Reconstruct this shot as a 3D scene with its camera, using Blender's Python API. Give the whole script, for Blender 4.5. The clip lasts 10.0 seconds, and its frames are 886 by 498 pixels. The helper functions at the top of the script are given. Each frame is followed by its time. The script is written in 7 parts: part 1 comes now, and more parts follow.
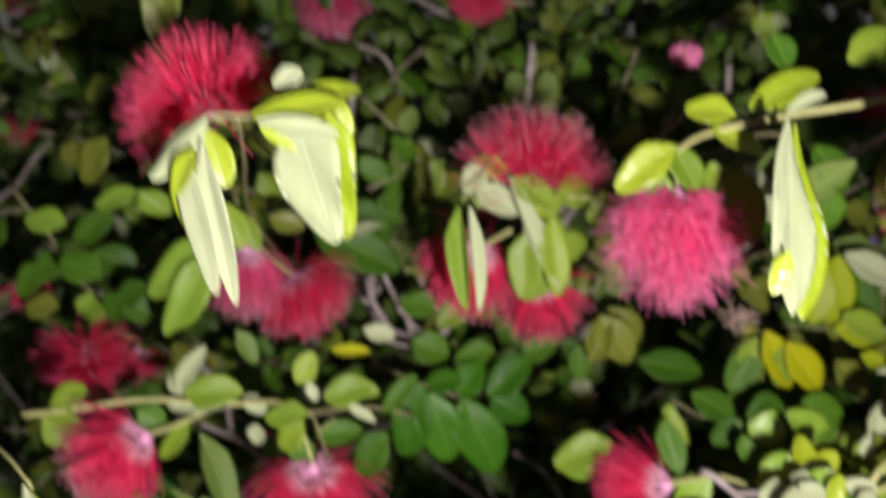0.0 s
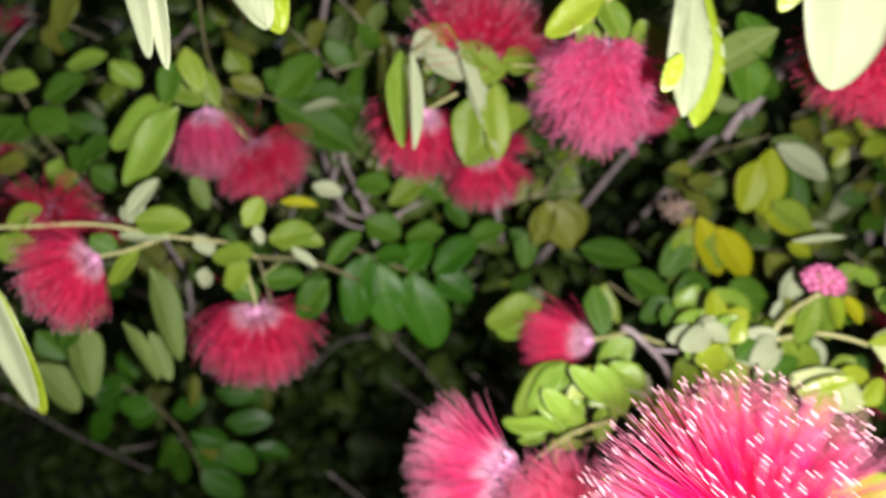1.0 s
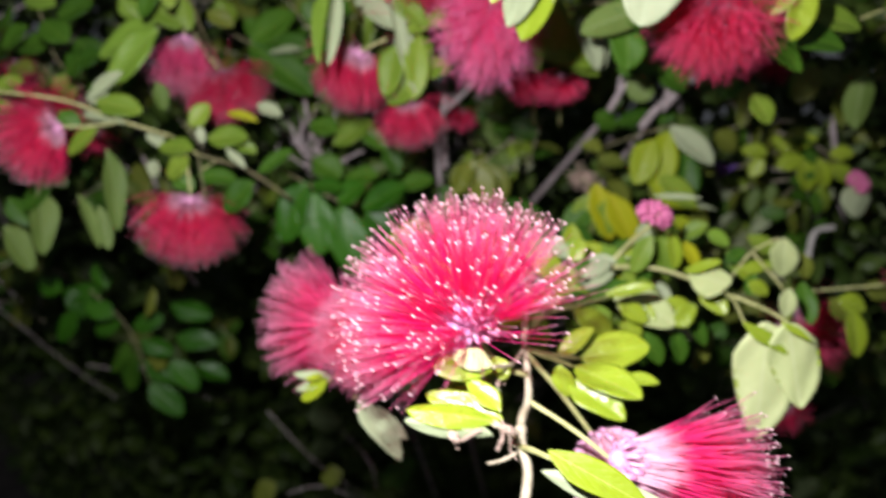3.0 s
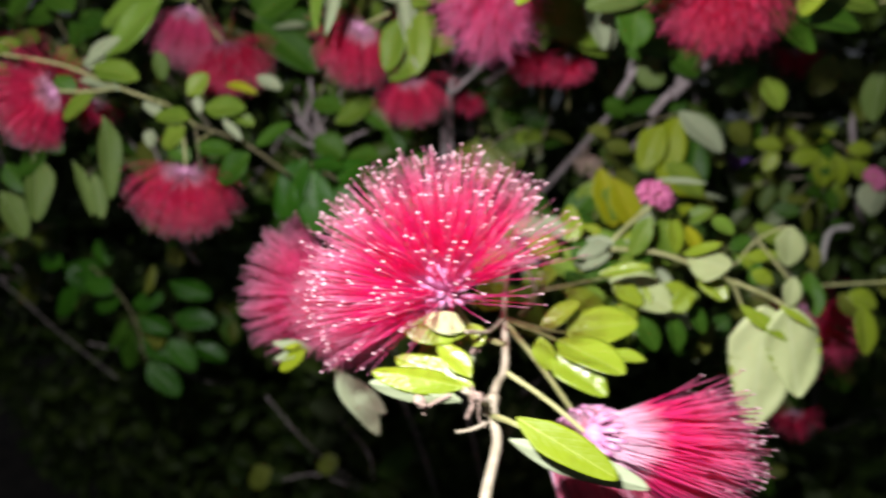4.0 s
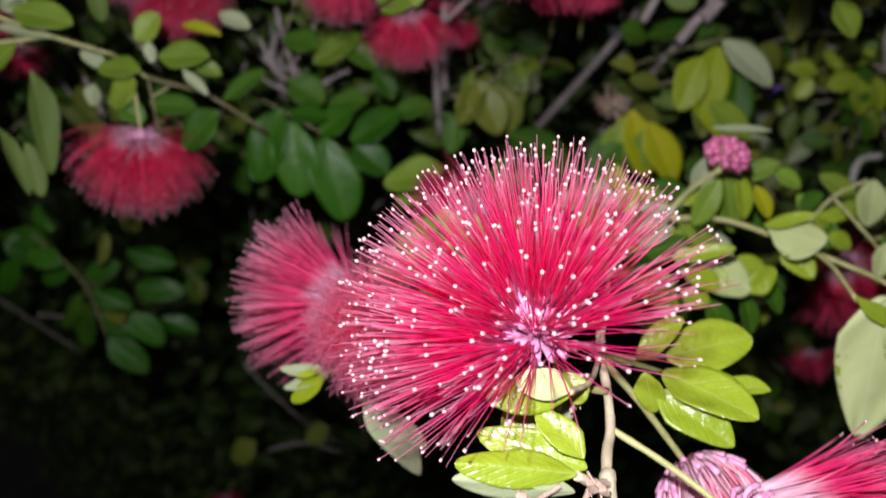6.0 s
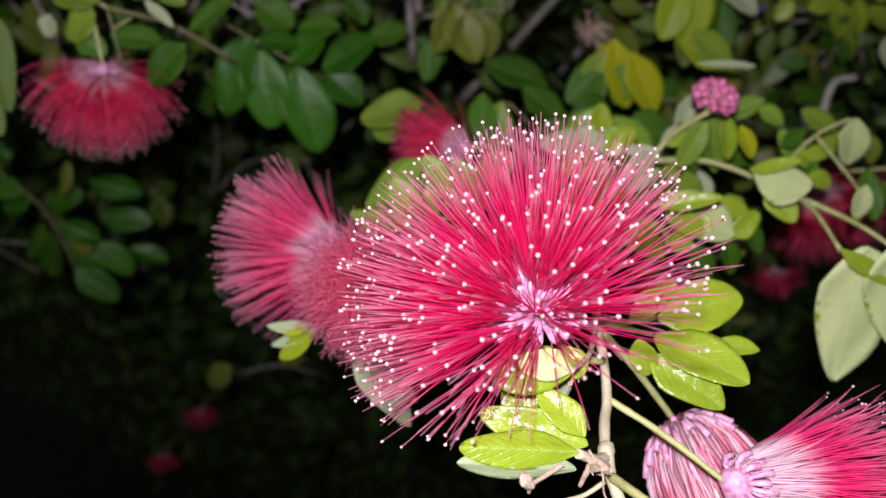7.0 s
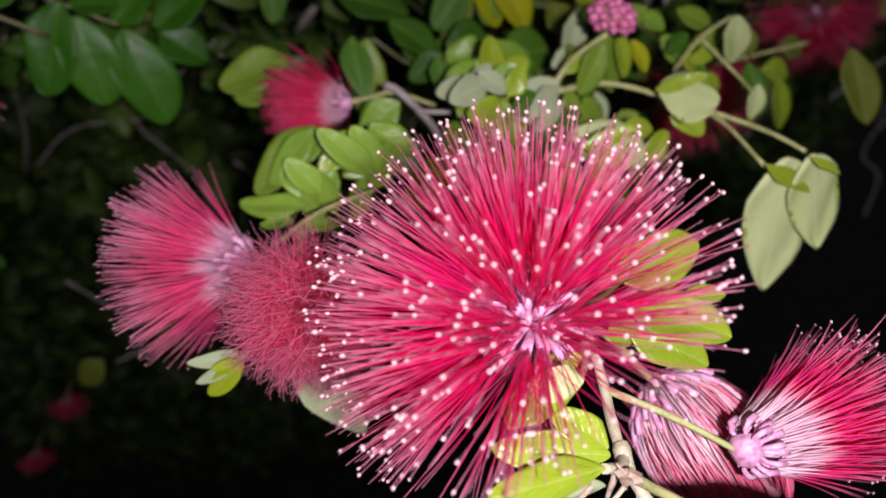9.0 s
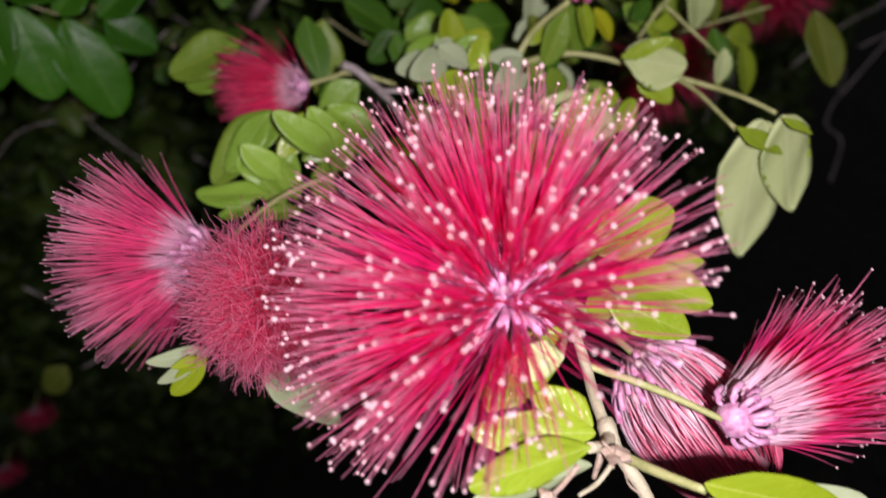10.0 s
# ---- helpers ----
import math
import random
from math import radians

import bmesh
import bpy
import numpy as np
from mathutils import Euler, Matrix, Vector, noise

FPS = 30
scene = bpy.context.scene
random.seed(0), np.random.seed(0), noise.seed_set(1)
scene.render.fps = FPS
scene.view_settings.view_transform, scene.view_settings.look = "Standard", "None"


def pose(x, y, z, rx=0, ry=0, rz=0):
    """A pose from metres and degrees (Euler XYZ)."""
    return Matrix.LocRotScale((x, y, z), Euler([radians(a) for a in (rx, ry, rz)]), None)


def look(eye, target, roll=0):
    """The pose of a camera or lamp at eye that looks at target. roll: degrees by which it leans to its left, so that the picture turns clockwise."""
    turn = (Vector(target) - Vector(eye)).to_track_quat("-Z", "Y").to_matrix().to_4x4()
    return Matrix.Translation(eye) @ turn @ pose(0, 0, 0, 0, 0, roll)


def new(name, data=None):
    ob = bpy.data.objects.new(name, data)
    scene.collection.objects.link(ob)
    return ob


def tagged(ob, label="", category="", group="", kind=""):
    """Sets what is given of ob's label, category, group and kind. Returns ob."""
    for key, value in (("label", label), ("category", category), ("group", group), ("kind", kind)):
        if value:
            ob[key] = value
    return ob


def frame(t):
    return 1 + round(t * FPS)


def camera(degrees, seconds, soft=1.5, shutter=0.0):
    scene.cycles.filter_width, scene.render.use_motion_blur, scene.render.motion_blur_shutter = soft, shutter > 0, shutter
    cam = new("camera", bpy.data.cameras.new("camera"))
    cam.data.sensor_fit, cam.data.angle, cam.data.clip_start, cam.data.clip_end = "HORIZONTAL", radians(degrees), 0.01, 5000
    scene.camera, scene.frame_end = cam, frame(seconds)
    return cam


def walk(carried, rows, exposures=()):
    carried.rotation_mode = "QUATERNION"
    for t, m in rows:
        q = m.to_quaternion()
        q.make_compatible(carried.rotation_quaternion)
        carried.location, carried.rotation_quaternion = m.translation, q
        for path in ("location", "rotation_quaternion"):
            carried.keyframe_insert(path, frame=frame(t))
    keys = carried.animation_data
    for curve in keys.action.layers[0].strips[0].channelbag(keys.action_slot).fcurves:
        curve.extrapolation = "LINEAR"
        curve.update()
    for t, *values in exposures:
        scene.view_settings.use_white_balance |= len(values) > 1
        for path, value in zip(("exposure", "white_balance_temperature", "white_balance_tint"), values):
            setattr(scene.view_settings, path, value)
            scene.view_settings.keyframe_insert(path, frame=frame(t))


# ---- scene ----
cam = camera(58.0, 10.0, shutter=1.0)
PATH = [
    (0, (0.0500, 0.0000, 1.2000), (0.0500, 0.3881, 1.1032), -4.00),
    (0.5, (0.0559, -0.0048, 1.1779), (0.0623, 0.3805, 1.0705), -2.53),
    (1, (0.0658, -0.0236, 1.1601), (0.0669, 0.3637, 1.0601), -0.80),
    (1.5, (0.0808, -0.0440, 1.1515), (0.0718, 0.3469, 1.0671), 1.56),
    (2, (0.0947, -0.0572, 1.1445), (0.0858, 0.3350, 1.0664), 3.84),
    (2.5, (0.1067, -0.0655, 1.1297), (0.0922, 0.3273, 1.0556), 5.49),
    (2.7, (0.1123, -0.0696, 1.1266), (0.0940, 0.3233, 1.0535), 5.67),
    (3.8, (0.1361, -0.0667, 1.1128), (0.1006, 0.3260, 1.0455), 8.10),
    (4, (0.1315, -0.0630, 1.1127), (0.0968, 0.3292, 1.0427), 8.10),
    (4.5, (0.1225, -0.0468, 1.1133), (0.0909, 0.3443, 1.0352), 7.60),
    (5, (0.1110, -0.0325, 1.1166), (0.0900, 0.3574, 1.0298), 7.01),
    (5.5, (0.1053, -0.0217, 1.1181), (0.0940, 0.3674, 1.0261), 7.22),
    (5.7, (0.1053, -0.0192, 1.1186), (0.0962, 0.3685, 1.0205), 6.89),
    (6.8, (0.0995, -0.0131, 1.1274), (0.1150, 0.3585, 0.9802), 6.90),
    (7, (0.0979, -0.0107, 1.1295), (0.1182, 0.3576, 0.9747), 7.23),
    (7.5, (0.0960, -0.0069, 1.1347), (0.1271, 0.3527, 0.9623), 7.09),
    (8, (0.0929, 0.0031, 1.1403), (0.1448, 0.3556, 0.9585), 6.51),
    (8.5, (0.0856, 0.0082, 1.1391), (0.1641, 0.3528, 0.9518), 4.86),
    (9, (0.0815, 0.0140, 1.1362), (0.1811, 0.3499, 0.9432), 2.87),
    (9.5, (0.0823, 0.0191, 1.1347), (0.1910, 0.3504, 0.9386), 1.79),
    (10, (0.0834, 0.0183, 1.1317), (0.1963, 0.3474, 0.9343), 1.21),
]
walk(cam, [(t, look(eye, target, roll)) for t, eye, target, roll in PATH],
     exposures=[(0.0, 0.86, 7200, 12), (0.5, 1.00, 7200, 12), (1.0, 0.84, 6900, 11), (2.0, 0.63, 6600, 10), (2.6, 0.60, 6500, 10), (4.0, 0.21, 6500, 10), (4.7, 0.16, 6500, 10), (5.5, -0.02, 6500, 10), (7.5, -0.19, 6500, 12), (10.0, -0.29, 6600, 16)])
# the lens focuses on the near flower; a small aperture, so that what lies behind is softened
cam.data.dof.use_dof, cam.data.dof.focus_distance, cam.data.dof.aperture_fstop = True, 0.119, 18.5

# night: a trace of skylight, and the torch beside the lens at the middle of its way
world = bpy.data.worlds.new("night_sky")
scene.world = world
world.use_nodes = True
world.node_tree.nodes["Background"].inputs[0].default_value = (0.36, 0.38, 0.42, 1)
world.node_tree.nodes["Background"].inputs[1].default_value = 0.125

torch_data = bpy.data.lights.new("torch", "POINT")
torch_data.energy = 2.85
torch_data.color = (1.0, 0.96, 1.02)
torch_data.shadow_soft_size = 0.004
torch = new("torch", torch_data)
torch.location = (0.088, -0.030, 1.154)


# ---- materials ----
def nodes_of(name):
    m = bpy.data.materials.new(name)
    m.use_nodes = True
    nt = m.node_tree
    return m, nt, nt.nodes["Principled BSDF"], nt.nodes["Material Output"]


def ramp(nt, fac, stops):
    r = nt.nodes.new("ShaderNodeValToRGB")
    while len(r.color_ramp.elements) < len(stops):
        r.color_ramp.elements.new(0.5)
    for e, (at, c) in zip(r.color_ramp.elements, stops):
        e.position, e.color = at, (*c, 1)
    nt.links.new(fac, r.inputs[0])
    return r.outputs[0]


def math_node(nt, op, a, b=None, c=None):
    n = nt.nodes.new("ShaderNodeMath")
    n.operation = op
    for i, v in enumerate((a, b, c)):
        if v is None:
            continue
        if isinstance(v, (int, float)):
            n.inputs[i].default_value = v
        else:
            nt.links.new(v, n.inputs[i])
    return n.outputs[0]


def mix_colour(nt, fac, a, b, mode="MIX"):
    n = nt.nodes.new("ShaderNodeMix")
    n.data_type, n.blend_type = "RGBA", mode
    for i, v in ((0, fac), (6, a), (7, b)):
        if isinstance(v, (int, float)):
            n.inputs[i].default_value = v
        elif isinstance(v, tuple):
            n.inputs[i].default_value = (*v, 1)
        else:
            nt.links.new(v, n.inputs[i])
    return n.outputs[2]


def noise_node(nt, scale, detail=3.0, vector=None):
    n = nt.nodes.new("ShaderNodeTexNoise")
    n.inputs["Scale"].default_value, n.inputs["Detail"].default_value = scale, detail
    if vector is not None:
        nt.links.new(vector, n.inputs["Vector"])
    return n.outputs[0]


def bump(nt, height, strength, distance):
    n = nt.nodes.new("ShaderNodeBump")
    n.inputs["Strength"].default_value, n.inputs["Distance"].default_value = strength, distance
    nt.links.new(height, n.inputs["Height"])
    return n.outputs[0]


def leaf_material(name, dark, light, vein, rough, thin, islands=False, spots=0.0, gloss=0.32, relief=0.28):
    """A leaf's skin: two greens mixed leaf by leaf and in soft patches, a pale midrib, side veins in relief, light passing through."""
    m, nt, bsdf, out = nodes_of(name)
    if islands:
        rnd = nt.nodes.new("ShaderNodeNewGeometry").outputs["Random Per Island"]
    else:
        rnd = nt.nodes.new("ShaderNodeObjectInfo").outputs["Random"]
    tex = nt.nodes.new("ShaderNodeTexCoord").outputs["Object"]
    geo = nt.nodes.new("ShaderNodeNewGeometry").outputs["Position"]
    patch = noise_node(nt, 90.0, 4.0, geo)
    fine = noise_node(nt, 1500.0, 2.0, geo)
    fac = math_node(nt, "ADD", math_node(nt, "MULTIPLY", rnd, 0.65), math_node(nt, "MULTIPLY_ADD", patch, 0.9, -0.28))
    col = mix_colour(nt, math_node(nt, "MINIMUM", math_node(nt, "MAXIMUM", fac, 0.0), 1.0), dark, light)
    pucker = noise_node(nt, 330.0, 2.0, geo)
    height = fine
    if not islands:
        sep = nt.nodes.new("ShaderNodeSeparateXYZ")
        nt.links.new(tex, sep.inputs[0])
        ax = math_node(nt, "ABSOLUTE", sep.outputs[0])
        rib = math_node(nt, "LESS_THAN", math_node(nt, "ADD", ax, math_node(nt, "MULTIPLY", sep.outputs[1], 0.012)), 0.022)
        side = math_node(nt, "SINE", math_node(nt, "MULTIPLY", math_node(nt, "SUBTRACT", sep.outputs[1], math_node(nt, "MULTIPLY", ax, 0.75)), 46.0))
        ridge = math_node(nt, "POWER", math_node(nt, "MAXIMUM", side, 0.0), 6.0)
        col = mix_colour(nt, math_node(nt, "MULTIPLY", rib, 0.55), col, vein)
        col = mix_colour(nt, math_node(nt, "MULTIPLY", ridge, 0.06), col, vein)
        height = math_node(nt, "ADD", math_node(nt, "MULTIPLY_ADD", pucker, 2.6, math_node(nt, "MULTIPLY", fine, 0.5)), math_node(nt, "ADD", math_node(nt, "MULTIPLY", ridge, -0.18), math_node(nt, "MULTIPLY", rib, -0.8)))
    if spots:
        sp = math_node(nt, "GREATER_THAN", noise_node(nt, 420.0, 2.0, geo), 0.70)
        col = mix_colour(nt, math_node(nt, "MULTIPLY", sp, spots), col, (0.10, 0.07, 0.02))
    nt.links.new(col, bsdf.inputs["Base Color"])
    nt.links.new(math_node(nt, "MULTIPLY_ADD", patch, 0.3, rough - 0.15), bsdf.inputs["Roughness"])
    bsdf.inputs["Specular IOR Level"].default_value = gloss
    nrm = bump(nt, height, relief, 0.0003)
    nt.links.new(nrm, bsdf.inputs["Normal"])
    tr = nt.nodes.new("ShaderNodeBsdfTranslucent")
    nt.links.new(col, tr.inputs[0])
    mx = nt.nodes.new("ShaderNodeMixShader")
    mx.inputs[0].default_value = thin
    nt.links.new(bsdf.outputs[0], mx.inputs[1])
    nt.links.new(tr.outputs[0], mx.inputs[2])
    nt.links.new(mx.outputs[0], out.inputs[0])
    return m


LEAF_GREEN = leaf_material("leaf_mature_green", (0.025, 0.085, 0.006), (0.074, 0.182, 0.014), (0.15, 0.28, 0.03), 0.48, 0.2, spots=0.2, gloss=0.22)
LEAF_DEEP = leaf_material("leaf_deep_green", (0.018, 0.088, 0.004), (0.052, 0.190, 0.010), (0.10, 0.24, 0.02), 0.42, 0.22, spots=0.2, gloss=0.3)
LEAF_LIME = leaf_material("leaf_young_lime", (0.260, 0.375, 0.020), (0.370, 0.485, 0.032), (0.44, 0.52, 0.12), 0.32, 0.25, spots=0.08, gloss=0.8, relief=0.6)
LEAF_LEMON = leaf_material("leaf_lemon_lime", (0.215, 0.300, 0.010), (0.365, 0.440, 0.018), (0.42, 0.48, 0.08), 0.48, 0.25, spots=0.1, gloss=0.25, relief=0.4)
# the lime skin again, darkened in its colour for the weaker light further back
LEAF_LIME_DIM = leaf_material("leaf_dim_lime", (0.115, 0.215, 0.020), (0.250, 0.360, 0.038), (0.34, 0.40, 0.08), 0.42, 0.25, spots=0.15, gloss=0.3, relief=0.4)
LEAF_FRESH = leaf_material("leaf_fresh_green", (0.165, 0.310, 0.028), (0.290, 0.480, 0.055), (0.36, 0.48, 0.11), 0.38, 0.22, spots=0.1, gloss=0.6, relief=0.4)
LEAF_YELLOW = leaf_material("leaf_yellowing", (0.320, 0.345, 0.008), (0.470, 0.490, 0.012), (0.60, 0.50, 0.06), 0.48, 0.25, spots=0.3)
LEAF_OLIVE = leaf_material("leaf_olive", (0.085, 0.120, 0.014), (0.185, 0.215, 0.028), (0.25, 0.28, 0.06), 0.45, 0.2, spots=0.3)
UNDER_PALE = leaf_material("leaf_underside_pale", (0.315, 0.380, 0.205), (0.435, 0.495, 0.305), (0.48, 0.54, 0.34), 0.6, 0.2)
UNDER_LIME = leaf_material("leaf_underside_lime_white", (0.480, 0.570, 0.230), (0.640, 0.710, 0.350), (0.64, 0.70, 0.40), 0.55, 0.25, gloss=0.5)
UNDER_GREEN = leaf_material("leaf_underside_green", (0.080, 0.145, 0.022), (0.165, 0.245, 0.055), (0.30, 0.38, 0.18), 0.6, 0.2)
MASS_TOP = leaf_material("far_leaf_green", (0.028, 0.064, 0.010), (0.108, 0.170, 0.028), (0.1, 0.2, 0.04), 0.45, 0.15, islands=True)
MASS_UNDER = leaf_material("far_leaf_underside", (0.070, 0.110, 0.040), (0.160, 0.210, 0.090), (0.1, 0.2, 0.04), 0.6, 0.15, islands=True)


def bark_material(name, dark, light, scale, rough=0.75):
    m, nt, bsdf, out = nodes_of(name)
    geo = nt.nodes.new("ShaderNodeNewGeometry").outputs["Position"]
    n1 = noise_node(nt, scale, 5.0, geo)
    n2 = noise_node(nt, scale * 9, 3.0, geo)
    f = math_node(nt, "ADD", math_node(nt, "MULTIPLY", n1, 0.65), math_node(nt, "MULTIPLY", n2, 0.35))
    nt.links.new(ramp(nt, f, [(0.36, dark), (0.62, light)]), bsdf.inputs["Base Color"])
    bsdf.inputs["Roughness"].default_value = rough
    nt.links.new(bump(nt, f, 0.6, 0.0006), bsdf.inputs["Normal"])
    return m


TWIG_GREEN = bark_material("green_twig_bark", (0.28, 0.30, 0.10), (0.46, 0.46, 0.20), 300.0, 0.55)
TWIG_BROWN = bark_material("brown_green_twig_bark", (0.13, 0.125, 0.05), (0.25, 0.23, 0.12), 300.0, 0.65)
TWIG_TAN = bark_material("tan_twig_bark", (0.35, 0.31, 0.20), (0.55, 0.49, 0.35), 350.0, 0.7)
WOOD_GREY = bark_material("grey_branch_bark", (0.22, 0.18, 0.17), (0.46, 0.40, 0.39), 120.0, 0.85)
DEAD_WOOD = bark_material("bleached_dead_wood", (0.42, 0.40, 0.36), (0.66, 0.63, 0.58), 250.0, 0.8)
DRY = bark_material("dried_husk", (0.22, 0.15, 0.11), (0.50, 0.38, 0.30), 500.0, 0.8)
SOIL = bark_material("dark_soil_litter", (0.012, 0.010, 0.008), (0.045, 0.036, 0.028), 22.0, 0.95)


def filament_material(name, base, mid, tip, thin=0.38, pale=0.08, sheer=0.22):
    """Filaments: colour runs along the thread's length (kept on the mesh as 'along'), and varies thread by thread."""
    m, nt, bsdf, out = nodes_of(name)
    at = nt.nodes.new("ShaderNodeAttribute")
    at.attribute_name = "along"
    sep = nt.nodes.new("ShaderNodeSeparateColor")
    nt.links.new(at.outputs["Color"], sep.inputs[0])
    col = ramp(nt, sep.outputs[0], [(0.0, base), (pale, base), (pale + 0.16, mid), (0.55, mid), (1.0, tip)])
    vary = math_node(nt, "MULTIPLY_ADD", sep.outputs[1], 0.4, 0.85)
    mul = nt.nodes.new("ShaderNodeMix")
    mul.data_type, mul.blend_type = "RGBA", "MULTIPLY"
    mul.inputs[0].default_value = 1.0
    nt.links.new(col, mul.inputs[6])
    comb = nt.nodes.new("ShaderNodeCombineColor")
    for i in range(3):
        nt.links.new(vary, comb.inputs[i])
    nt.links.new(comb.outputs[0], mul.inputs[7])
    nt.links.new(mul.outputs[2], bsdf.inputs["Base Color"])
    bsdf.inputs["Roughness"].default_value = 0.28
    bsdf.inputs["Specular IOR Level"].default_value = 0.5
    tr = nt.nodes.new("ShaderNodeBsdfTranslucent")
    nt.links.new(mul.outputs[2], tr.inputs[0])
    mx = nt.nodes.new("ShaderNodeMixShader")
    mx.inputs[0].default_value = thin
    nt.links.new(bsdf.outputs[0], mx.inputs[1])
    nt.links.new(tr.outputs[0], mx.inputs[2])
    glassy = nt.nodes.new("ShaderNodeBsdfTransparent")
    nt.links.new(mix_colour(nt, 0.55, col, (1.0, 0.76, 0.88)), glassy.inputs[0])
    clear = nt.nodes.new("ShaderNodeMixShader")
    clear.inputs[0].default_value = sheer
    nt.links.new(mx.outputs[0], clear.inputs[1])
    nt.links.new(glassy.outputs[0], clear.inputs[2])
    nt.links.new(clear.outputs[0], out.inputs[0])
    return m


# pink near, crimson further back: bright and dim torch light put into colour
FIL_PINK = filament_material("filament_pink", (0.90, 0.46, 0.70), (0.99, 0.046, 0.370), (0.97, 0.50, 0.65), thin=0.60, sheer=0.50)
FIL_SIDE = filament_material("filament_white_based", (0.96, 0.72, 0.82), (0.94, 0.070, 0.33), (0.93, 0.42, 0.60), thin=0.5, pale=0.24)
FIL_RED_DIM = filament_material("filament_dim_crimson", (0.90, 0.56, 0.68), (0.90, 0.050, 0.190), (0.89, 0.15, 0.30), thin=0.48, pale=0.14)
FIL_ROSE = filament_material("filament_rose", (0.90, 0.56, 0.70), (0.82, 0.10, 0.27), (0.83, 0.28, 0.44))
FIL_BLUSH = filament_material("filament_blush", (0.92, 0.62, 0.74), (0.96, 0.155, 0.43), (0.96, 0.36, 0.60), thin=0.5)
FIL_FAN = filament_material("filament_deep_rose", (0.95, 0.62, 0.78), (0.93, 0.120, 0.35), (0.91, 0.42, 0.58), thin=0.5, pale=0.17, sheer=0.3)
FIL_DULL = filament_material("filament_withered", (0.78, 0.34, 0.44), (0.74, 0.13, 0.23), (0.78, 0.30, 0.38))
FIL_WITHER = filament_material("filament_soft_faded", (0.86, 0.46, 0.60), (0.93, 0.17, 0.37), (0.95, 0.46, 0.62), thin=0.6, sheer=0.45)
FIL_STREAK = filament_material("filament_streaked", (0.93, 0.70, 0.80), (0.86, 0.26, 0.40), (0.70, 0.07, 0.17), pale=0.26)


def plain_material(name, dark, light, scale, rough, spec=0.5, sss=0.0):
    m, nt, bsdf, out = nodes_of(name)
    geo = nt.nodes.new("ShaderNodeNewGeometry").outputs["Position"]
    f = noise_node(nt, scale, 4.0, geo)
    nt.links.new(ramp(nt, f, [(0.32, dark), (0.66, light)]), bsdf.inputs["Base Color"])
    bsdf.inputs["Roughness"].default_value = rough
    bsdf.inputs["Specular IOR Level"].default_value = spec
    nt.links.new(bump(nt, f, 0.4, 0.0003), bsdf.inputs["Normal"])
    return m


ANTHER = plain_material("anther_cream", (0.58, 0.36, 0.40), (0.72, 0.51, 0.52), 3000.0, 0.6)
COROLLA = plain_material("corolla_mauve", (0.48, 0.16, 0.32), (0.75, 0.41, 0.59), 900.0, 0.45)
CALYX = plain_material("calyx_green", (0.30, 0.34, 0.12), (0.50, 0.42, 0.25), 800.0, 0.55)
BERRY = plain_material("bud_magenta", (0.42, 0.07, 0.19), (0.66, 0.20, 0.36), 900.0, 0.5)
VIOLET = plain_material("petal_violet", (0.20, 0.08, 0.45), (0.36, 0.20, 0.68), 300.0, 0.6)


# ---- the kit: threads, tubes, leaves, flower heads ----
def part(name, me, material, parent, label="", m=None):
    """Links a bmesh or a mesh as one mesh object under a thing or a part."""
    if isinstance(me, bmesh.types.BMesh):
        bm, me = me, bpy.data.meshes.new(name)
        bm.to_mesh(me)
        bm.free()
    if material is not None and not me.materials:
        me.materials.append(material)
    ob = new(name, me)
    ob.parent = parent
    if m is not None:
        ob.matrix_local = m
    if label:
        tagged(ob, label)
    return ob


def thing(name, place, label, category, group="", kind=""):
    ob = new(name)
    ob.empty_display_size = 0.01
    ob.location = place
    return tagged(ob, label, category, group, kind)


def glide(points, steps):
    """A smooth curve through the points (Catmull-Rom)."""
    p = [Vector(q) for q in points]
    p = [p[0] * 2 - p[1]] + p + [p[-1] * 2 - p[-2]]
    out = []
    for i in range(1, len(p) - 2):
        for s in range(steps):
            t = s / steps
            a, b, c, d = p[i - 1], p[i], p[i + 1], p[i + 2]
            out.append(0.5 * (2 * b + (c - a) * t + (2 * a - 5 * b + 4 * c - d) * t * t + (3 * b - a - 3 * c + d) * t ** 3))
    return out + [p[-2]]


def strands(name, paths, radii, sides, along=True):
    """One mesh of many tapered tubes. paths: lists of points; radii: (start, end) for each; colour data 'along' holds length and a chance value."""
    verts, faces, cols = [], [], []
    for path, (r0, r1) in zip(paths, radii):
        n, start, chance = len(path), len(verts), random.random()
        for i, q in enumerate(path):
            d = (path[min(i + 1, n - 1)] - path[max(i - 1, 0)]).normalized()
            u = d.orthogonal().normalized() if i == 0 else (u - d * u.dot(d)).normalized()
            w = d.cross(u)
            r = r0 + (r1 - r0) * i / (n - 1)
            for k in range(sides):
                a = 2 * math.pi * k / sides
                verts.append(q + u * (r * math.cos(a)) + w * (r * math.sin(a)))
                cols.append((i / (n - 1), chance, 0, 1))
            if i:
                b = start + (i - 1) * sides
                for k in range(sides):
                    k2 = (k + 1) % sides
                    faces.append((b + k, b + k2, b + sides + k2, b + sides + k))
        faces.append(tuple(range(start + sides - 1, start - 1, -1)))
        faces.append(tuple(range(start + (n - 1) * sides, start + n * sides)))
    me = bpy.data.meshes.new(name)
    me.from_pydata(verts, [], faces)
    me.polygons.foreach_set("use_smooth", [True] * len(faces))
    if along:
        layer = me.color_attributes.new("along", "FLOAT_COLOR", "POINT")
        layer.data.foreach_set("color", [c for q in cols for c in q])
    return me


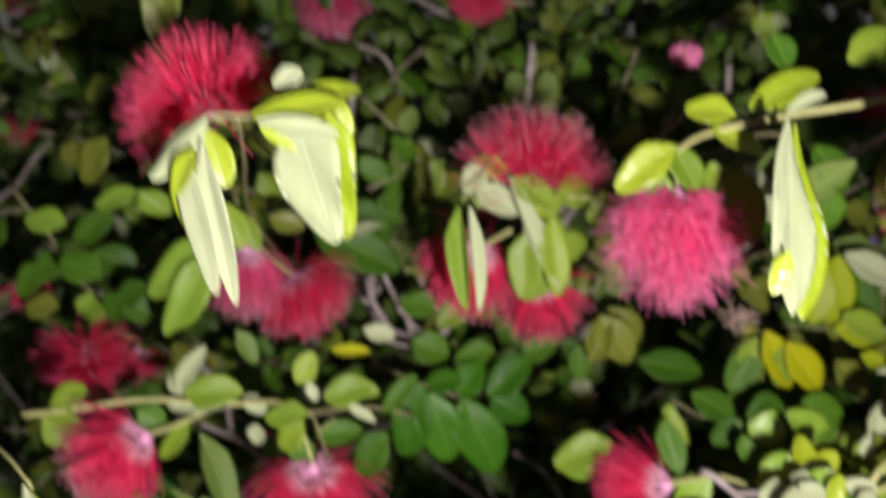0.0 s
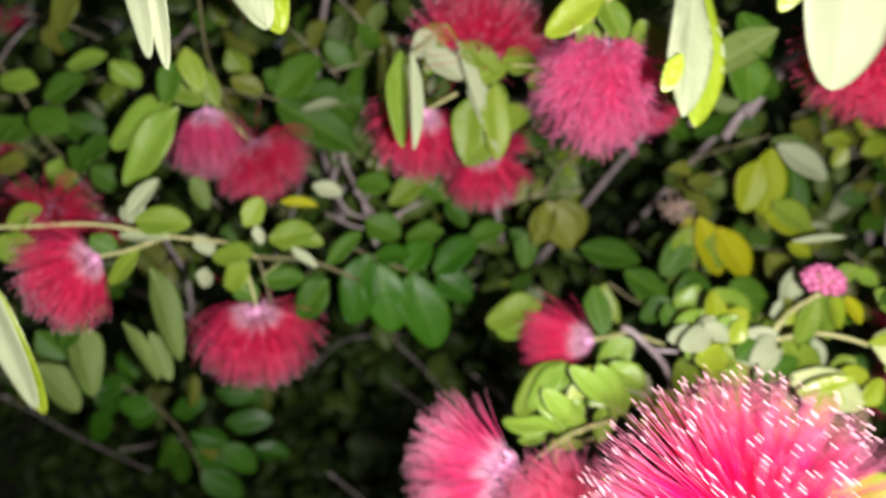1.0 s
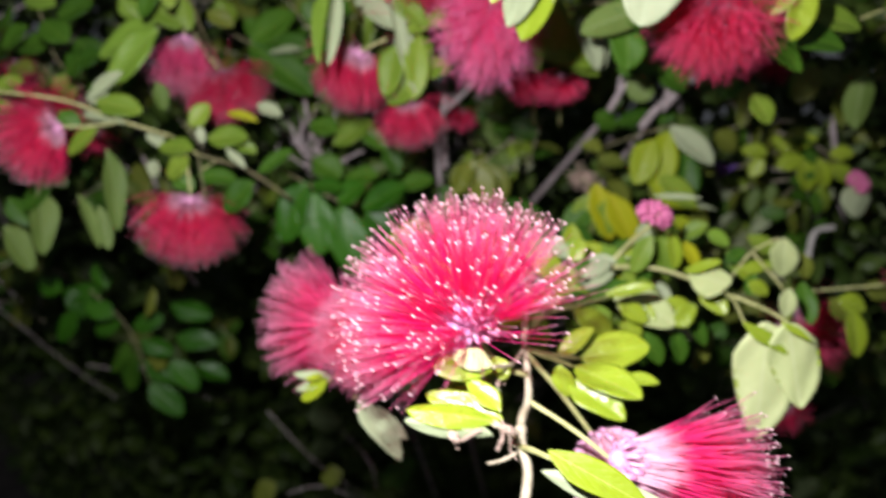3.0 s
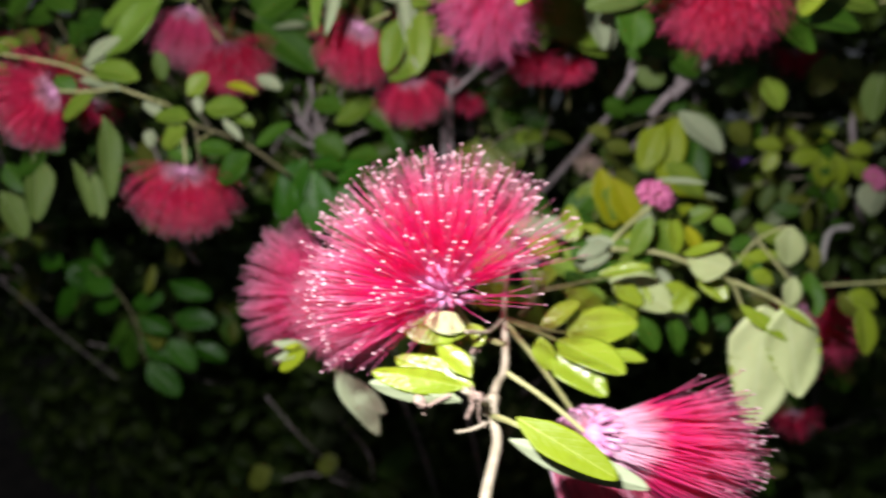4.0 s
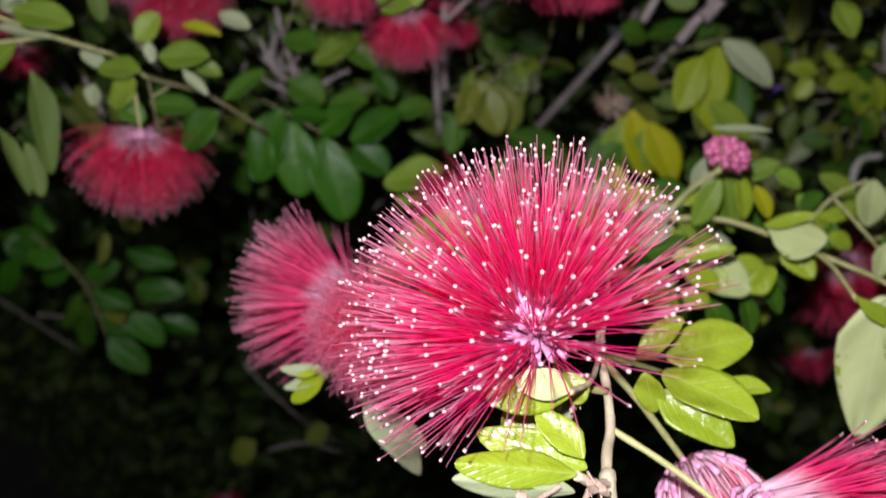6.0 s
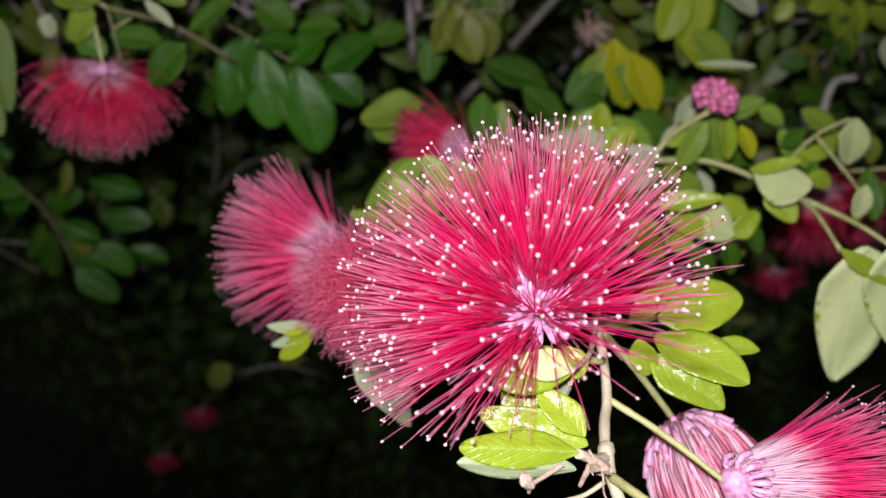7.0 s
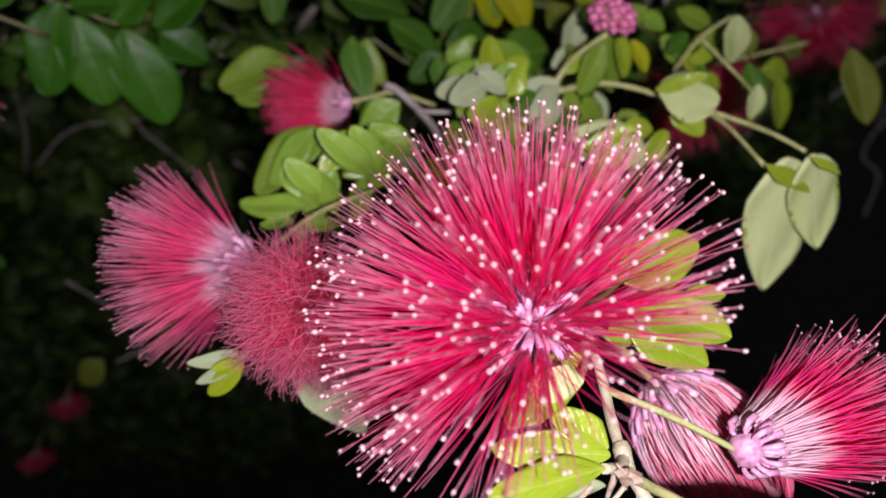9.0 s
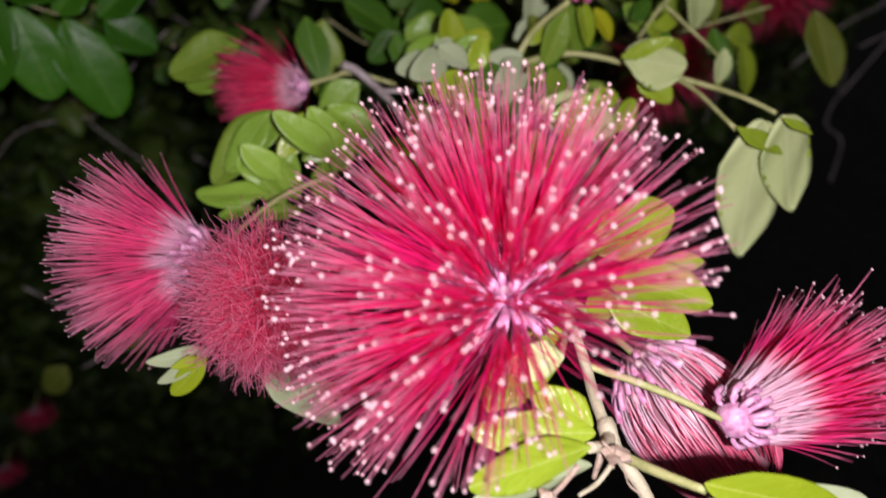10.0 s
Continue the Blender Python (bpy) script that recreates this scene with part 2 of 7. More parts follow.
BEAD = bmesh.new()
bmesh.ops.create_icosphere(BEAD, subdivisions=1, radius=1)
BEAD_V = [v.co.copy() for v in BEAD.verts]
BEAD_F = [tuple(v.index for v in f.verts) for f in BEAD.faces]
BEAD.free()


def beads(name, spots):
    """One mesh of many small ellipsoids: (place, axis, radius, stretch)."""
    verts, faces = [], []
    for q, axis, r, stretch in spots:
        b = len(verts)
        turn = axis.to_track_quat("Z", "Y").to_matrix()
        verts += [q + turn @ Vector((v.x * r, v.y * r, v.z * r * stretch)) for v in BEAD_V]
        faces += [tuple(b + i for i in f) for f in BEAD_F]
    me = bpy.data.meshes.new(name)
    me.from_pydata(verts, [], faces)
    me.polygons.foreach_set("use_smooth", [True] * len(faces))
    return me


def tube(name, points, r0, r1, material, parent, sides=8, steps=6, knots=0.0, label=""):
    """A stem along the points, in its parent's space, with slight swellings."""
    origin = Vector(parent.matrix_basis.translation)
    path = [q - origin for q in glide(points, steps)]
    bm, rings, n = bmesh.new(), [], 0
    n = len(path)
    for i, q in enumerate(path):
        d = (path[min(i + 1, n - 1)] - path[max(i - 1, 0)]).normalized()
        u = d.orthogonal().normalized() if i == 0 else (u - d * u.dot(d)).normalized()
        w = d.cross(u)
        r = (r0 + (r1 - r0) * i / (n - 1)) * (1 + knots * random.uniform(-0.5, 1.0))
        rings.append([bm.verts.new(q + (u * math.cos(a) + w * math.sin(a)) * r * random.uniform(1 - knots * 0.4, 1 + knots * 0.4))
                      for a in (2 * math.pi * k / sides for k in range(sides))])
    for a, b in zip(rings, rings[1:]):
        for k in range(sides):
            bm.faces.new((a[k], a[(k + 1) % sides], b[(k + 1) % sides], b[k])).smooth = True
    bm.faces.new(rings[0][::-1])
    bm.faces.new(rings[-1])
    return part(name, bm, material, parent, label)


def leaf_mesh(name, blunt=0.62, fold=0.12, arc=0.10, wave=0.02, lean=0.12, skew=0.88, rows=9, half=3, thick=0.012):
    """A leaflet of length 1 along y and width 1 across x, top side up: a blunt oval, wider towards the tip, uneven about its midrib,
    folded along it, arched and with a waving edge. Slot 0 is the upper skin, slot 1 the underside."""
    bm, grids = bmesh.new(), []
    for side in (1, -1):
        grid = []
        for i in range(rows + 1):
            v = 0.5 - 0.5 * math.cos(math.pi * i / rows)
            w = max(0.03, math.sin(math.pi * v ** skew) ** blunt * min(1.0, 0.55 + 1.6 * v)) if 0 < i < rows else 0.03
            row = []
            for j in range(-half, half + 1):
                s = j / half
                wid = 0.5 * w * (1 + lean * (1 if s > 0 else -1) * math.cos(1.3 * math.pi * v))
                x = s * wid + 0.035 * math.sin(math.pi * v)
                z = fold * abs(s) * w - 1.7 * arc * (v * v) + wave * math.sin(9 * v + 4 * s) * abs(s)
                edge = 0.25 if abs(j) == half or i in (0, rows) else 1.0
                row.append(bm.verts.new((x, v, z + side * thick * 0.5 * edge)))
            grid.append(row)
        grids.append(grid)
        for a, b in zip(grid, grid[1:]):
            for k in range(2 * half):
                q = (a[k], a[k + 1], b[k + 1], b[k])
                f = bm.faces.new(q if side > 0 else q[::-1])
                f.smooth, f.material_index = True, 0 if side > 0 else 1
    top, low = grids
    rim_t = [r[-1] for r in top] + top[-1][-2::-1] + [r[0] for r in top[-2::-1]] + top[0][1:-1]
    rim_l = [r[-1] for r in low] + low[-1][-2::-1] + [r[0] for r in low[-2::-1]] + low[0][1:-1]
    for k in range(len(rim_t)):
        k2 = (k + 1) % len(rim_t)
        f = bm.faces.new((rim_t[k2], rim_t[k], rim_l[k], rim_l[k2]))
        f.material_index = 1
    me = bpy.data.meshes.new(name)
    bm.to_mesh(me)
    bm.free()
    return me


LEAF_FORMS = {
    "flat": dict(blunt=0.5, fold=0.05, arc=0.06, wave=0.015),
    "oval": dict(blunt=0.52, fold=0.12, arc=0.10),
    "round": dict(blunt=0.46, fold=0.08, arc=0.14, wave=0.03),
    "folded": dict(blunt=0.54, fold=0.55, arc=0.12, wave=0.03),
    "long": dict(blunt=0.60, fold=0.14, arc=0.12, wave=0.03, lean=0.2),
    "broad": dict(blunt=0.36, fold=0.04, arc=0.08, wave=0.045, lean=0.28),
    "ovate": dict(blunt=0.60, fold=0.05, arc=0.08, wave=0.05, lean=-0.10, skew=0.70),
    "pear": dict(blunt=0.60, fold=0.10, arc=0.10, wave=0.06, lean=0.10, skew=1.5),
    "flap": dict(blunt=0.75, fold=0.06, arc=0.05, wave=0.02, lean=0.30),
    "cupped": dict(blunt=0.52, fold=-0.20, arc=0.20, wave=0.03),
}
SKINS = {
    "green": (LEAF_GREEN, UNDER_GREEN), "lime": (LEAF_LIME, UNDER_PALE), "dim_lime": (LEAF_LIME_DIM, UNDER_PALE), "broad": (LEAF_LIME, UNDER_LIME), "lemon": (LEAF_LEMON, UNDER_PALE), "yellow": (LEAF_YELLOW, LEAF_YELLOW),
    "olive": (LEAF_OLIVE, UNDER_GREEN), "pale": (UNDER_PALE, UNDER_PALE), "fresh": (LEAF_FRESH, UNDER_GREEN), "heart": (UNDER_LIME, UNDER_LIME), "deep": (LEAF_DEEP, UNDER_GREEN),
}
LEAF_CACHE = {}


def leaf_data(form, skin, fine):
    key = (form, skin, fine)
    if key not in LEAF_CACHE:
        me = leaf_mesh("leaf_" + form, **LEAF_FORMS[form], **(dict(rows=14, half=5) if fine else dict(rows=8, half=2)))
        for mat in SKINS[skin]:
            me.materials.append(mat)
        LEAF_CACHE[key] = me
    return LEAF_CACHE[key]


def leaf(twig, base, tip, width, face=(0, -0.6, 0.8), skin="green", form="oval", fine=True):
    """One leaflet of a twig, from its base to its tip, with its upper side turned towards face."""
    base, tip, face = Vector(base), Vector(tip), Vector(face)
    y = tip - base
    length = y.length
    y.normalize()
    z = (face - y * face.dot(y)).normalized()
    x = y.cross(z)
    m = Matrix((x, y, z)).transposed().to_4x4()
    m.translation = base - Vector(twig.matrix_basis.translation)
    ob = part("leaf", leaf_data(form, skin, fine), None, twig)
    ob.matrix_local = m @ Matrix.Diagonal((width, length, width, 1))
    return ob


def cap_directions(axis, spread, count):
    """count directions spread evenly over a cap round the axis."""
    turn = Vector(axis).normalized().to_track_quat("Z", "Y").to_matrix()
    low = math.cos(radians(spread))
    out = []
    for i in range(count):
        z = 1 - (1 - low) * (i + 0.5) / count
        a = i * 2.39996 + random.uniform(-0.15, 0.15)
        r = math.sqrt(max(0, 1 - z * z))
        out.append(turn @ Vector((r * math.cos(a), r * math.sin(a), z)))
    return out


def flower_head(base, axis, length, spread=95, florets=26, threads=15, thread_r=0.00013, droop=0.0, gather=0.0, jitter=0.20,
                anther_r=0.00036, fil=None, label="", stalk=None, stalk_r=0.0006, curl=0.0, tubes=1.0, ragged=0.12, steps=6, bare=0.0, gap=None, ball=0.0, group="powder puff flowers"):
    """A powder-puff flower head: a knob on a stalk, florets with small corolla tubes, and from each a brush of long filaments with anthers."""
    base, axis = Vector(base), Vector(axis).normalized()
    head = thing("powder_puff_flower", base, label, "flower", group)
    core = length * 0.10
    bm = bmesh.new()
    bmesh.ops.create_icosphere(bm, subdivisions=2, radius=core * 0.85)
    for v in bm.verts:
        v.co += v.co.normalized() * random.uniform(-0.08, 0.12) * core
    for f in bm.faces:
        f.smooth = True
    part("receptacle", bm, COROLLA, head)
    down = Vector((0, 0, -1))
    seats = cap_directions(axis, max(spread, 108), florets)
    for seat, d in zip(seats, cap_directions(axis, spread, florets)):
        if gap and d.angle(Vector(gap)) < 0.62:
            continue
        t_len = length * 0.15 * tubes
        wide = length * 0.029 * min(1.0, tubes)
        paths, ends = [], []
        for _ in range(threads):
            e = (d + Vector([random.gauss(0, jitter) for _ in range(3)])).normalized()
            e = (e + axis * gather * 0.4).normalized()
            short = 1.0
            open_by = e.angle(Vector(gap)) + random.uniform(-0.07, 0.07) if gap else 9.0
            if open_by < 1.25:
                if open_by < 0.99 or random.random() < 0.65:
                    continue
                short = random.uniform(0.7, 1.0)
            size = length * short * (1 - ball + ball * max(0.0, e.dot(axis))) * random.uniform(1 - ragged, 1 + ragged * 0.4) - core - t_len * 0.6
            p = seat * core + d * (t_len * 0.75) + Vector([random.uniform(-1, 1) * length * 0.02 for _ in range(3)])
            path, step = [p.copy()], size / steps
            swirl = Vector([random.gauss(0, 1) for _ in range(3)])
            for k in range(steps):
                e = (e + down * droop / steps + axis * gather / steps + swirl * (0.10 + curl) / steps).normalized()
                if curl:
                    swirl = (swirl + Vector([random.gauss(0, 1.6) for _ in range(3)]))
                p = p + e * step
                path.append(p.copy())
            paths.append(path)
            if random.random() >= bare:
                ends.append((p, e, anther_r * random.uniform(0.75, 1.15), random.uniform(0.9, 1.5)))
        if not paths:
            continue
        bend = (seat + d).normalized()
        cup = [seat * core * 0.5, seat * core, seat * core + bend * t_len * 0.45, seat * core + bend * t_len * 0.45 + d * t_len * 0.5]
        floret = part("floret", strands("floret", [cup], [(wide * 0.5, wide)], 7, False), COROLLA, head)
        tagged(part("filament_tuft", strands("filament_tuft", paths, [(thread_r, thread_r * 0.6)] * len(paths), 3), fil or FIL_PINK, floret), kind="stuff")
        if anther_r:
            tagged(part("anther_tuft", beads("anther_tuft", ends), ANTHER, floret), kind="stuff")
    stalk = stalk or [base + Vector((0.006, 0.055, -0.022)), base + Vector((0.002, 0.022, -0.004)) - axis * 0.004]
    if stalk:
        tube("stalk", [*stalk, base - axis * core * 0.5], stalk_r, stalk_r * 0.85, TWIG_GREEN, head, knots=0.06)
    return head


def closed_head(base, axis, length, width, label, strand_count=330, stalk=None, twist=0.25, fil=None, thread_r=0.00022):
    """A flower head not yet open: the filaments still lie over one another in an egg-shaped bundle, mauve corollas round its top."""
    base, axis = Vector(base), Vector(axis).normalized()
    head = thing("closed_puff_flower", base, label, "flower bud", "powder puff flowers")
    turn = axis.to_track_quat("Z", "Y").to_matrix()
    bm = bmesh.new()
    bmesh.ops.create_icosphere(bm, subdivisions=3, radius=1)
    for v in bm.verts:
        v.co = turn @ Vector((v.co.x * width * 0.43, v.co.y * width * 0.43, (v.co.z + 1) * length * 0.47))
    for f in bm.faces:
        f.smooth = True
    part("core", bm, FIL_DULL, head)
    paths, rr = [], []
    for i in range(strand_count):
        a = random.uniform(0, 2 * math.pi)
        s0 = random.choice((0.10, 0.16, 0.24, 0.32)) + random.uniform(-0.03, 0.03)
        s1 = min(0.97, s0 + random.uniform(0.35, 0.7))
        path = []
        for k in range(8):
            s = s0 + (s1 - s0) * k / 7
            th = math.pi * s
            puff = 0.5 * width * (1 + 0.05 * math.sin(5 * a) + random.uniform(-0.01, 0.01))
            b = a + twist * (s - s0) * 2 + 0.05 * math.sin(k + i)
            path.append(turn @ Vector((puff * math.sin(th) * math.cos(b), puff * math.sin(th) * math.sin(b), length * 0.5 * (1 - math.cos(th)))))
        paths.append(path)
        rr.append((thread_r * 1.4, thread_r * 0.8))
    for i in range(34):
        a, s = i * 2.39996, 0.05 + 0.24 * math.sqrt((i + 0.5) / 34)
        th = math.pi * s
        q = [turn @ Vector((0.5 * width * g * math.sin(t2) * math.cos(a), 0.5 * width * g * math.sin(t2) * math.sin(a), length * 0.5 * (1 - math.cos(t2))))
             for g, t2 in ((0.95, th * 0.72), (1.04, th * 0.9), (1.05, th * 1.12))]
        part("floret", strands("floret", [q], [(0.0004, 0.0006)], 7, False), COROLLA, head)
    tagged(part("filament_wrap", strands("filament_wrap", paths, rr, 3), fil or FIL_STREAK, head), kind="stuff")
    if stalk:
        tube("stalk", [*stalk, base + axis * 0.001], 0.0007, 0.0006, TWIG_GREEN, head, knots=0.06)
    return head


def berry_bud(base, axis, radius, label, stalk=None):
    """A young flower head: a ball of tight round floret buds on a stalk."""
    base, axis = Vector(base), Vector(axis).normalized()
    bud = thing("flower_bud", base, label, "flower bud", "young flower buds")
    bm = bmesh.new()
    bmesh.ops.create_icosphere(bm, subdivisions=2, radius=radius * 0.66)
    part("core", bm, CALYX, bud, m=Matrix.Translation(axis * radius))
    dirs = cap_directions(axis, 150, 46)
    knob = beads("floret_bud", [(Vector(), Vector((0, 0, 1)), 1.0, 1.25)])
    for d in dirs:
        m = Matrix.Translation(axis * radius + (d - axis * d.dot(axis) * 0.32) * radius * 0.86) @ d.to_track_quat("Z", "Y").to_matrix().to_4x4()
        part("floret_bud", knob, BERRY, bud, m=m @ Matrix.Scale(radius * random.uniform(0.21, 0.27), 4))
    if stalk:
        tube("stalk", [*stalk, base + axis * radius * 0.3], 0.0008, 0.0007, TWIG_GREEN, bud, knots=0.05)
    return bud


def leafy_twig(base, label, group="leafy twigs"):
    return thing("leafy_twig", base, label, "twig", group)


def husk(place, size):
    """A dried scrap of bract or old calyx: a crumpled, open shell."""
    bm = bmesh.new()
    bmesh.ops.create_icosphere(bm, subdivisions=2, radius=size)
    bmesh.ops.delete(bm, geom=[v for v in bm.verts if v.co.z > size * 0.55 + random.uniform(-0.3, 0.3) * size], context="VERTS")
    for q in bm.verts:
        q.co += Vector([random.uniform(-0.35, 0.35) * size for _ in range(3)])
        q.co.x *= 1.3
    bmesh.ops.solidify(bm, geom=bm.faces[:], thickness=size * 0.1)
    ob = part("dried_husk", bm, DRY, None)
    ob.location = place
    ob.rotation_euler = [random.uniform(0, 6) for _ in range(3)]
    return tagged(ob, "crumpled dry brown husk on a twig", "husk", "dried husks")


def dried_flower(place):
    """The remains of an old flower: a clump of shrivelled, curling brown threads round a small knob."""
    head = thing("dried_flower", place, "shrivelled brown remains of a flower on a twig", "dried flower")
    bm = bmesh.new()
    bmesh.ops.create_icosphere(bm, subdivisions=2, radius=0.0014)
    for v in bm.verts:
        v.co *= random.uniform(0.75, 1.2)
    part("knob", bm, DRY, head)
    paths = []
    for d in cap_directions((-0.2, -0.5, -0.6), 120, 34):
        p, e, path = d * 0.001, d.copy(), [d * 0.001]
        for _ in range(6):
            e = (e + Vector([random.gauss(0, 0.45) for _ in range(3)]) + Vector((0, 0, -0.12))).normalized()
            p = p + e * random.uniform(0.0009, 0.0017)
            path.append(p.copy())
        paths.append(path)
    tagged(part("thread", strands("thread", paths, [(0.00045, 0.0002)] * len(paths), 4, False), DRY, head), kind="stuff")
    return head


# ---- the near flowering shoot ----
flower_head((0.1190, 0.0978, 1.0751), (-0.560, -0.400, 0.725), 0.0288, spread=84, florets=64, threads=19, thread_r=0.00013, jitter=0.14, tubes=1.2, anther_r=0.00028, bare=0.56, ragged=0.13, steps=6, fil=FIL_PINK, gap=(0.50, -0.45, -0.74), stalk=[(0.1328, 0.1035, 1.0645), (0.1265, 0.1005, 1.0668)], stalk_r=0.0007, label="wide open pink-red powder puff flower with cream anthers")
flower_head((0.0835, 0.1580, 1.0545), (-0.953, 0.288, -0.089), 0.0276, spread=47, florets=26, threads=18, thread_r=0.00018, jitter=0.12, anther_r=0.00014, bare=0.5, ragged=0.08, fil=FIL_FAN, stalk=[(0.1120, 0.1720, 1.0620), (0.0980, 0.1660, 1.0600)], label="fan-shaped rose pink powder puff flower with white filament bases")
flower_head((0.0925, 0.1310, 1.0600), (-0.600, -0.660, -0.450), 0.0165, spread=125, florets=46, threads=52, thread_r=0.0001, jitter=0.3, anther_r=0, curl=0.42, droop=0.35, fil=FIL_WITHER, ragged=0.22, steps=8, tubes=0.4, stalk=[(0.1060, 0.1400, 1.0650), (0.0990, 0.1350, 1.0640)], label="withered dull pink powder puff flower with curled filaments")
closed_head((0.1512, 0.1140, 1.0482), (0.4740, -0.6994, -0.5350), 0.0320, 0.0222, "closing pink flower head with white streaks and mauve corollas", stalk=[(0.1322, 0.1085, 1.0680), (0.1412, 0.1118, 1.0590)])
flower_head((0.1535, 0.0893, 1.0532), (0.965, 0.225, -0.045), 0.0325, spread=18, florets=30, threads=18, thread_r=0.00019, jitter=0.08, anther_r=0.00024, bare=0.3, ragged=0.12, fil=FIL_SIDE, stalk=[(0.1336, 0.0995, 1.0600), (0.1430, 0.0945, 1.0570)], label="pink powder puff flower opening sideways with white filament bases", tubes=0.65)

twig = leafy_twig((0.1342, 0.0812, 1.0515), "tan flowering shoot with glossy lime green leaflets in pairs")
tube("stem", [(0.1342, 0.0653, 1.0421), (0.1335, 0.0700, 1.0459), (0.1342, 0.0812, 1.0515), (0.1330, 0.0860, 1.0538), (0.1320, 0.0887, 1.0563), (0.1325, 0.0945, 1.0585), (0.1336, 0.0995, 1.0600), (0.1330, 0.1040, 1.0645), (0.1318, 0.1085, 1.0690), (0.1312, 0.1110, 1.0745)], 0.0010, 0.0007, TWIG_TAN, twig, knots=0.08)
tube("petiole", [(0.1320, 0.0887, 1.0563), (0.1298, 0.0858, 1.0578), (0.1262, 0.0840, 1.0600)], 0.001, 0.0007, TWIG_TAN, twig, knots=0.08)
tube("node", [(0.1322, 0.0875, 1.0541), (0.1320, 0.0887, 1.0563), (0.1323, 0.0907, 1.0573)], 0.0016, 0.0012, TWIG_TAN, twig, knots=0.08)
tube("stub", [(0.1320, 0.0867, 1.0533), (0.1290, 0.0852, 1.0518), (0.1260, 0.0847, 1.0508)], 0.0004, 0.0003, TWIG_TAN, twig, knots=0.08)
tube("stub", [(0.1290, 0.0852, 1.0580), (0.1282, 0.0846, 1.0560), (0.1276, 0.0842, 1.0540)], 0.0006, 0.0003, DRY, twig, knots=0.08)
tube("tendril", [(0.1240, 0.0825, 1.0590), (0.1215, 0.0815, 1.0575), (0.1198, 0.0812, 1.0560), (0.1196, 0.0812, 1.0545)], 0.0004, 0.0003, DRY, twig, knots=0.08)
tube("stem", [(0.1318, 0.1085, 1.0690), (0.1390, 0.1145, 1.0665), (0.1466, 0.1218, 1.0644)], 0.0006, 0.0004, TWIG_GREEN, twig, knots=0.08)
tube("stem", [(0.1318, 0.1085, 1.0690), (0.1385, 0.1120, 1.0665), (0.1445, 0.1158, 1.0640)], 0.0006, 0.0004, TWIG_GREEN, twig, knots=0.08)
tube("stem", [(0.1328, 0.0865, 1.0545), (0.1345, 0.0800, 1.0570), (0.1374, 0.0747, 1.0583)], 0.0008, 0.0005, TWIG_GREEN, twig, knots=0.08)
tube("tendril", [(0.1275, 0.0835, 1.0612), (0.1295, 0.0815, 1.0590), (0.1300, 0.0800, 1.0565), (0.1315, 0.0790, 1.0550)], 0.0002, 0.0001, DRY, twig, knots=0.08)
tube("stem", [(0.1318, 0.1085, 1.0690), (0.1310, 0.1075, 1.0790), (0.1305, 0.1065, 1.0840)], 0.0005, 0.0004, TWIG_TAN, twig, knots=0.08)
leaf(twig, (0.1404, 0.1185, 1.0651), (0.1482, 0.1213, 1.0729), 0.0047, (-0.26, -0.75, 0.60), "lime", "oval")
leaf(twig, (0.1466, 0.1218, 1.0644), (0.1631, 0.1247, 1.0699), 0.0100, (-0.05, -0.73, 0.68), "lime", "oval")
leaf(twig, (0.1447, 0.1155, 1.0640), (0.1588, 0.1050, 1.0632), 0.0098, (0.00, -0.54, 0.84), "lime", "oval")
leaf(twig, (0.1432, 0.1120, 1.0620), (0.1562, 0.1049, 1.0570), 0.0078, (-0.10, -0.80, 0.60), "lime", "long")
leaf(twig, (0.1405, 0.1110, 1.0655), (0.1435, 0.1105, 1.0580), 0.0050, (-0.21, -0.93, 0.31), "lime", "oval")
leaf(twig, (0.1560, 0.1180, 1.0620), (0.1650, 0.1165, 1.0630), 0.0040, (0.00, -0.60, 0.80), "lime", "long")
leaf(twig, (0.1280, 0.0859, 1.0603), (0.1117, 0.0879, 1.0629), 0.0060, (-0.05, -0.80, 0.60), "lime", "oval")
leaf(twig, (0.1262, 0.0838, 1.0604), (0.1092, 0.0796, 1.0628), 0.0056, (0.00, -0.73, 0.69), "lime", "cupped")
leaf(twig, (0.1262, 0.0830, 1.0580), (0.1090, 0.0786, 1.0599), 0.0046, (0.00, -0.97, 0.25), "pale", "cupped")
leaf(twig, (0.1272, 0.0855, 1.0620), (0.1200, 0.0890, 1.0672), 0.0050, (0.10, -0.70, 0.70), "lime", "oval")
leaf(twig, (0.1368, 0.0745, 1.0598), (0.1553, 0.0685, 1.0546), 0.0064, (-0.30, -0.75, 0.60), "lemon", "oval")
leaf(twig, (0.1362, 0.0750, 1.0553), (0.1609, 0.0695, 1.0531), 0.0054, (-0.30, -0.90, 0.35), "pale", "cupped")
leaf(twig, (0.1248, 0.0915, 1.0690), (0.1126, 0.0880, 1.0690), 0.0062, (-0.10, -0.91, 0.40), "lime", "round")
leaf(twig, (0.1245, 0.0905, 1.0700), (0.1165, 0.0885, 1.0718), 0.0048, (-0.11, -0.84, 0.53), "heart", "round")
tube("petiole", [(0.1318, 0.1085, 1.0690), (0.1290, 0.0990, 1.0680), (0.1246, 0.0910, 1.0694)], 0.0005, 0.0004, TWIG_TAN, twig, knots=0.08)
leaf(twig, (0.1245, 0.0995, 1.0680), (0.1165, 0.0925, 1.0612), 0.0080, (-0.10, -0.94, 0.31), "lime", "round")
leaf(twig, (0.1250, 0.0995, 1.0680), (0.1225, 0.0975, 1.0575), 0.0070, (0.11, -0.99, 0.11), "pale", "oval")
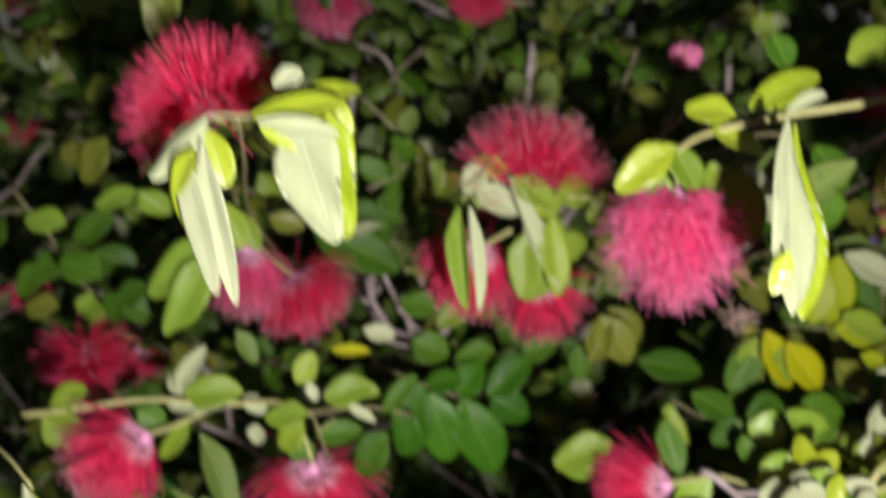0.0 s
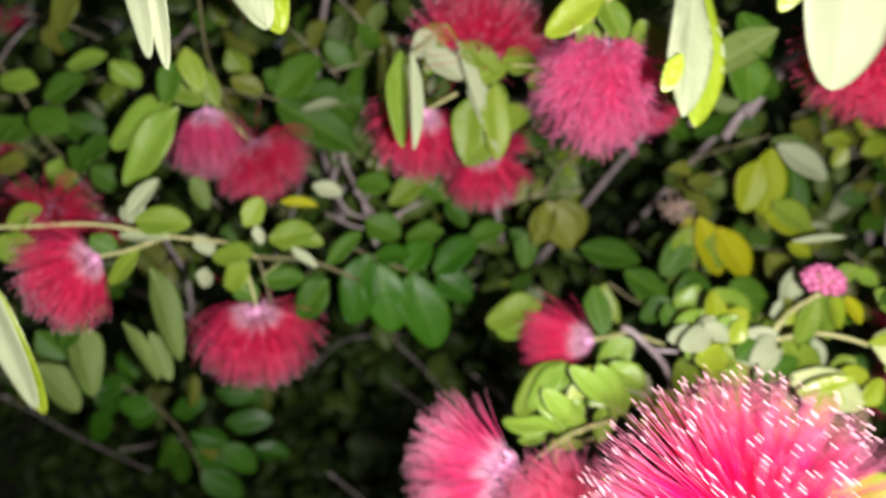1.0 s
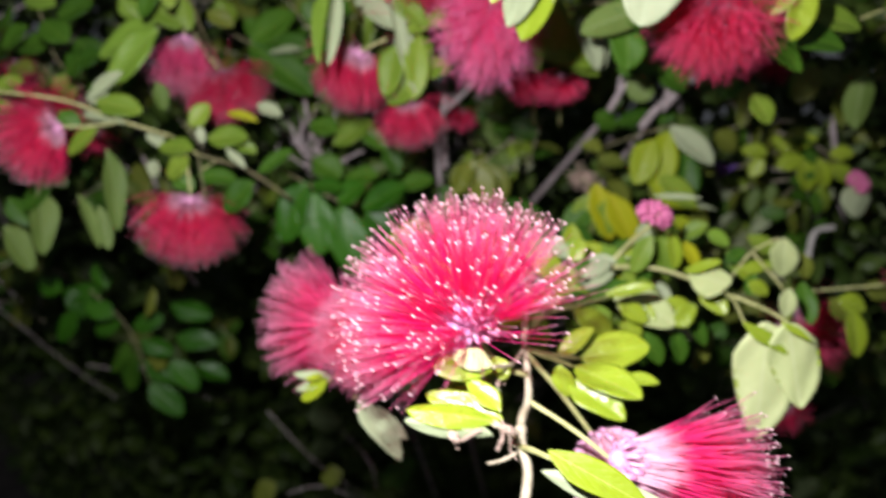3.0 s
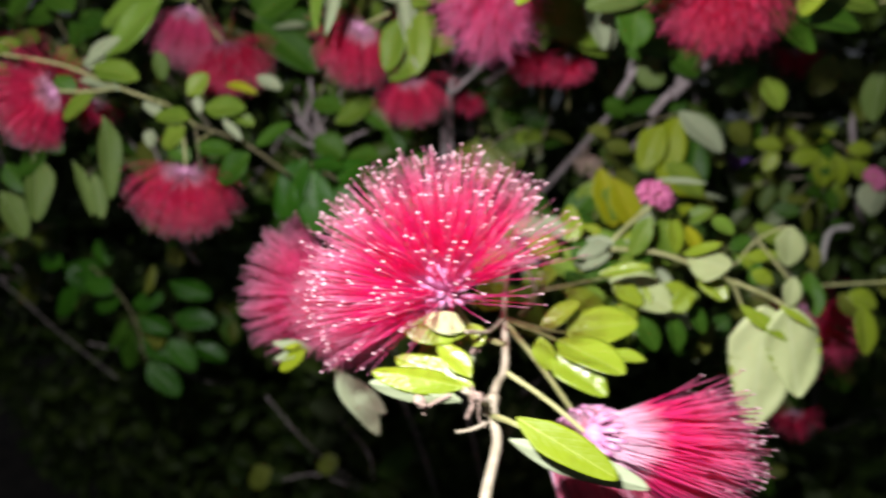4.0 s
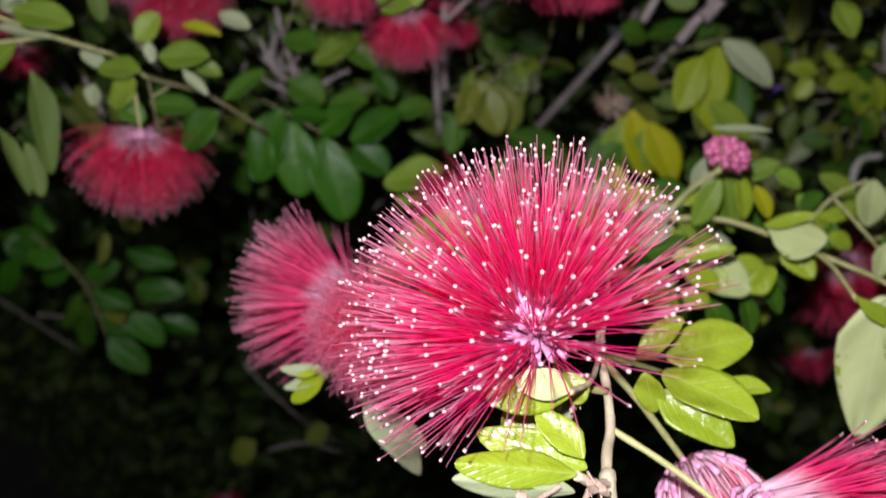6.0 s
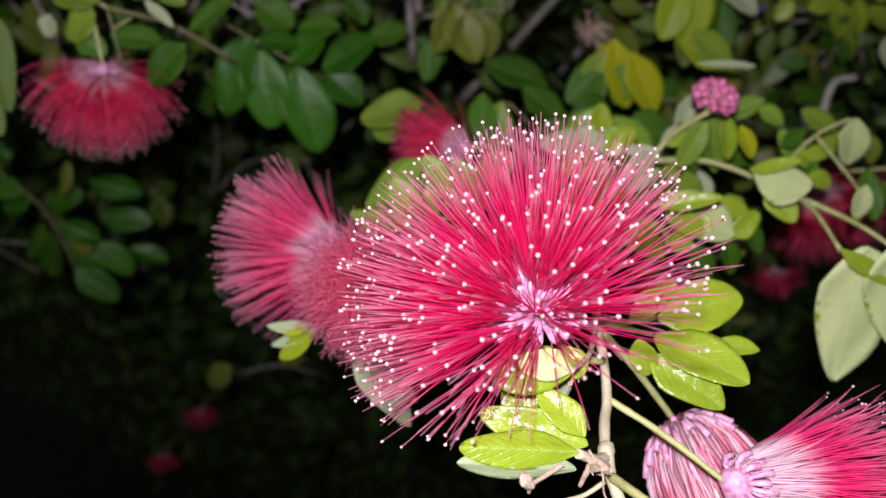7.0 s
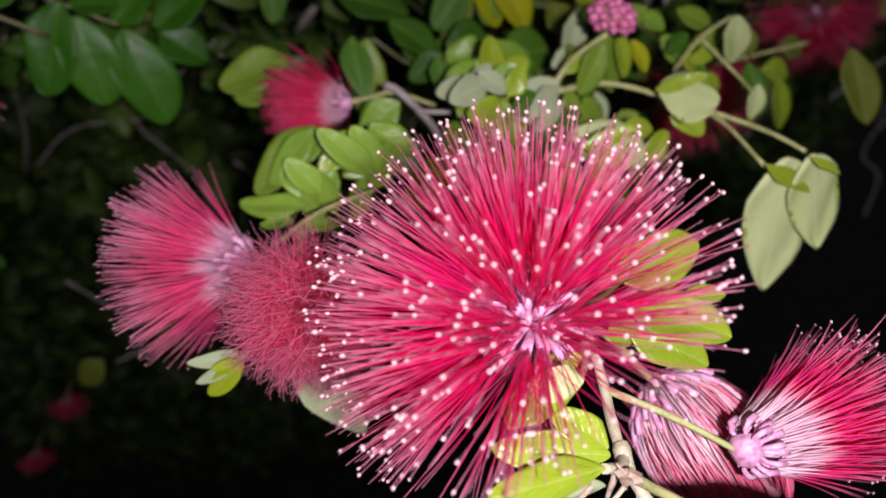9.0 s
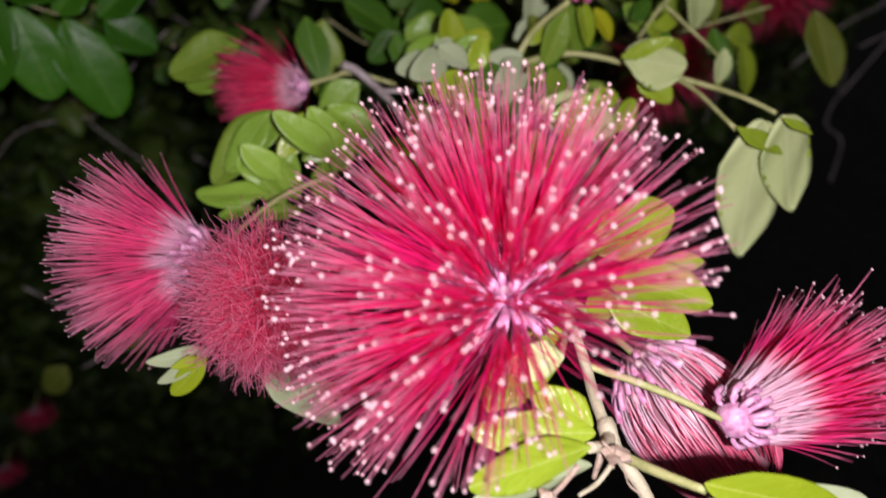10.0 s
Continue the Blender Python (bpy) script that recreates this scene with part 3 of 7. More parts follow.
leaf(twig, (0.1250, 0.0990, 1.0690), (0.1275, 0.0955, 1.0660), 0.0048, (0.12, -0.93, 0.35), "lime", "round")
husk((0.1290, 0.0820, 1.0595), 0.0013)
husk((0.1185, 0.0800, 1.0575), 0.0010)
husk((0.1270, 0.0975, 1.0640), 0.0010)

twig = leafy_twig((0.0848, 0.1464, 1.0571), "short twig with slender pale grey-green leaflets")
tube("stem", [(0.0955, 0.1640, 1.0585), (0.0880, 0.1530, 1.0501), (0.0805, 0.1420, 1.0416)], 0.0006, 0.0004, TWIG_GREEN, twig, knots=0.08)
tube("stem", [(0.0955, 0.1640, 1.0585), (0.0921, 0.1538, 1.0487), (0.0887, 0.1397, 1.0389)], 0.0006, 0.0004, TWIG_GREEN, twig, knots=0.08)
leaf(twig, (0.0821, 0.1420, 1.0432), (0.0705, 0.1420, 1.0433), 0.0032, (0.00, -0.75, 0.66), "pale", "long")
leaf(twig, (0.0808, 0.1410, 1.0433), (0.0717, 0.1410, 1.0389), 0.0028, (-0.10, -0.85, 0.50), "pale", "long")
leaf(twig, (0.0810, 0.1400, 1.0435), (0.0737, 0.1400, 1.0363), 0.0043, (0.00, -0.85, 0.53), "lemon", "oval")
leaf(twig, (0.0798, 0.1390, 1.0448), (0.0748, 0.1390, 1.0432), 0.0017, (0.00, -0.85, 0.53), "lemon", "oval")
leaf(twig, (0.0895, 0.1397, 1.0399), (0.1042, 0.1358, 1.0249), 0.0069, (0.21, -0.83, 0.52), "pale", "long")
leaf(twig, (0.0903, 0.1412, 1.0381), (0.1047, 0.1373, 1.0303), 0.0052, (-0.10, -0.90, 0.40), "pale", "long")

twig = leafy_twig((0.1619, 0.1930, 1.0756), "arching green twig with large pale heart-shaped leaflet pairs")
tube("stem", [(0.1619, 0.1930, 1.0756), (0.1764, 0.1955, 1.0763), (0.1877, 0.1881, 1.0752), (0.1945, 0.1723, 1.0747), (0.1935, 0.1500, 1.0715)], 0.0009, 0.0005, TWIG_GREEN, twig, knots=0.08)
tube("stem", [(0.1877, 0.1881, 1.0752), (0.2013, 0.1726, 1.0732), (0.2049, 0.1627, 1.0730), (0.2072, 0.1546, 1.0721)], 0.0007, 0.0005, TWIG_GREEN, twig, knots=0.08)
tube("stem", [(0.1619, 0.1930, 1.0756), (0.1488, 0.1955, 1.0675), (0.1372, 0.2010, 1.0469)], 0.0009, 0.0011, TWIG_GREEN, twig, knots=0.08)
leaf(twig, (0.1992, 0.1491, 1.0733), (0.2022, 0.1525, 1.0393), 0.0177, (0.10, 0.85, -0.50), "broad", "ovate")
leaf(twig, (0.1916, 0.1476, 1.0731), (0.2057, 0.1476, 1.0652), 0.0041, (-0.10, -0.85, 0.50), "lime", "flap")
leaf(twig, (0.2039, 0.1478, 1.0744), (0.2112, 0.1495, 1.0509), 0.0152, (0.05, 0.85, -0.50), "broad", "ovate")
leaf(twig, (0.2008, 0.1455, 1.0749), (0.2102, 0.1455, 1.0702), 0.0021, (-0.10, -0.85, 0.50), "lime", "flap")
leaf(twig, (0.1837, 0.1820, 1.0789), (0.1945, 0.1720, 1.0774), 0.0115, (0.00, 0.85, -0.50), "broad", "broad")
leaf(twig, (0.1818, 0.1800, 1.0793), (0.1904, 0.1730, 1.0849), 0.0035, (-0.10, -0.85, 0.50), "lime", "flat")
leaf(twig, (0.1886, 0.1830, 1.0745), (0.1961, 0.1774, 1.0681), 0.0068, (-0.23, -0.89, 0.39), "lime", "oval")

twig = leafy_twig((0.1403, 0.1684, 1.0626), "twig with broad pale green leaflets seen from below")
tube("stem", [(0.1365, 0.1717, 1.0542), (0.1403, 0.1694, 1.0624), (0.1493, 0.1700, 1.0664), (0.1626, 0.1800, 1.0693)], 0.0007, 0.0004, TWIG_GREEN, twig, knots=0.08)
tube("stem", [(0.1403, 0.1694, 1.0624), (0.1368, 0.1692, 1.0687), (0.1330, 0.1694, 1.0715)], 0.0006, 0.0004, TWIG_TAN, twig, knots=0.08)
leaf(twig, (0.1616, 0.1803, 1.0696), (0.1808, 0.1745, 1.0644), 0.0122, (0.12, -0.86, 0.50), "heart", "round")
leaf(twig, (0.1649, 0.1791, 1.0681), (0.1724, 0.1756, 1.0619), 0.0066, (-0.23, -0.92, 0.31), "pale", "round")
leaf(twig, (0.1702, 0.1790, 1.0678), (0.1741, 0.1748, 1.0624), 0.0035, (0.33, -0.86, 0.39), "lime", "folded")
leaf(twig, (0.1567, 0.1654, 1.0719), (0.1698, 0.1624, 1.0771), 0.0042, (-0.02, -0.71, 0.70), "lime", "oval")
leaf(twig, (0.1531, 0.1855, 1.0661), (0.1673, 0.1878, 1.0719), 0.0064, (0.01, -0.81, 0.59), "green", "oval")
leaf(twig, (0.1435, 0.1833, 1.0703), (0.1523, 0.1835, 1.0670), 0.0060, (0.02, -0.85, 0.52), "fresh", "oval")
leaf(twig, (0.1357, 0.1795, 1.0644), (0.1442, 0.1806, 1.0659), 0.0045, (0.01, -0.81, 0.59), "fresh", "oval")
leaf(twig, (0.1506, 0.1701, 1.0613), (0.1604, 0.1717, 1.0652), 0.0073, (0.02, -0.85, 0.52), "fresh", "oval")
leaf(twig, (0.1805, 0.1770, 1.0624), (0.1871, 0.1788, 1.0689), 0.0061, (0.22, -0.86, 0.47), "lime", "oval")
leaf(twig, (0.1637, 0.1752, 1.0606), (0.1716, 0.1757, 1.0592), 0.0058, (0.02, -0.85, 0.52), "lime", "oval")
leaf(twig, (0.1718, 0.2104, 1.0826), (0.1771, 0.2093, 1.0735), 0.0065, (0.24, -0.89, 0.38), "olive", "oval")
leaf(twig, (0.1479, 0.1646, 1.0664), (0.1611, 0.1647, 1.0601), 0.0073, (0.01, -0.81, 0.59), "lime", "oval")
leaf(twig, (0.1620, 0.1724, 1.0688), (0.1720, 0.1724, 1.0635), 0.0058, (-0.23, -0.89, 0.39), "lime", "oval")
leaf(twig, (0.1724, 0.1806, 1.0580), (0.1800, 0.1796, 1.0487), 0.0069, (0.03, -0.87, 0.49), "green", "oval")
leaf(twig, (0.1837, 0.1868, 1.0584), (0.1880, 0.1854, 1.0484), 0.0067, (0.33, -0.86, 0.39), "green", "oval")
leaf(twig, (0.1780, 0.1877, 1.0664), (0.1887, 0.1886, 1.0661), 0.0062, (0.03, -0.87, 0.49), "lime", "oval")
leaf(twig, (0.2062, 0.2231, 1.0509), (0.2011, 0.2200, 1.0361), 0.0069, (0.45, -0.87, 0.21), "olive", "long")
leaf(twig, (0.1872, 0.1881, 1.0642), (0.1950, 0.1871, 1.0547), 0.0062, (0.33, -0.86, 0.39), "green", "oval")
leaf(twig, (0.1390, 0.1688, 1.0657), (0.1450, 0.1701, 1.0699), 0.0050, (0.03, -0.87, 0.49), "lime", "oval")
leaf(twig, (0.1478, 0.1754, 1.0693), (0.1563, 0.1751, 1.0638), 0.0058, (0.03, -0.87, 0.49), "green", "oval")

berry_bud((0.1705, 0.1873, 1.0895), (0.25, 0.1, 0.95), 0.0056, "magenta raspberry-like flower bud on a green stalk", stalk=[(0.1610, 0.1940, 1.0759), (0.1659, 0.1938, 1.0835)])

twig = leafy_twig((0.1619, 0.1930, 1.0756), "cluster of slender pale leaflets below a flower bud")
tube("stem", [(0.1488, 0.1955, 1.0675), (0.1554, 0.1938, 1.0717), (0.1619, 0.1930, 1.0756)], 0.0007, 0.0006, TWIG_GREEN, twig, knots=0.08)
leaf(twig, (0.1612, 0.1903, 1.0778), (0.1515, 0.1826, 1.0736), 0.0053, (-0.01, -0.76, 0.65), "pale", "long")
leaf(twig, (0.1619, 0.1878, 1.0747), (0.1528, 0.1820, 1.0699), 0.0042, (-0.03, -0.67, 0.75), "pale", "long")
leaf(twig, (0.1414, 0.1870, 1.0803), (0.1311, 0.1797, 1.0793), 0.0070, (0.02, -0.85, 0.52), "pale", "oval")
leaf(twig, (0.1392, 0.1873, 1.0831), (0.1471, 0.1870, 1.0779), 0.0053, (0.04, -0.89, 0.45), "pale", "oval")
leaf(twig, (0.1469, 0.1869, 1.0770), (0.1512, 0.1884, 1.0838), 0.0057, (0.22, -0.86, 0.47), "lime", "oval")
leaf(twig, (0.1456, 0.1841, 1.0736), (0.1356, 0.1795, 1.0758), 0.0080, (0.04, -0.89, 0.45), "lime", "oval")
leaf(twig, (0.1496, 0.1882, 1.0717), (0.1551, 0.1896, 1.0769), 0.0061, (0.03, -0.87, 0.49), "green", "oval")
leaf(twig, (0.1414, 0.1888, 1.0675), (0.1504, 0.1896, 1.0679), 0.0061, (-0.01, -0.76, 0.65), "lime", "oval")
leaf(twig, (0.1643, 0.1969, 1.0791), (0.1727, 0.1985, 1.0840), 0.0044, (-0.01, -0.76, 0.65), "lime", "long")
leaf(twig, (0.1723, 0.2003, 1.0827), (0.1735, 0.1980, 1.0691), 0.0074, (0.37, -0.91, 0.21), "green", "oval")
leaf(twig, (0.1803, 0.2000, 1.0887), (0.1840, 0.1982, 1.0765), 0.0062, (0.37, -0.91, 0.21), "lime", "oval")
leaf(twig, (0.1857, 0.2020, 1.0855), (0.1917, 0.2010, 1.0772), 0.0055, (0.37, -0.91, 0.21), "yellow", "oval")
leaf(twig, (0.1772, 0.2039, 1.0887), (0.1827, 0.2013, 1.0719), 0.0085, (0.20, -0.91, 0.21), "dim_lime", "oval")

twig = leafy_twig((0.2059, 0.2119, 1.0737), "twig with rounded pale leaflets against the dark")
tube("stem", [(0.2059, 0.2119, 1.0737), (0.2105, 0.2090, 1.0837), (0.2180, 0.2077, 1.0898)], 0.0005, 0.0004, TWIG_GREEN, twig, knots=0.08)
tube("stem", [(0.2105, 0.2090, 1.0837), (0.2174, 0.1990, 1.0761), (0.2182, 0.1926, 1.0738)], 0.0005, 0.0004, TWIG_GREEN, twig, knots=0.08)
leaf(twig, (0.2195, 0.2078, 1.0900), (0.2223, 0.2058, 1.0771), 0.0107, (0.15, -0.91, 0.37), "heart", "round")
leaf(twig, (0.2182, 0.1927, 1.0742), (0.2204, 0.1912, 1.0648), 0.0064, (0.35, -0.89, 0.30), "lime", "oval")
leaf(twig, (0.2080, 0.2087, 1.0776), (0.2181, 0.2100, 1.0799), 0.0045, (0.03, -0.87, 0.49), "lime", "long")
leaf(twig, (0.2129, 0.2089, 1.0764), (0.2113, 0.2074, 1.0687), 0.0049, (0.03, -0.87, 0.49), "green", "oval")
leaf(twig, (0.2066, 0.2107, 1.0780), (0.2148, 0.2107, 1.0744), 0.0057, (0.03, -0.87, 0.49), "lime", "oval")
leaf(twig, (0.2291, 0.2159, 1.0846), (0.2333, 0.2147, 1.0761), 0.0065, (0.03, -0.87, 0.49), "olive", "oval")
leaf(twig, (0.2094, 0.2041, 1.0738), (0.2173, 0.2043, 1.0712), 0.0056, (0.03, -0.87, 0.49), "lime", "oval")
leaf(twig, (0.2031, 0.2126, 1.0790), (0.2100, 0.2140, 1.0838), 0.0050, (0.03, -0.87, 0.49), "green", "oval")

twig = leafy_twig((0.2594, 0.2359, 1.0674), "lime leaflets beside a crimson flower")
tube("stem", [(0.2404, 0.2440, 1.0653), (0.2549, 0.2409, 1.0692), (0.2708, 0.2380, 1.0735)], 0.0006, 0.0005, TWIG_GREEN, twig, knots=0.08)
leaf(twig, (0.2581, 0.2330, 1.0636), (0.2636, 0.2304, 1.0461), 0.0098, (0.24, -0.89, 0.38), "lime", "oval")
leaf(twig, (0.2533, 0.2352, 1.0665), (0.2651, 0.2358, 1.0641), 0.0082, (0.03, -0.87, 0.49), "lime", "oval")
leaf(twig, (0.2503, 0.2348, 1.0661), (0.2586, 0.2343, 1.0591), 0.0082, (0.03, -0.87, 0.49), "olive", "oval")
leaf(twig, (0.2673, 0.2473, 1.0705), (0.2784, 0.2478, 1.0679), 0.0085, (0.03, -0.87, 0.49), "olive", "oval")

# ---- flowers further back ----
flower_head((0.0045, 0.2279, 1.0749), (-0.131, 0.211, -0.969), 0.0261, spread=88, florets=38, threads=18, thread_r=0.00015, droop=1.1, gather=0.1, anther_r=0.00018, fil=FIL_RED_DIM, stalk=[(0.0004, 0.2302, 1.0952), (0.0029, 0.2286, 1.0850)], jitter=0.40, label="hanging crimson powder puff flower below a leafy twig", tubes=0.55)
flower_head((-0.0183, 0.2696, 1.1369), (0.007, 0.219, -0.976), 0.0246, spread=66, florets=29, threads=18, thread_r=0.00016, droop=0.8, gather=0.9, anther_r=0.00016, fil=FIL_ROSE, stalk=[(-0.0176, 0.2721, 1.1507)], jitter=0.40, label="drooping half-closed rose powder puff flower", tubes=0.55)
flower_head((-0.0038, 0.2768, 1.1240), (0.501, -0.012, -0.865), 0.0233, spread=84, florets=32, threads=18, thread_r=0.00016, droop=0.7, gather=0.15, anther_r=0.00016, fil=FIL_RED_DIM, stalk=[(-0.0168, 0.2753, 1.1397), (-0.0102, 0.2765, 1.1312)], jitter=0.40, label="crimson powder puff flower spreading under a bare stalk", tubes=0.55)
flower_head((0.0810, 0.2554, 1.1224), (0.185, 0.499, -0.847), 0.0208, spread=62, florets=26, threads=16, thread_r=0.00016, droop=0.7, gather=0.2, anther_r=0.00016, fil=FIL_RED_DIM, jitter=0.40, label="small hanging crimson powder puff flower below round leaflets", stalk=[(0.0821, 0.2538, 1.1299)], tubes=0.55)
flower_head((0.0613, 0.2462, 1.1376), (-0.373, 0.572, -0.730), 0.0234, spread=72, florets=32, threads=18, thread_r=0.00016, droop=0.8, gather=0.4, anther_r=0.00016, fil=FIL_RED_DIM, jitter=0.40, label="dense crimson powder puff flower hanging from a pale stalk", stalk=[(0.0720, 0.2432, 1.1440)], tubes=0.55)
flower_head((0.1126, 0.2080, 1.1580), (-0.096, -0.241, -0.966), 0.0333, spread=92, ball=0.72, florets=44, threads=39, thread_r=0.00014, droop=0.35, gather=0.15, anther_r=0, fil=FIL_BLUSH, curl=0.3, jitter=0.30, label="full round rose pink powder puff flower with soft drooping filaments", stalk=[(0.1126, 0.2089, 1.1696), (0.1135, 0.2100, 1.1619)], tubes=0.55)
flower_head((0.0788, 0.2544, 1.1544), (0.253, 0.294, 0.848), 0.0275, spread=82, florets=28, threads=28, thread_r=0.00015, droop=-0.1, gather=0.1, anther_r=0.0002, fil=FIL_RED_DIM, jitter=0.30, label="upright crimson powder puff flower above narrow leaflets", tubes=0.55)
flower_head((-0.0018, 0.1890, 1.1893), (-0.347, -0.107, 0.932), 0.0204, spread=88, florets=32, threads=31, thread_r=0.00014, anther_r=0, fil=FIL_RED_DIM, jitter=0.30, label="crimson powder puff flower behind large pale leaflets", tubes=0.55)
flower_head((0.1804, 0.1880, 1.1598), (-0.327, -0.621, -0.713), 0.0240, spread=104, florets=42, threads=23, thread_r=0.00013, droop=0.9, anther_r=0, fil=FIL_RED_DIM, curl=0.3, jitter=0.40, label="broad red powder puff flower with loose filaments", tubes=0.55)
flower_head((-0.0392, 0.2109, 1.0981), (-0.904, -0.043, -0.426), 0.0234, spread=58, florets=22, threads=28, thread_r=0.00016, droop=0.45, gather=0.2, anther_r=0.0002, fil=FIL_RED_DIM, stalk=[(-0.0206, 0.2194, 1.1021), (-0.0299, 0.2150, 1.0997)], jitter=0.30, label="large crimson powder puff flower drooping sideways with bright filament bases", tubes=0.55)
flower_head((-0.0840, 0.2794, 1.1010), (0.250, -0.600, -0.500), 0.0190, spread=88, florets=26, threads=18, thread_r=0.00022, anther_r=0, fil=FIL_RED_DIM, jitter=0.30, label="crimson powder puff flower half hidden behind leaves", tubes=0.55)
flower_head((0.1285, 0.2594, 1.1382), (-0.049, 0.007, -0.999), 0.0138, spread=70, florets=14, threads=18, thread_r=0.00026, anther_r=0, fil=FIL_RED_DIM, jitter=0.30, label="crimson powder puff flower in the shade of the shrub", tubes=0.55)
flower_head((0.1409, 0.2667, 1.1386), (0.265, -0.014, -0.964), 0.0130, spread=60, florets=14, threads=18, thread_r=0.00026, anther_r=0, fil=FIL_RED_DIM, jitter=0.30, label="crimson powder puff flower in the shade of the shrub", tubes=0.55)
flower_head((0.0977, 0.3430, 1.1192), (-0.061, -0.181, -0.982), 0.0112, spread=75, florets=12, threads=18, thread_r=0.00026, anther_r=0, fil=FIL_RED_DIM, jitter=0.30, label="crimson powder puff flower in the shade of the shrub", tubes=0.55)
flower_head((0.1129, 0.2181, 1.0663), (-0.802, 0.589, -0.103), 0.0234, spread=46, florets=18, threads=26, thread_r=0.00016, droop=0.1, gather=0.7, anther_r=0, fil=FIL_RED_DIM, stalk=[(0.1382, 0.2201, 1.0639), (0.1261, 0.2206, 1.0678)], jitter=0.30, label="crimson powder puff flower cupped by a green leaflet", tubes=0.55)
flower_head((0.2500, 0.2730, 1.0500), (0.70, 0.10, -0.70), 0.0290, spread=70, florets=18, threads=18, thread_r=0.00022, anther_r=0, fil=FIL_RED_DIM, jitter=0.30, label="crimson powder puff flower against the dark", tubes=0.55)
flower_head((0.3437, 0.3255, 1.0633), (-0.140, -0.473, -0.870), 0.0301, spread=95, florets=20, threads=18, thread_r=0.00024, anther_r=0, fil=FIL_RED_DIM, jitter=0.30, label="dark crimson powder puff flower deep in the shrub", tubes=0.55)
flower_head((0.2618, 0.3863, 1.1666), (-0.088, -0.183, -0.979), 0.0158, spread=75, florets=14, threads=10, thread_r=0.00026, anther_r=0, fil=FIL_RED_DIM, jitter=0.30, label="dark crimson powder puff flower deep in the shrub", tubes=0.55)
flower_head((-0.0535, 0.5465, 0.7296), (0.105, -0.390, -0.915), 0.0181, spread=80, florets=12, threads=10, thread_r=0.0003, anther_r=0, fil=FIL_RED_DIM, jitter=0.30, label="dark crimson powder puff flower low in the shrub", tubes=0.55)
flower_head((-0.0851, 0.5485, 0.6787), (-0.019, -0.386, -0.922), 0.0167, spread=80, florets=12, threads=10, thread_r=0.0003, anther_r=0, fil=FIL_RED_DIM, jitter=0.30, label="dark crimson powder puff flower low in the shrub", tubes=0.55)
flower_head((0.2974, 0.3757, 0.9748), (0.156, -0.160, -0.975), 0.0161, spread=80, florets=12, threads=10, thread_r=0.0003, anther_r=0, fil=FIL_RED_DIM, jitter=0.30, label="dark crimson powder puff flower low in the shrub", tubes=0.55)
flower_head((0.0112, 0.3574, 1.2282), (-0.164, -0.239, -0.957), 0.0218, spread=78, florets=29, threads=18, thread_r=0.00016, droop=0.7, gather=0.4, anther_r=0, fil=FIL_ROSE, jitter=0.40, label="hanging rose powder puff flower high in the shrub", tubes=0.55)
flower_head((0.0739, 0.3575, 1.2286), (-0.224, -0.236, -0.946), 0.0199, spread=78, florets=29, threads=18, thread_r=0.00016, droop=0.7, gather=0.4, anther_r=0, fil=FIL_RED_DIM, jitter=0.40, label="hanging crimson powder puff flower high in the shrub", tubes=0.55)
flower_head((-0.1608, 0.4443, 1.2459), (0.013, -0.242, -0.970), 0.0154, spread=80, florets=12, threads=10, thread_r=0.00026, anther_r=0, fil=FIL_RED_DIM, jitter=0.30, label="dark crimson powder puff flower deep in the shrub", tubes=0.55)
flower_head((-0.1569, 0.4071, 1.1794), (-0.070, -0.241, -0.968), 0.0134, spread=80, florets=12, threads=10, thread_r=0.00026, anther_r=0, fil=FIL_RED_DIM, jitter=0.30, label="dark crimson powder puff flower deep in the shrub", tubes=0.55)
flower_head((-0.1270, 0.3230, 1.1185), (0.510, -0.107, -0.853), 0.0131, spread=70, florets=12, threads=10, thread_r=0.00026, anther_r=0, fil=FIL_RED_DIM, jitter=0.30, label="dark crimson powder puff flower deep in the shrub", tubes=0.55)
flower_head((-0.0747, 0.3024, 1.0916), (-0.163, -0.187, -0.969), 0.0146, spread=70, florets=12, threads=10, thread_r=0.00026, anther_r=0, fil=FIL_RED_DIM, jitter=0.30, label="dark crimson powder puff flower deep in the shrub", tubes=0.55)
berry_bud((0.1353, 0.2752, 1.1876), (0.0, -0.3, 0.9), 0.0052, "round magenta flower bud between two small leaflets")
berry_bud((0.1820, 0.2811, 1.1021), (0.2, -0.2, 0.9), 0.0040, "small magenta flower bud among yellowing leaflets")
berry_bud((0.2827, 0.3158, 1.1036), (0.5, -0.2, 0.6), 0.0055, "pink flower bud at the tip of a twig")

# ---- leafy twigs further back ----

twig = leafy_twig((-0.0191, 0.2206, 1.1028), "twig with lime and grey-green leaflets above a hanging flower")
tube("stem", [(-0.0703, 0.2070, 1.1091), (-0.0589, 0.2090, 1.1088), (-0.0389, 0.2147, 1.1079), (-0.0191, 0.2206, 1.1024), (-0.0039, 0.2283, 1.0984)], 0.00065, 0.00058, TWIG_GREEN, twig, knots=0.08)
tube("stem", [(-0.0039, 0.2283, 1.0984), (0.0053, 0.2312, 1.0927), (0.0200, 0.2438, 1.0876), (0.0359, 0.2603, 1.0753)], 0.00058, 0.00065, TWIG_BROWN, twig, knots=0.08)
leaf(twig, (-0.0278, 0.2159, 1.1089), (-0.0114, 0.2171, 1.1077), 0.0102, (0.01, -0.81, 0.59), "dim_lime", "oval")
leaf(twig, (-0.0311, 0.2178, 1.1098), (-0.0210, 0.2206, 1.1206), 0.0053, (0.33, -0.86, 0.39), "pale", "folded")
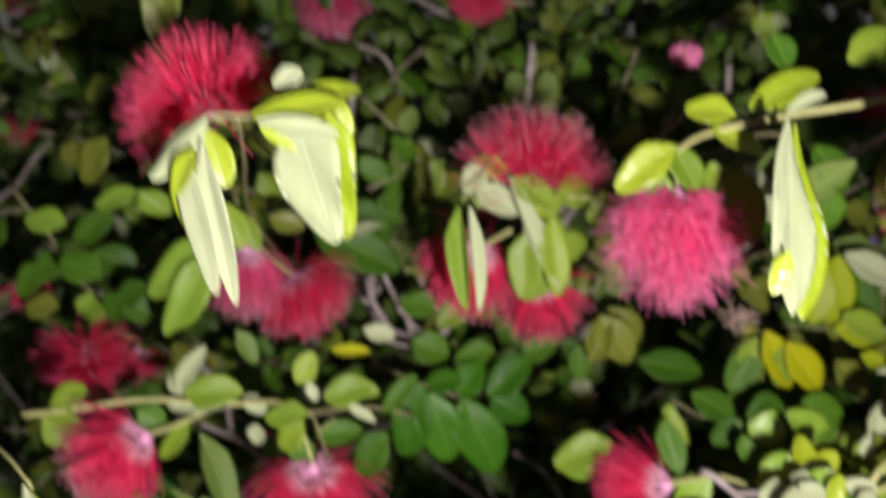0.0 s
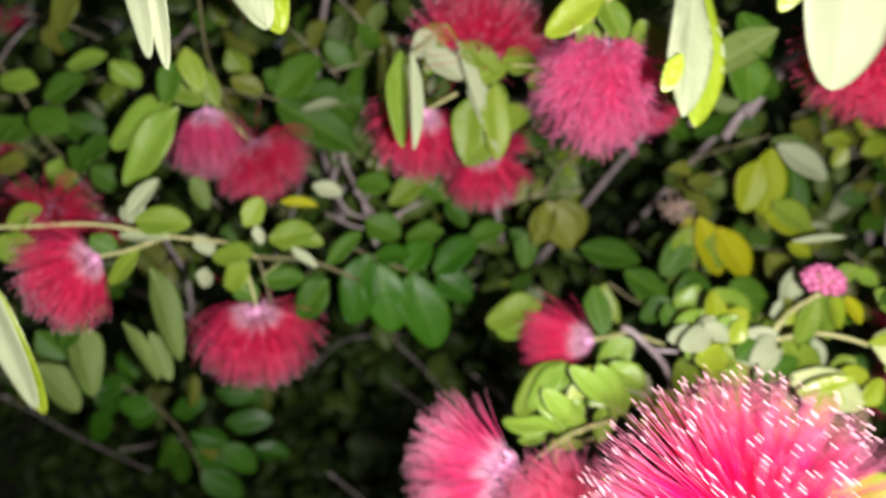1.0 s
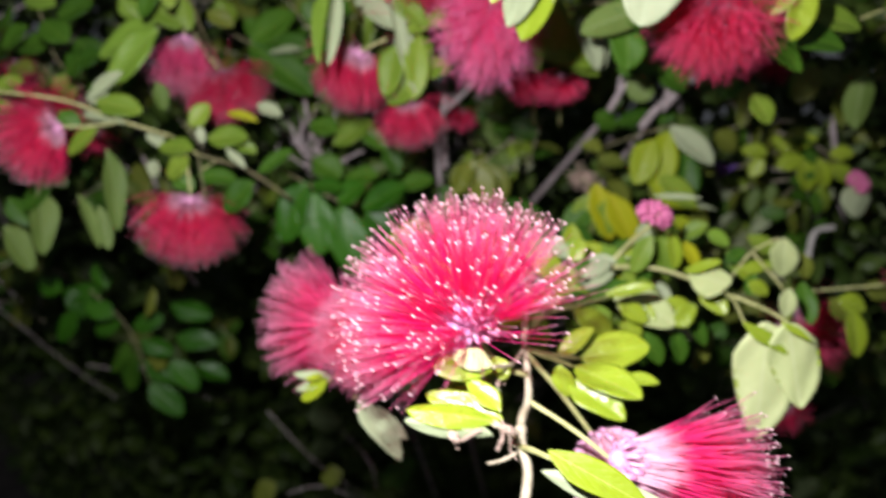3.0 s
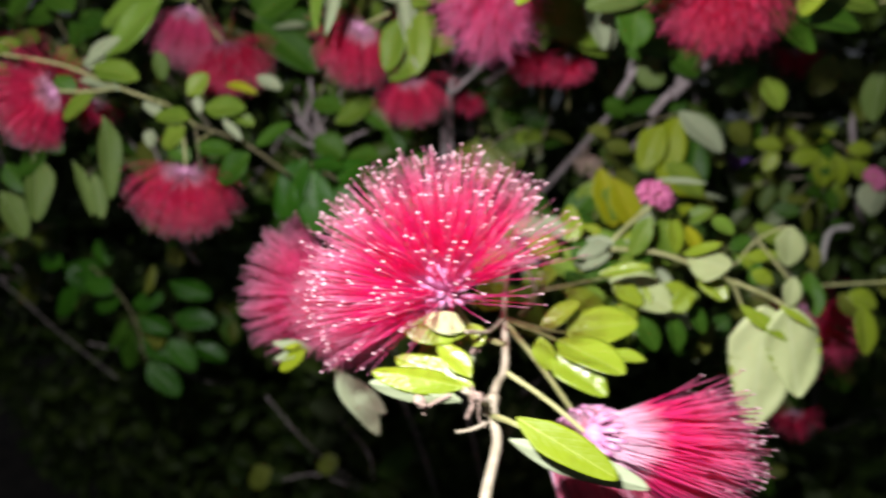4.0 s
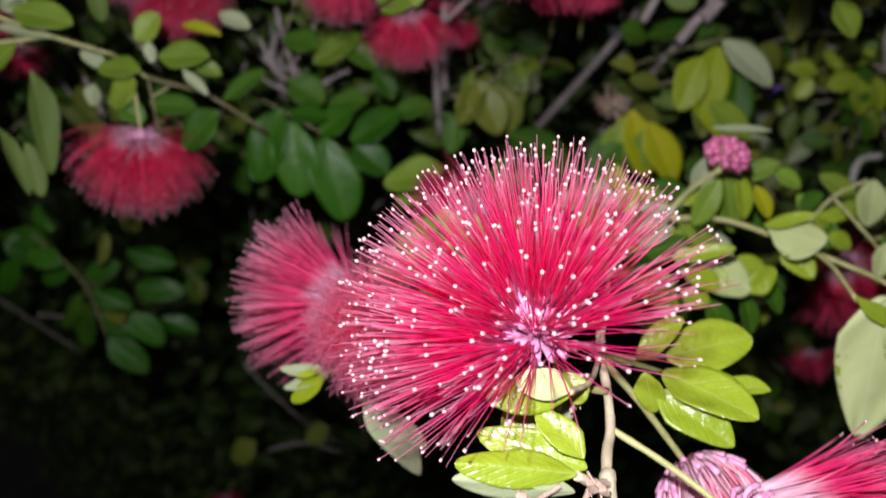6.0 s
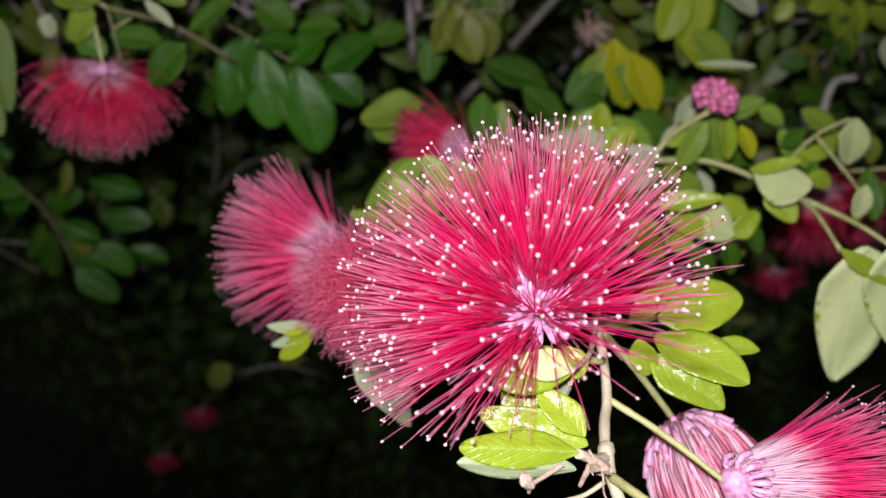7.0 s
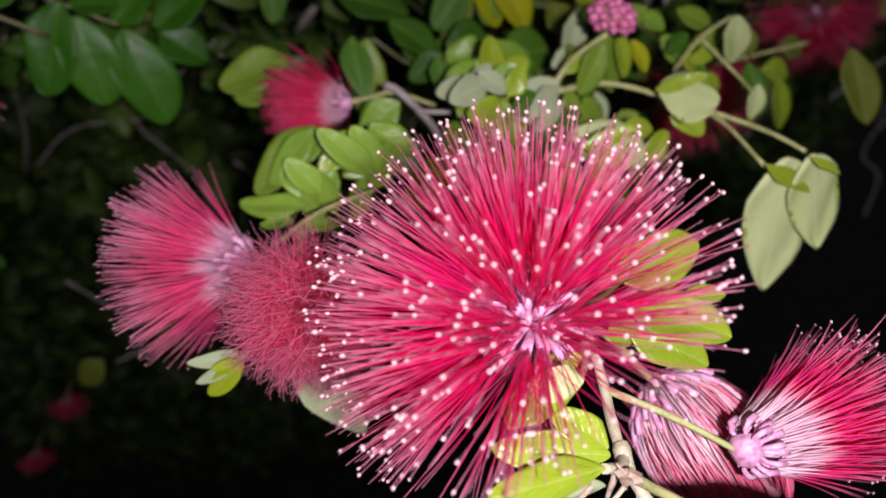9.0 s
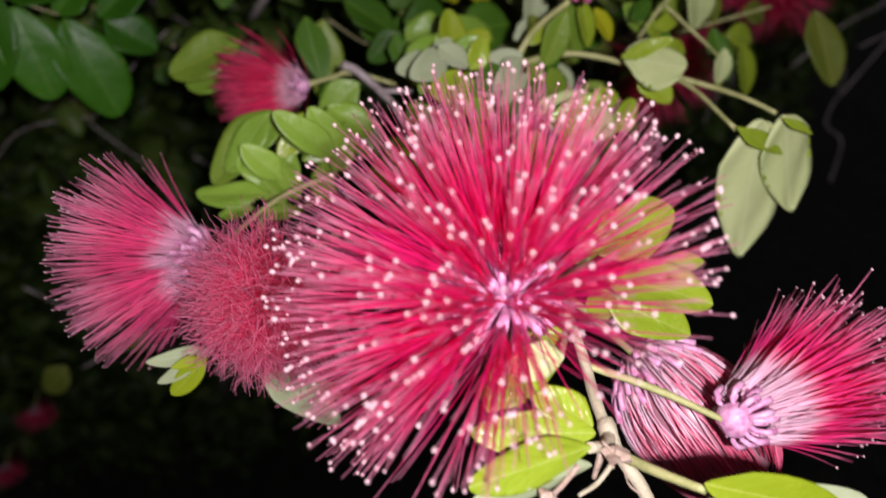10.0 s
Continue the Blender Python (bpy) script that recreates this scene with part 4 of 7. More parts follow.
leaf(twig, (-0.0254, 0.2192, 1.1094), (-0.0334, 0.2190, 1.1120), 0.0074, (0.01, -0.81, 0.59), "pale", "round")
leaf(twig, (-0.0426, 0.2177, 1.1036), (-0.0356, 0.2174, 1.0984), 0.0078, (0.03, -0.87, 0.49), "green", "round")
leaf(twig, (-0.0278, 0.2182, 1.0995), (-0.0377, 0.2154, 1.0884), 0.0054, (0.41, -0.83, 0.39), "dim_lime", "folded")
leaf(twig, (-0.0642, 0.2105, 1.1083), (-0.0546, 0.2124, 1.1143), 0.0093, (-0.02, -0.71, 0.70), "dim_lime", "oval")
leaf(twig, (-0.0685, 0.2136, 1.1049), (-0.0568, 0.2131, 1.0963), 0.0103, (0.03, -0.87, 0.49), "dim_lime", "oval")
leaf(twig, (-0.0185, 0.2195, 1.1018), (-0.0343, 0.2184, 1.1037), 0.0041, (0.03, -0.87, 0.49), "pale", "folded")
leaf(twig, (-0.0280, 0.2249, 1.0912), (-0.0187, 0.2204, 1.0615), 0.0102, (0.14, 0.93, -0.33), "green", "long")
leaf(twig, (-0.0572, 0.2291, 1.0719), (-0.0506, 0.2253, 1.0472), 0.0127, (0.04, 0.94, -0.35), "green", "long")
leaf(twig, (-0.0394, 0.2257, 1.0725), (-0.0277, 0.2233, 1.0533), 0.0060, (0.18, 0.98, -0.03), "green", "long")
leaf(twig, (-0.0308, 0.2257, 1.0687), (-0.0245, 0.2235, 1.0528), 0.0069, (-0.38, 0.92, -0.11), "green", "oval")
leaf(twig, (-0.0514, 0.2305, 1.0770), (-0.0625, 0.2271, 1.0635), 0.0096, (0.03, -0.87, 0.49), "green", "oval")
leaf(twig, (-0.0527, 0.2306, 1.0780), (-0.0466, 0.2305, 1.0745), 0.0066, (0.03, -0.87, 0.49), "green", "oval")
leaf(twig, (-0.0744, 0.2346, 1.0543), (-0.0604, 0.2330, 1.0383), 0.0113, (-0.09, 0.98, -0.18), "green", "oval")
leaf(twig, (-0.0739, 0.2367, 1.0657), (-0.0643, 0.2358, 1.0557), 0.0090, (0.03, -0.87, 0.49), "green", "oval")

twig = leafy_twig((0.0053, 0.2283, 1.0938), "twig with small lime leaflets round a flower stalk")
tube("stem", [(-0.0039, 0.2283, 1.0984), (0.0031, 0.2283, 1.0946), (0.0058, 0.2301, 1.0924)], 0.00043, 0.00043, TWIG_GREEN, twig, knots=0.08)
tube("stem", [(0.0058, 0.2301, 1.0924), (0.0077, 0.2299, 1.0845), (0.0089, 0.2316, 1.0760)], 0.00036, 0.00029, TWIG_BROWN, twig, knots=0.08)
tube("stem", [(0.0069, 0.2302, 1.0866), (0.0129, 0.2294, 1.0907)], 0.00029, 0.00022, TWIG_GREEN, twig, knots=0.08)
leaf(twig, (0.0053, 0.2264, 1.0945), (-0.0080, 0.2253, 1.0951), 0.0084, (-0.01, -0.76, 0.65), "dim_lime", "oval")
leaf(twig, (0.0032, 0.2277, 1.0912), (-0.0050, 0.2256, 1.0837), 0.0093, (0.02, -0.85, 0.52), "dim_lime", "round")
leaf(twig, (0.0021, 0.2297, 1.1033), (0.0080, 0.2318, 1.1122), 0.0076, (0.24, -0.89, 0.38), "dim_lime", "oval")
leaf(twig, (0.0104, 0.2267, 1.0994), (0.0249, 0.2285, 1.1023), 0.0101, (0.01, -0.81, 0.59), "dim_lime", "oval")
leaf(twig, (0.0057, 0.2318, 1.0846), (0.0202, 0.2332, 1.0849), 0.0082, (-0.01, -0.76, 0.65), "green", "oval")
leaf(twig, (0.0285, 0.2288, 1.0850), (0.0183, 0.2258, 1.0730), 0.0110, (0.02, -0.85, 0.52), "green", "oval")
leaf(twig, (0.0174, 0.2278, 1.0966), (0.0255, 0.2273, 1.0898), 0.0034, (0.03, -0.87, 0.49), "pale", "long")
leaf(twig, (-0.0030, 0.2289, 1.0841), (0.0053, 0.2288, 1.0795), 0.0073, (0.03, -0.87, 0.49), "green", "oval")
leaf(twig, (0.0268, 0.2393, 1.0874), (0.0383, 0.2422, 1.0982), 0.0070, (-0.01, -0.76, 0.65), "green", "oval")
leaf(twig, (-0.0146, 0.2308, 1.1002), (-0.0085, 0.2302, 1.0940), 0.0056, (0.03, -0.87, 0.49), "pale", "oval")
leaf(twig, (0.0059, 0.2301, 1.1034), (0.0074, 0.2291, 1.0973), 0.0038, (0.03, -0.87, 0.49), "pale", "oval")
leaf(twig, (0.0176, 0.2354, 1.0988), (0.0267, 0.2357, 1.0958), 0.0056, (0.03, -0.87, 0.49), "dim_lime", "oval")
leaf(twig, (0.0119, 0.2418, 1.1089), (0.0242, 0.2426, 1.1074), 0.0039, (0.03, -0.87, 0.49), "yellow", "folded")
leaf(twig, (0.0225, 0.2456, 1.1138), (0.0325, 0.2460, 1.1108), 0.0062, (0.01, -0.81, 0.59), "pale", "oval")
leaf(twig, (-0.0171, 0.2408, 1.1179), (-0.0117, 0.2394, 1.1073), 0.0066, (-0.12, 0.99, 0.02), "green", "oval")
leaf(twig, (-0.0134, 0.2358, 1.0879), (-0.0141, 0.2345, 1.0812), 0.0057, (0.03, -0.87, 0.49), "pale", "oval")

twig = leafy_twig((-0.0254, 0.2656, 1.1464), "twig with broad green leaflets high on the shrub")
tube("stem", [(-0.0218, 0.2778, 1.1557), (-0.0178, 0.2740, 1.1440), (-0.0084, 0.2723, 1.1299)], 0.00065, 0.00058, TWIG_BROWN, twig, knots=0.08)
leaf(twig, (-0.0278, 0.2650, 1.1429), (-0.0509, 0.2594, 1.1264), 0.0135, (0.01, -0.81, 0.59), "fresh", "oval")
leaf(twig, (-0.0251, 0.2600, 1.1395), (-0.0455, 0.2533, 1.1137), 0.0135, (0.19, -0.79, 0.54), "fresh", "long")
leaf(twig, (-0.0280, 0.2606, 1.1486), (-0.0155, 0.2606, 1.1423), 0.0115, (0.03, -0.87, 0.49), "dim_lime", "round")
leaf(twig, (-0.0150, 0.2575, 1.1529), (-0.0106, 0.2555, 1.1400), 0.0068, (0.03, -0.87, 0.49), "dim_lime", "oval")
leaf(twig, (-0.0628, 0.2686, 1.1248), (-0.0688, 0.2667, 1.1168), 0.0106, (0.03, -0.87, 0.49), "green", "round")
leaf(twig, (-0.0535, 0.2699, 1.1273), (-0.0670, 0.2675, 1.1206), 0.0096, (0.03, -0.87, 0.49), "green", "oval")
leaf(twig, (-0.0081, 0.2675, 1.1488), (0.0031, 0.2678, 1.1446), 0.0079, (0.03, -0.87, 0.49), "olive", "oval")
leaf(twig, (-0.0714, 0.2739, 1.1302), (-0.0849, 0.2741, 1.1381), 0.0122, (0.03, -0.87, 0.49), "green", "oval")
leaf(twig, (-0.0925, 0.2781, 1.1353), (-0.1034, 0.2753, 1.1252), 0.0099, (0.03, -0.87, 0.49), "green", "oval")

twig = leafy_twig((0.0007, 0.2969, 1.1374), "twig with broad dark green leaflets")
tube("stem", [(-0.0174, 0.3071, 1.1464), (0.0027, 0.2943, 1.1393), (0.0291, 0.2991, 1.1358)], 0.0005, 0.00036, TWIG_BROWN, twig, knots=0.08)
leaf(twig, (0.0028, 0.2921, 1.1383), (0.0334, 0.2917, 1.1209), 0.0181, (0.01, -0.81, 0.59), "green", "oval")
leaf(twig, (0.0277, 0.2893, 1.1387), (0.0129, 0.2876, 1.1364), 0.0059, (-0.04, -0.62, 0.78), "pale", "oval")
leaf(twig, (0.0291, 0.2992, 1.1363), (0.0074, 0.2985, 1.1434), 0.0153, (0.03, -0.87, 0.49), "green", "oval")
leaf(twig, (0.0016, 0.2974, 1.1400), (0.0182, 0.3018, 1.1563), 0.0153, (0.03, -0.87, 0.49), "green", "oval")

twig = leafy_twig((0.0435, 0.2745, 1.0802), "cluster of round glossy green leaflets")
tube("stem", [(0.0206, 0.2855, 1.0858), (0.0391, 0.2745, 1.0807), (0.0531, 0.2716, 1.0754)], 0.0005, 0.00043, TWIG_BROWN, twig, knots=0.08)
leaf(twig, (0.0385, 0.2718, 1.0824), (0.0301, 0.2654, 1.0562), 0.0155, (-0.01, -0.87, 0.50), "deep", "round")
leaf(twig, (0.0414, 0.2729, 1.0780), (0.0480, 0.2670, 1.0522), 0.0178, (0.08, -0.86, 0.51), "deep", "round")
leaf(twig, (0.0535, 0.2762, 1.0730), (0.0650, 0.2698, 1.0446), 0.0189, (0.19, -0.90, 0.38), "deep", "round")
leaf(twig, (0.0515, 0.2784, 1.0738), (0.0613, 0.2813, 1.0849), 0.0129, (-0.05, -0.67, 0.74), "deep", "oval")
leaf(twig, (0.0630, 0.2784, 1.0724), (0.0796, 0.2821, 1.0861), 0.0138, (-0.04, -0.72, 0.69), "deep", "oval")
leaf(twig, (0.0640, 0.2802, 1.0712), (0.0783, 0.2785, 1.0623), 0.0130, (-0.02, -0.84, 0.54), "deep", "oval")
leaf(twig, (0.0402, 0.2746, 1.0808), (0.0540, 0.2752, 1.0815), 0.0106, (-0.06, -0.62, 0.78), "deep", "oval")
leaf(twig, (0.0769, 0.2880, 1.0837), (0.0916, 0.2897, 1.0890), 0.0101, (-0.03, -0.77, 0.64), "green", "oval")
leaf(twig, (0.0670, 0.2884, 1.0868), (0.0518, 0.2875, 1.0849), 0.0105, (-0.03, -0.77, 0.64), "green", "oval")
leaf(twig, (0.0458, 0.2855, 1.0986), (0.0618, 0.2891, 1.1120), 0.0108, (-0.02, -0.82, 0.57), "dim_lime", "oval")
leaf(twig, (0.0462, 0.2920, 1.1042), (0.0325, 0.2923, 1.1075), 0.0114, (-0.03, -0.77, 0.64), "green", "oval")
leaf(twig, (0.0564, 0.2931, 1.1076), (0.0690, 0.2915, 1.0995), 0.0096, (-0.02, -0.84, 0.54), "green", "oval")
leaf(twig, (0.0685, 0.2915, 1.0995), (0.0766, 0.2892, 1.0886), 0.0088, (0.28, -0.86, 0.43), "green", "oval")
leaf(twig, (0.0354, 0.2936, 1.0908), (0.0497, 0.2926, 1.0849), 0.0134, (-0.02, -0.84, 0.54), "green", "oval")
leaf(twig, (0.1131, 0.2974, 1.0971), (0.1241, 0.2941, 1.0820), 0.0156, (0.00, -0.91, 0.41), "olive", "round")
leaf(twig, (0.1013, 0.2941, 1.0847), (0.0999, 0.2906, 1.0703), 0.0089, (-0.02, -0.84, 0.54), "green", "oval")
leaf(twig, (0.0944, 0.2990, 1.0844), (0.1068, 0.2976, 1.0771), 0.0081, (-0.02, -0.84, 0.54), "green", "oval")

twig = leafy_twig((0.0703, 0.2299, 1.1642), "twig with narrow drooping lime leaflet pairs")
tube("stem", [(0.0812, 0.2587, 1.1692), (0.0710, 0.2530, 1.1673), (0.0619, 0.2411, 1.1602), (0.0566, 0.2350, 1.1558)], 0.00043, 0.00036, TWIG_GREEN, twig, knots=0.08)
leaf(twig, (0.0554, 0.2150, 1.1582), (0.0548, 0.2058, 1.1313), 0.0065, (-0.41, -0.90, 0.12), "dim_lime", "folded")
leaf(twig, (0.0581, 0.2150, 1.1579), (0.0588, 0.2058, 1.1306), 0.0046, (0.48, -0.85, 0.21), "pale", "folded")
leaf(twig, (0.0719, 0.2445, 1.1605), (0.0807, 0.2397, 1.1333), 0.0055, (0.40, -0.89, 0.21), "pale", "folded")
leaf(twig, (0.0732, 0.2445, 1.1602), (0.0859, 0.2432, 1.1510), 0.0093, (0.00, -0.87, 0.50), "dim_lime", "oval")
leaf(twig, (0.0898, 0.2506, 1.1367), (0.0741, 0.2462, 1.1202), 0.0122, (0.04, -0.89, 0.45), "dim_lime", "oval")
leaf(twig, (0.0837, 0.2503, 1.1380), (0.0855, 0.2521, 1.1473), 0.0096, (0.02, -0.85, 0.52), "dim_lime", "round")
leaf(twig, (0.0845, 0.2495, 1.1331), (0.0968, 0.2515, 1.1381), 0.0096, (0.03, -0.87, 0.49), "dim_lime", "round")
leaf(twig, (0.0675, 0.2550, 1.1630), (0.0619, 0.2523, 1.1499), 0.0083, (0.00, -0.87, 0.50), "dim_lime", "oval")
leaf(twig, (0.0607, 0.2523, 1.1647), (0.0733, 0.2520, 1.1623), 0.0071, (0.00, -0.86, 0.51), "dim_lime", "oval")
leaf(twig, (0.0615, 0.2459, 1.1584), (0.0744, 0.2442, 1.1490), 0.0094, (0.00, -0.86, 0.51), "pale", "oval")

twig = leafy_twig((0.1040, 0.2328, 1.1623), "twig with lime leaflets between two flowers")
tube("stem", [(0.1121, 0.2069, 1.1702), (0.1046, 0.2359, 1.1541), (0.0892, 0.2458, 1.1525), (0.0759, 0.2457, 1.1520), (0.0653, 0.2503, 1.1624)], 0.0005, 0.00036, TWIG_GREEN, twig, knots=0.08)
leaf(twig, (0.0866, 0.2461, 1.1535), (0.0983, 0.2465, 1.1553), 0.0117, (0.03, -0.81, 0.58), "dim_lime", "round")
leaf(twig, (0.0759, 0.2456, 1.1517), (0.0872, 0.2388, 1.1243), 0.0092, (0.45, -0.88, 0.19), "pale", "long")
leaf(twig, (0.0770, 0.2434, 1.1430), (0.0738, 0.2384, 1.1226), 0.0110, (-0.19, -0.92, 0.34), "dim_lime", "oval")
leaf(twig, (0.0844, 0.2444, 1.1468), (0.0853, 0.2384, 1.1227), 0.0099, (0.29, -0.91, 0.30), "dim_lime", "oval")
leaf(twig, (0.1057, 0.2406, 1.1523), (0.0949, 0.2391, 1.1463), 0.0097, (0.02, -0.84, 0.55), "dim_lime", "oval")
leaf(twig, (0.0652, 0.2486, 1.1636), (0.0576, 0.2468, 1.1564), 0.0088, (0.02, -0.84, 0.55), "pale", "oval")
leaf(twig, (0.0892, 0.2458, 1.1525), (0.0783, 0.2447, 1.1481), 0.0071, (0.02, -0.84, 0.55), "dim_lime", "oval")

twig = leafy_twig((0.1250, 0.2005, 1.1776), "stout green twig with lime leaflets over a round flower")
tube("stem", [(0.1642, 0.1863, 1.1826), (0.1483, 0.1909, 1.1804), (0.1342, 0.1956, 1.1784), (0.1184, 0.2019, 1.1747), (0.1120, 0.2069, 1.1699)], 0.00079, 0.00058, TWIG_GREEN, twig, knots=0.08)
leaf(twig, (0.1272, 0.1972, 1.1809), (0.1454, 0.1992, 1.1887), 0.0089, (0.03, -0.76, 0.65), "lime", "oval")
leaf(twig, (0.1254, 0.2009, 1.1790), (0.1134, 0.2017, 1.1821), 0.0090, (0.03, -0.76, 0.65), "lime", "oval")
leaf(twig, (0.1113, 0.2043, 1.1720), (0.0953, 0.2019, 1.1623), 0.0099, (0.03, -0.81, 0.58), "lime", "oval")
leaf(twig, (0.1111, 0.2063, 1.1718), (0.1176, 0.2034, 1.1600), 0.0091, (0.03, -0.81, 0.58), "dim_lime", "oval")
leaf(twig, (0.1190, 0.2002, 1.1762), (0.1327, 0.1986, 1.1698), 0.0079, (0.04, -0.66, 0.75), "lime", "oval")
leaf(twig, (0.1230, 0.2129, 1.1654), (0.1352, 0.2077, 1.1441), 0.0158, (0.01, -0.94, 0.34), "dim_lime", "oval")
leaf(twig, (0.1357, 0.1958, 1.1793), (0.1463, 0.1968, 1.1833), 0.0041, (0.02, -0.84, 0.55), "pale", "folded")
leaf(twig, (0.1079, 0.2079, 1.1656), (0.1079, 0.2053, 1.1555), 0.0074, (0.02, -0.84, 0.55), "dim_lime", "oval")
leaf(twig, (0.1175, 0.1500, 1.1572), (0.1134, 0.1480, 1.1495), 0.0040, (0.02, -0.85, 0.52), "lime", "oval")
leaf(twig, (0.1481, 0.1560, 1.1827), (0.1401, 0.1560, 1.1656), 0.0067, (0.02, -0.85, 0.52), "lime", "oval")
leaf(twig, (0.1258, 0.1720, 1.1803), (0.1191, 0.1490, 1.1447), 0.0103, (0.35, -0.88, 0.28), "pale", "pear")
leaf(twig, (0.1251, 0.1710, 1.1805), (0.1144, 0.1500, 1.1544), 0.0028, (-0.35, -0.85, 0.30), "pale", "long")
leaf(twig, (0.1291, 0.1760, 1.1788), (0.1230, 0.1530, 1.1421), 0.0112, (0.25, -0.92, 0.31), "lime", "pear")
leaf(twig, (0.1357, 0.2057, 1.1982), (0.1401, 0.2035, 1.1897), 0.0085, (0.02, -0.84, 0.55), "green", "oval")
leaf(twig, (0.1595, 0.2138, 1.1896), (0.1734, 0.2158, 1.1973), 0.0104, (0.03, -0.76, 0.65), "dim_lime", "oval")
leaf(twig, (0.1538, 0.2185, 1.1671), (0.1639, 0.2157, 1.1558), 0.0109, (0.02, -0.84, 0.55), "green", "round")
leaf(twig, (0.1594, 0.2261, 1.1561), (0.1616, 0.2225, 1.1417), 0.0130, (0.02, -0.84, 0.55), "green", "round")

twig = leafy_twig((0.0098, 0.1573, 1.1901), "twig with very large pale leaflets lit from the front")
tube("stem", [(0.0261, 0.1679, 1.1913), (0.0146, 0.1603, 1.1898), (0.0087, 0.1574, 1.1905), (0.0026, 0.1592, 1.1896)], 0.00065, 0.00043, TWIG_BROWN, twig, knots=0.08)
tube("stem", [(0.0113, 0.1604, 1.1900), (0.0019, 0.2004, 1.1770), (-0.0114, 0.2560, 1.1522), (-0.0099, 0.3040, 1.1172)], 0.0005, 0.0005, TWIG_BROWN, twig, knots=0.08)
leaf(twig, (0.0018, 0.1530, 1.1849), (0.0062, 0.1451, 1.1580), 0.0066, (-0.42, -0.80, 0.43), "pale", "flat")
leaf(twig, (0.0056, 0.1538, 1.1864), (0.0093, 0.1451, 1.1558), 0.0064, (-0.38, -0.81, 0.44), "pale", "long")
leaf(twig, (0.0046, 0.1519, 1.1851), (-0.0001, 0.1489, 1.1770), 0.0053, (-0.24, -0.78, 0.58), "lime", "oval")
leaf(twig, (0.0011, 0.1543, 1.1842), (0.0025, 0.1498, 1.1662), 0.0069, (-0.44, -0.84, 0.33), "lime", "oval")
leaf(twig, (0.0231, 0.1580, 1.1899), (0.0279, 0.1558, 1.1635), 0.0147, (-0.37, -0.77, 0.52), "pale", "ovate")
leaf(twig, (0.0247, 0.1650, 1.1910), (0.0295, 0.1637, 1.1626), 0.0159, (-0.28, -0.80, 0.53), "lime", "ovate")
leaf(twig, (0.0152, 0.1552, 1.1899), (0.0332, 0.1577, 1.1919), 0.0081, (0.04, -0.66, 0.75), "lime", "oval")
leaf(twig, (0.0166, 0.1530, 1.1892), (0.0319, 0.1520, 1.1860), 0.0047, (-0.01, -0.90, 0.40), "pale", "oval")
leaf(twig, (0.0172, 0.1515, 1.1883), (0.0238, 0.1515, 1.1834), 0.0023, (-0.10, -0.90, 0.40), "lime", "oval")
leaf(twig, (0.0180, 0.1650, 1.1952), (0.0240, 0.1650, 1.1981), 0.0052, (0.02, -0.85, 0.52), "pale", "round")
leaf(twig, (0.0205, 0.1597, 1.1917), (0.0356, 0.1686, 1.1941), 0.0068, (0.04, -0.71, 0.71), "lime", "oval")
leaf(twig, (0.0063, 0.1574, 1.1905), (-0.0060, 0.1520, 1.1812), 0.0072, (-0.16, -0.79, 0.59), "pale", "cupped")
leaf(twig, (0.0021, 0.1719, 1.1868), (0.0049, 0.1689, 1.1749), 0.0072, (0.02, -0.84, 0.55), "lime", "oval")
leaf(twig, (0.0247, 0.1785, 1.1926), (0.0315, 0.1761, 1.1831), 0.0074, (0.02, -0.84, 0.55), "lime", "oval")
leaf(twig, (-0.0133, 0.2123, 1.2248), (-0.0188, 0.2081, 1.2080), 0.0099, (0.29, -0.93, 0.21), "olive", "oval")
leaf(twig, (-0.0564, 0.2628, 1.1794), (-0.0665, 0.2596, 1.1666), 0.0110, (0.02, -0.84, 0.55), "olive", "round")
leaf(twig, (-0.0453, 0.2469, 1.1981), (-0.0542, 0.2456, 1.1929), 0.0075, (0.02, -0.84, 0.55), "olive", "oval")
leaf(twig, (-0.0140, 0.2373, 1.1597), (-0.0099, 0.2339, 1.1462), 0.0078, (0.20, -0.95, 0.22), "dim_lime", "oval")
leaf(twig, (-0.0182, 0.2414, 1.1556), (-0.0235, 0.2382, 1.1425), 0.0087, (0.02, -0.84, 0.55), "green", "oval")

twig = leafy_twig((0.1629, 0.1757, 1.1887), "broad pale leaflet hanging before a red flower")
tube("stem", [(0.2140, 0.2374, 1.2084), (0.1902, 0.2150, 1.2020), (0.1569, 0.1600, 1.1875)], 0.0005, 0.00036, TWIG_GREEN, twig, knots=0.08)
leaf(twig, (0.1569, 0.1600, 1.1873), (0.1545, 0.1565, 1.1487), 0.0223, (0.16, -0.92, 0.35), "pale", "flat")
leaf(twig, (0.1647, 0.2162, 1.1627), (0.1421, 0.2131, 1.1508), 0.0110, (-0.03, 0.99, 0.17), "green", "oval")
leaf(twig, (0.2094, 0.2367, 1.1581), (0.2176, 0.2393, 1.1695), 0.0095, (0.01, -0.85, 0.52), "green", "oval")
leaf(twig, (0.2081, 0.2322, 1.1375), (0.2161, 0.2304, 1.1284), 0.0095, (0.01, -0.85, 0.52), "dim_lime", "oval")
leaf(twig, (0.1986, 0.1853, 1.1730), (0.1959, 0.1826, 1.1588), 0.0083, (0.31, -0.90, 0.30), "lime", "folded")
leaf(twig, (0.2053, 0.1854, 1.1720), (0.2024, 0.1815, 1.1520), 0.0100, (0.22, -0.93, 0.29), "lime", "oval")

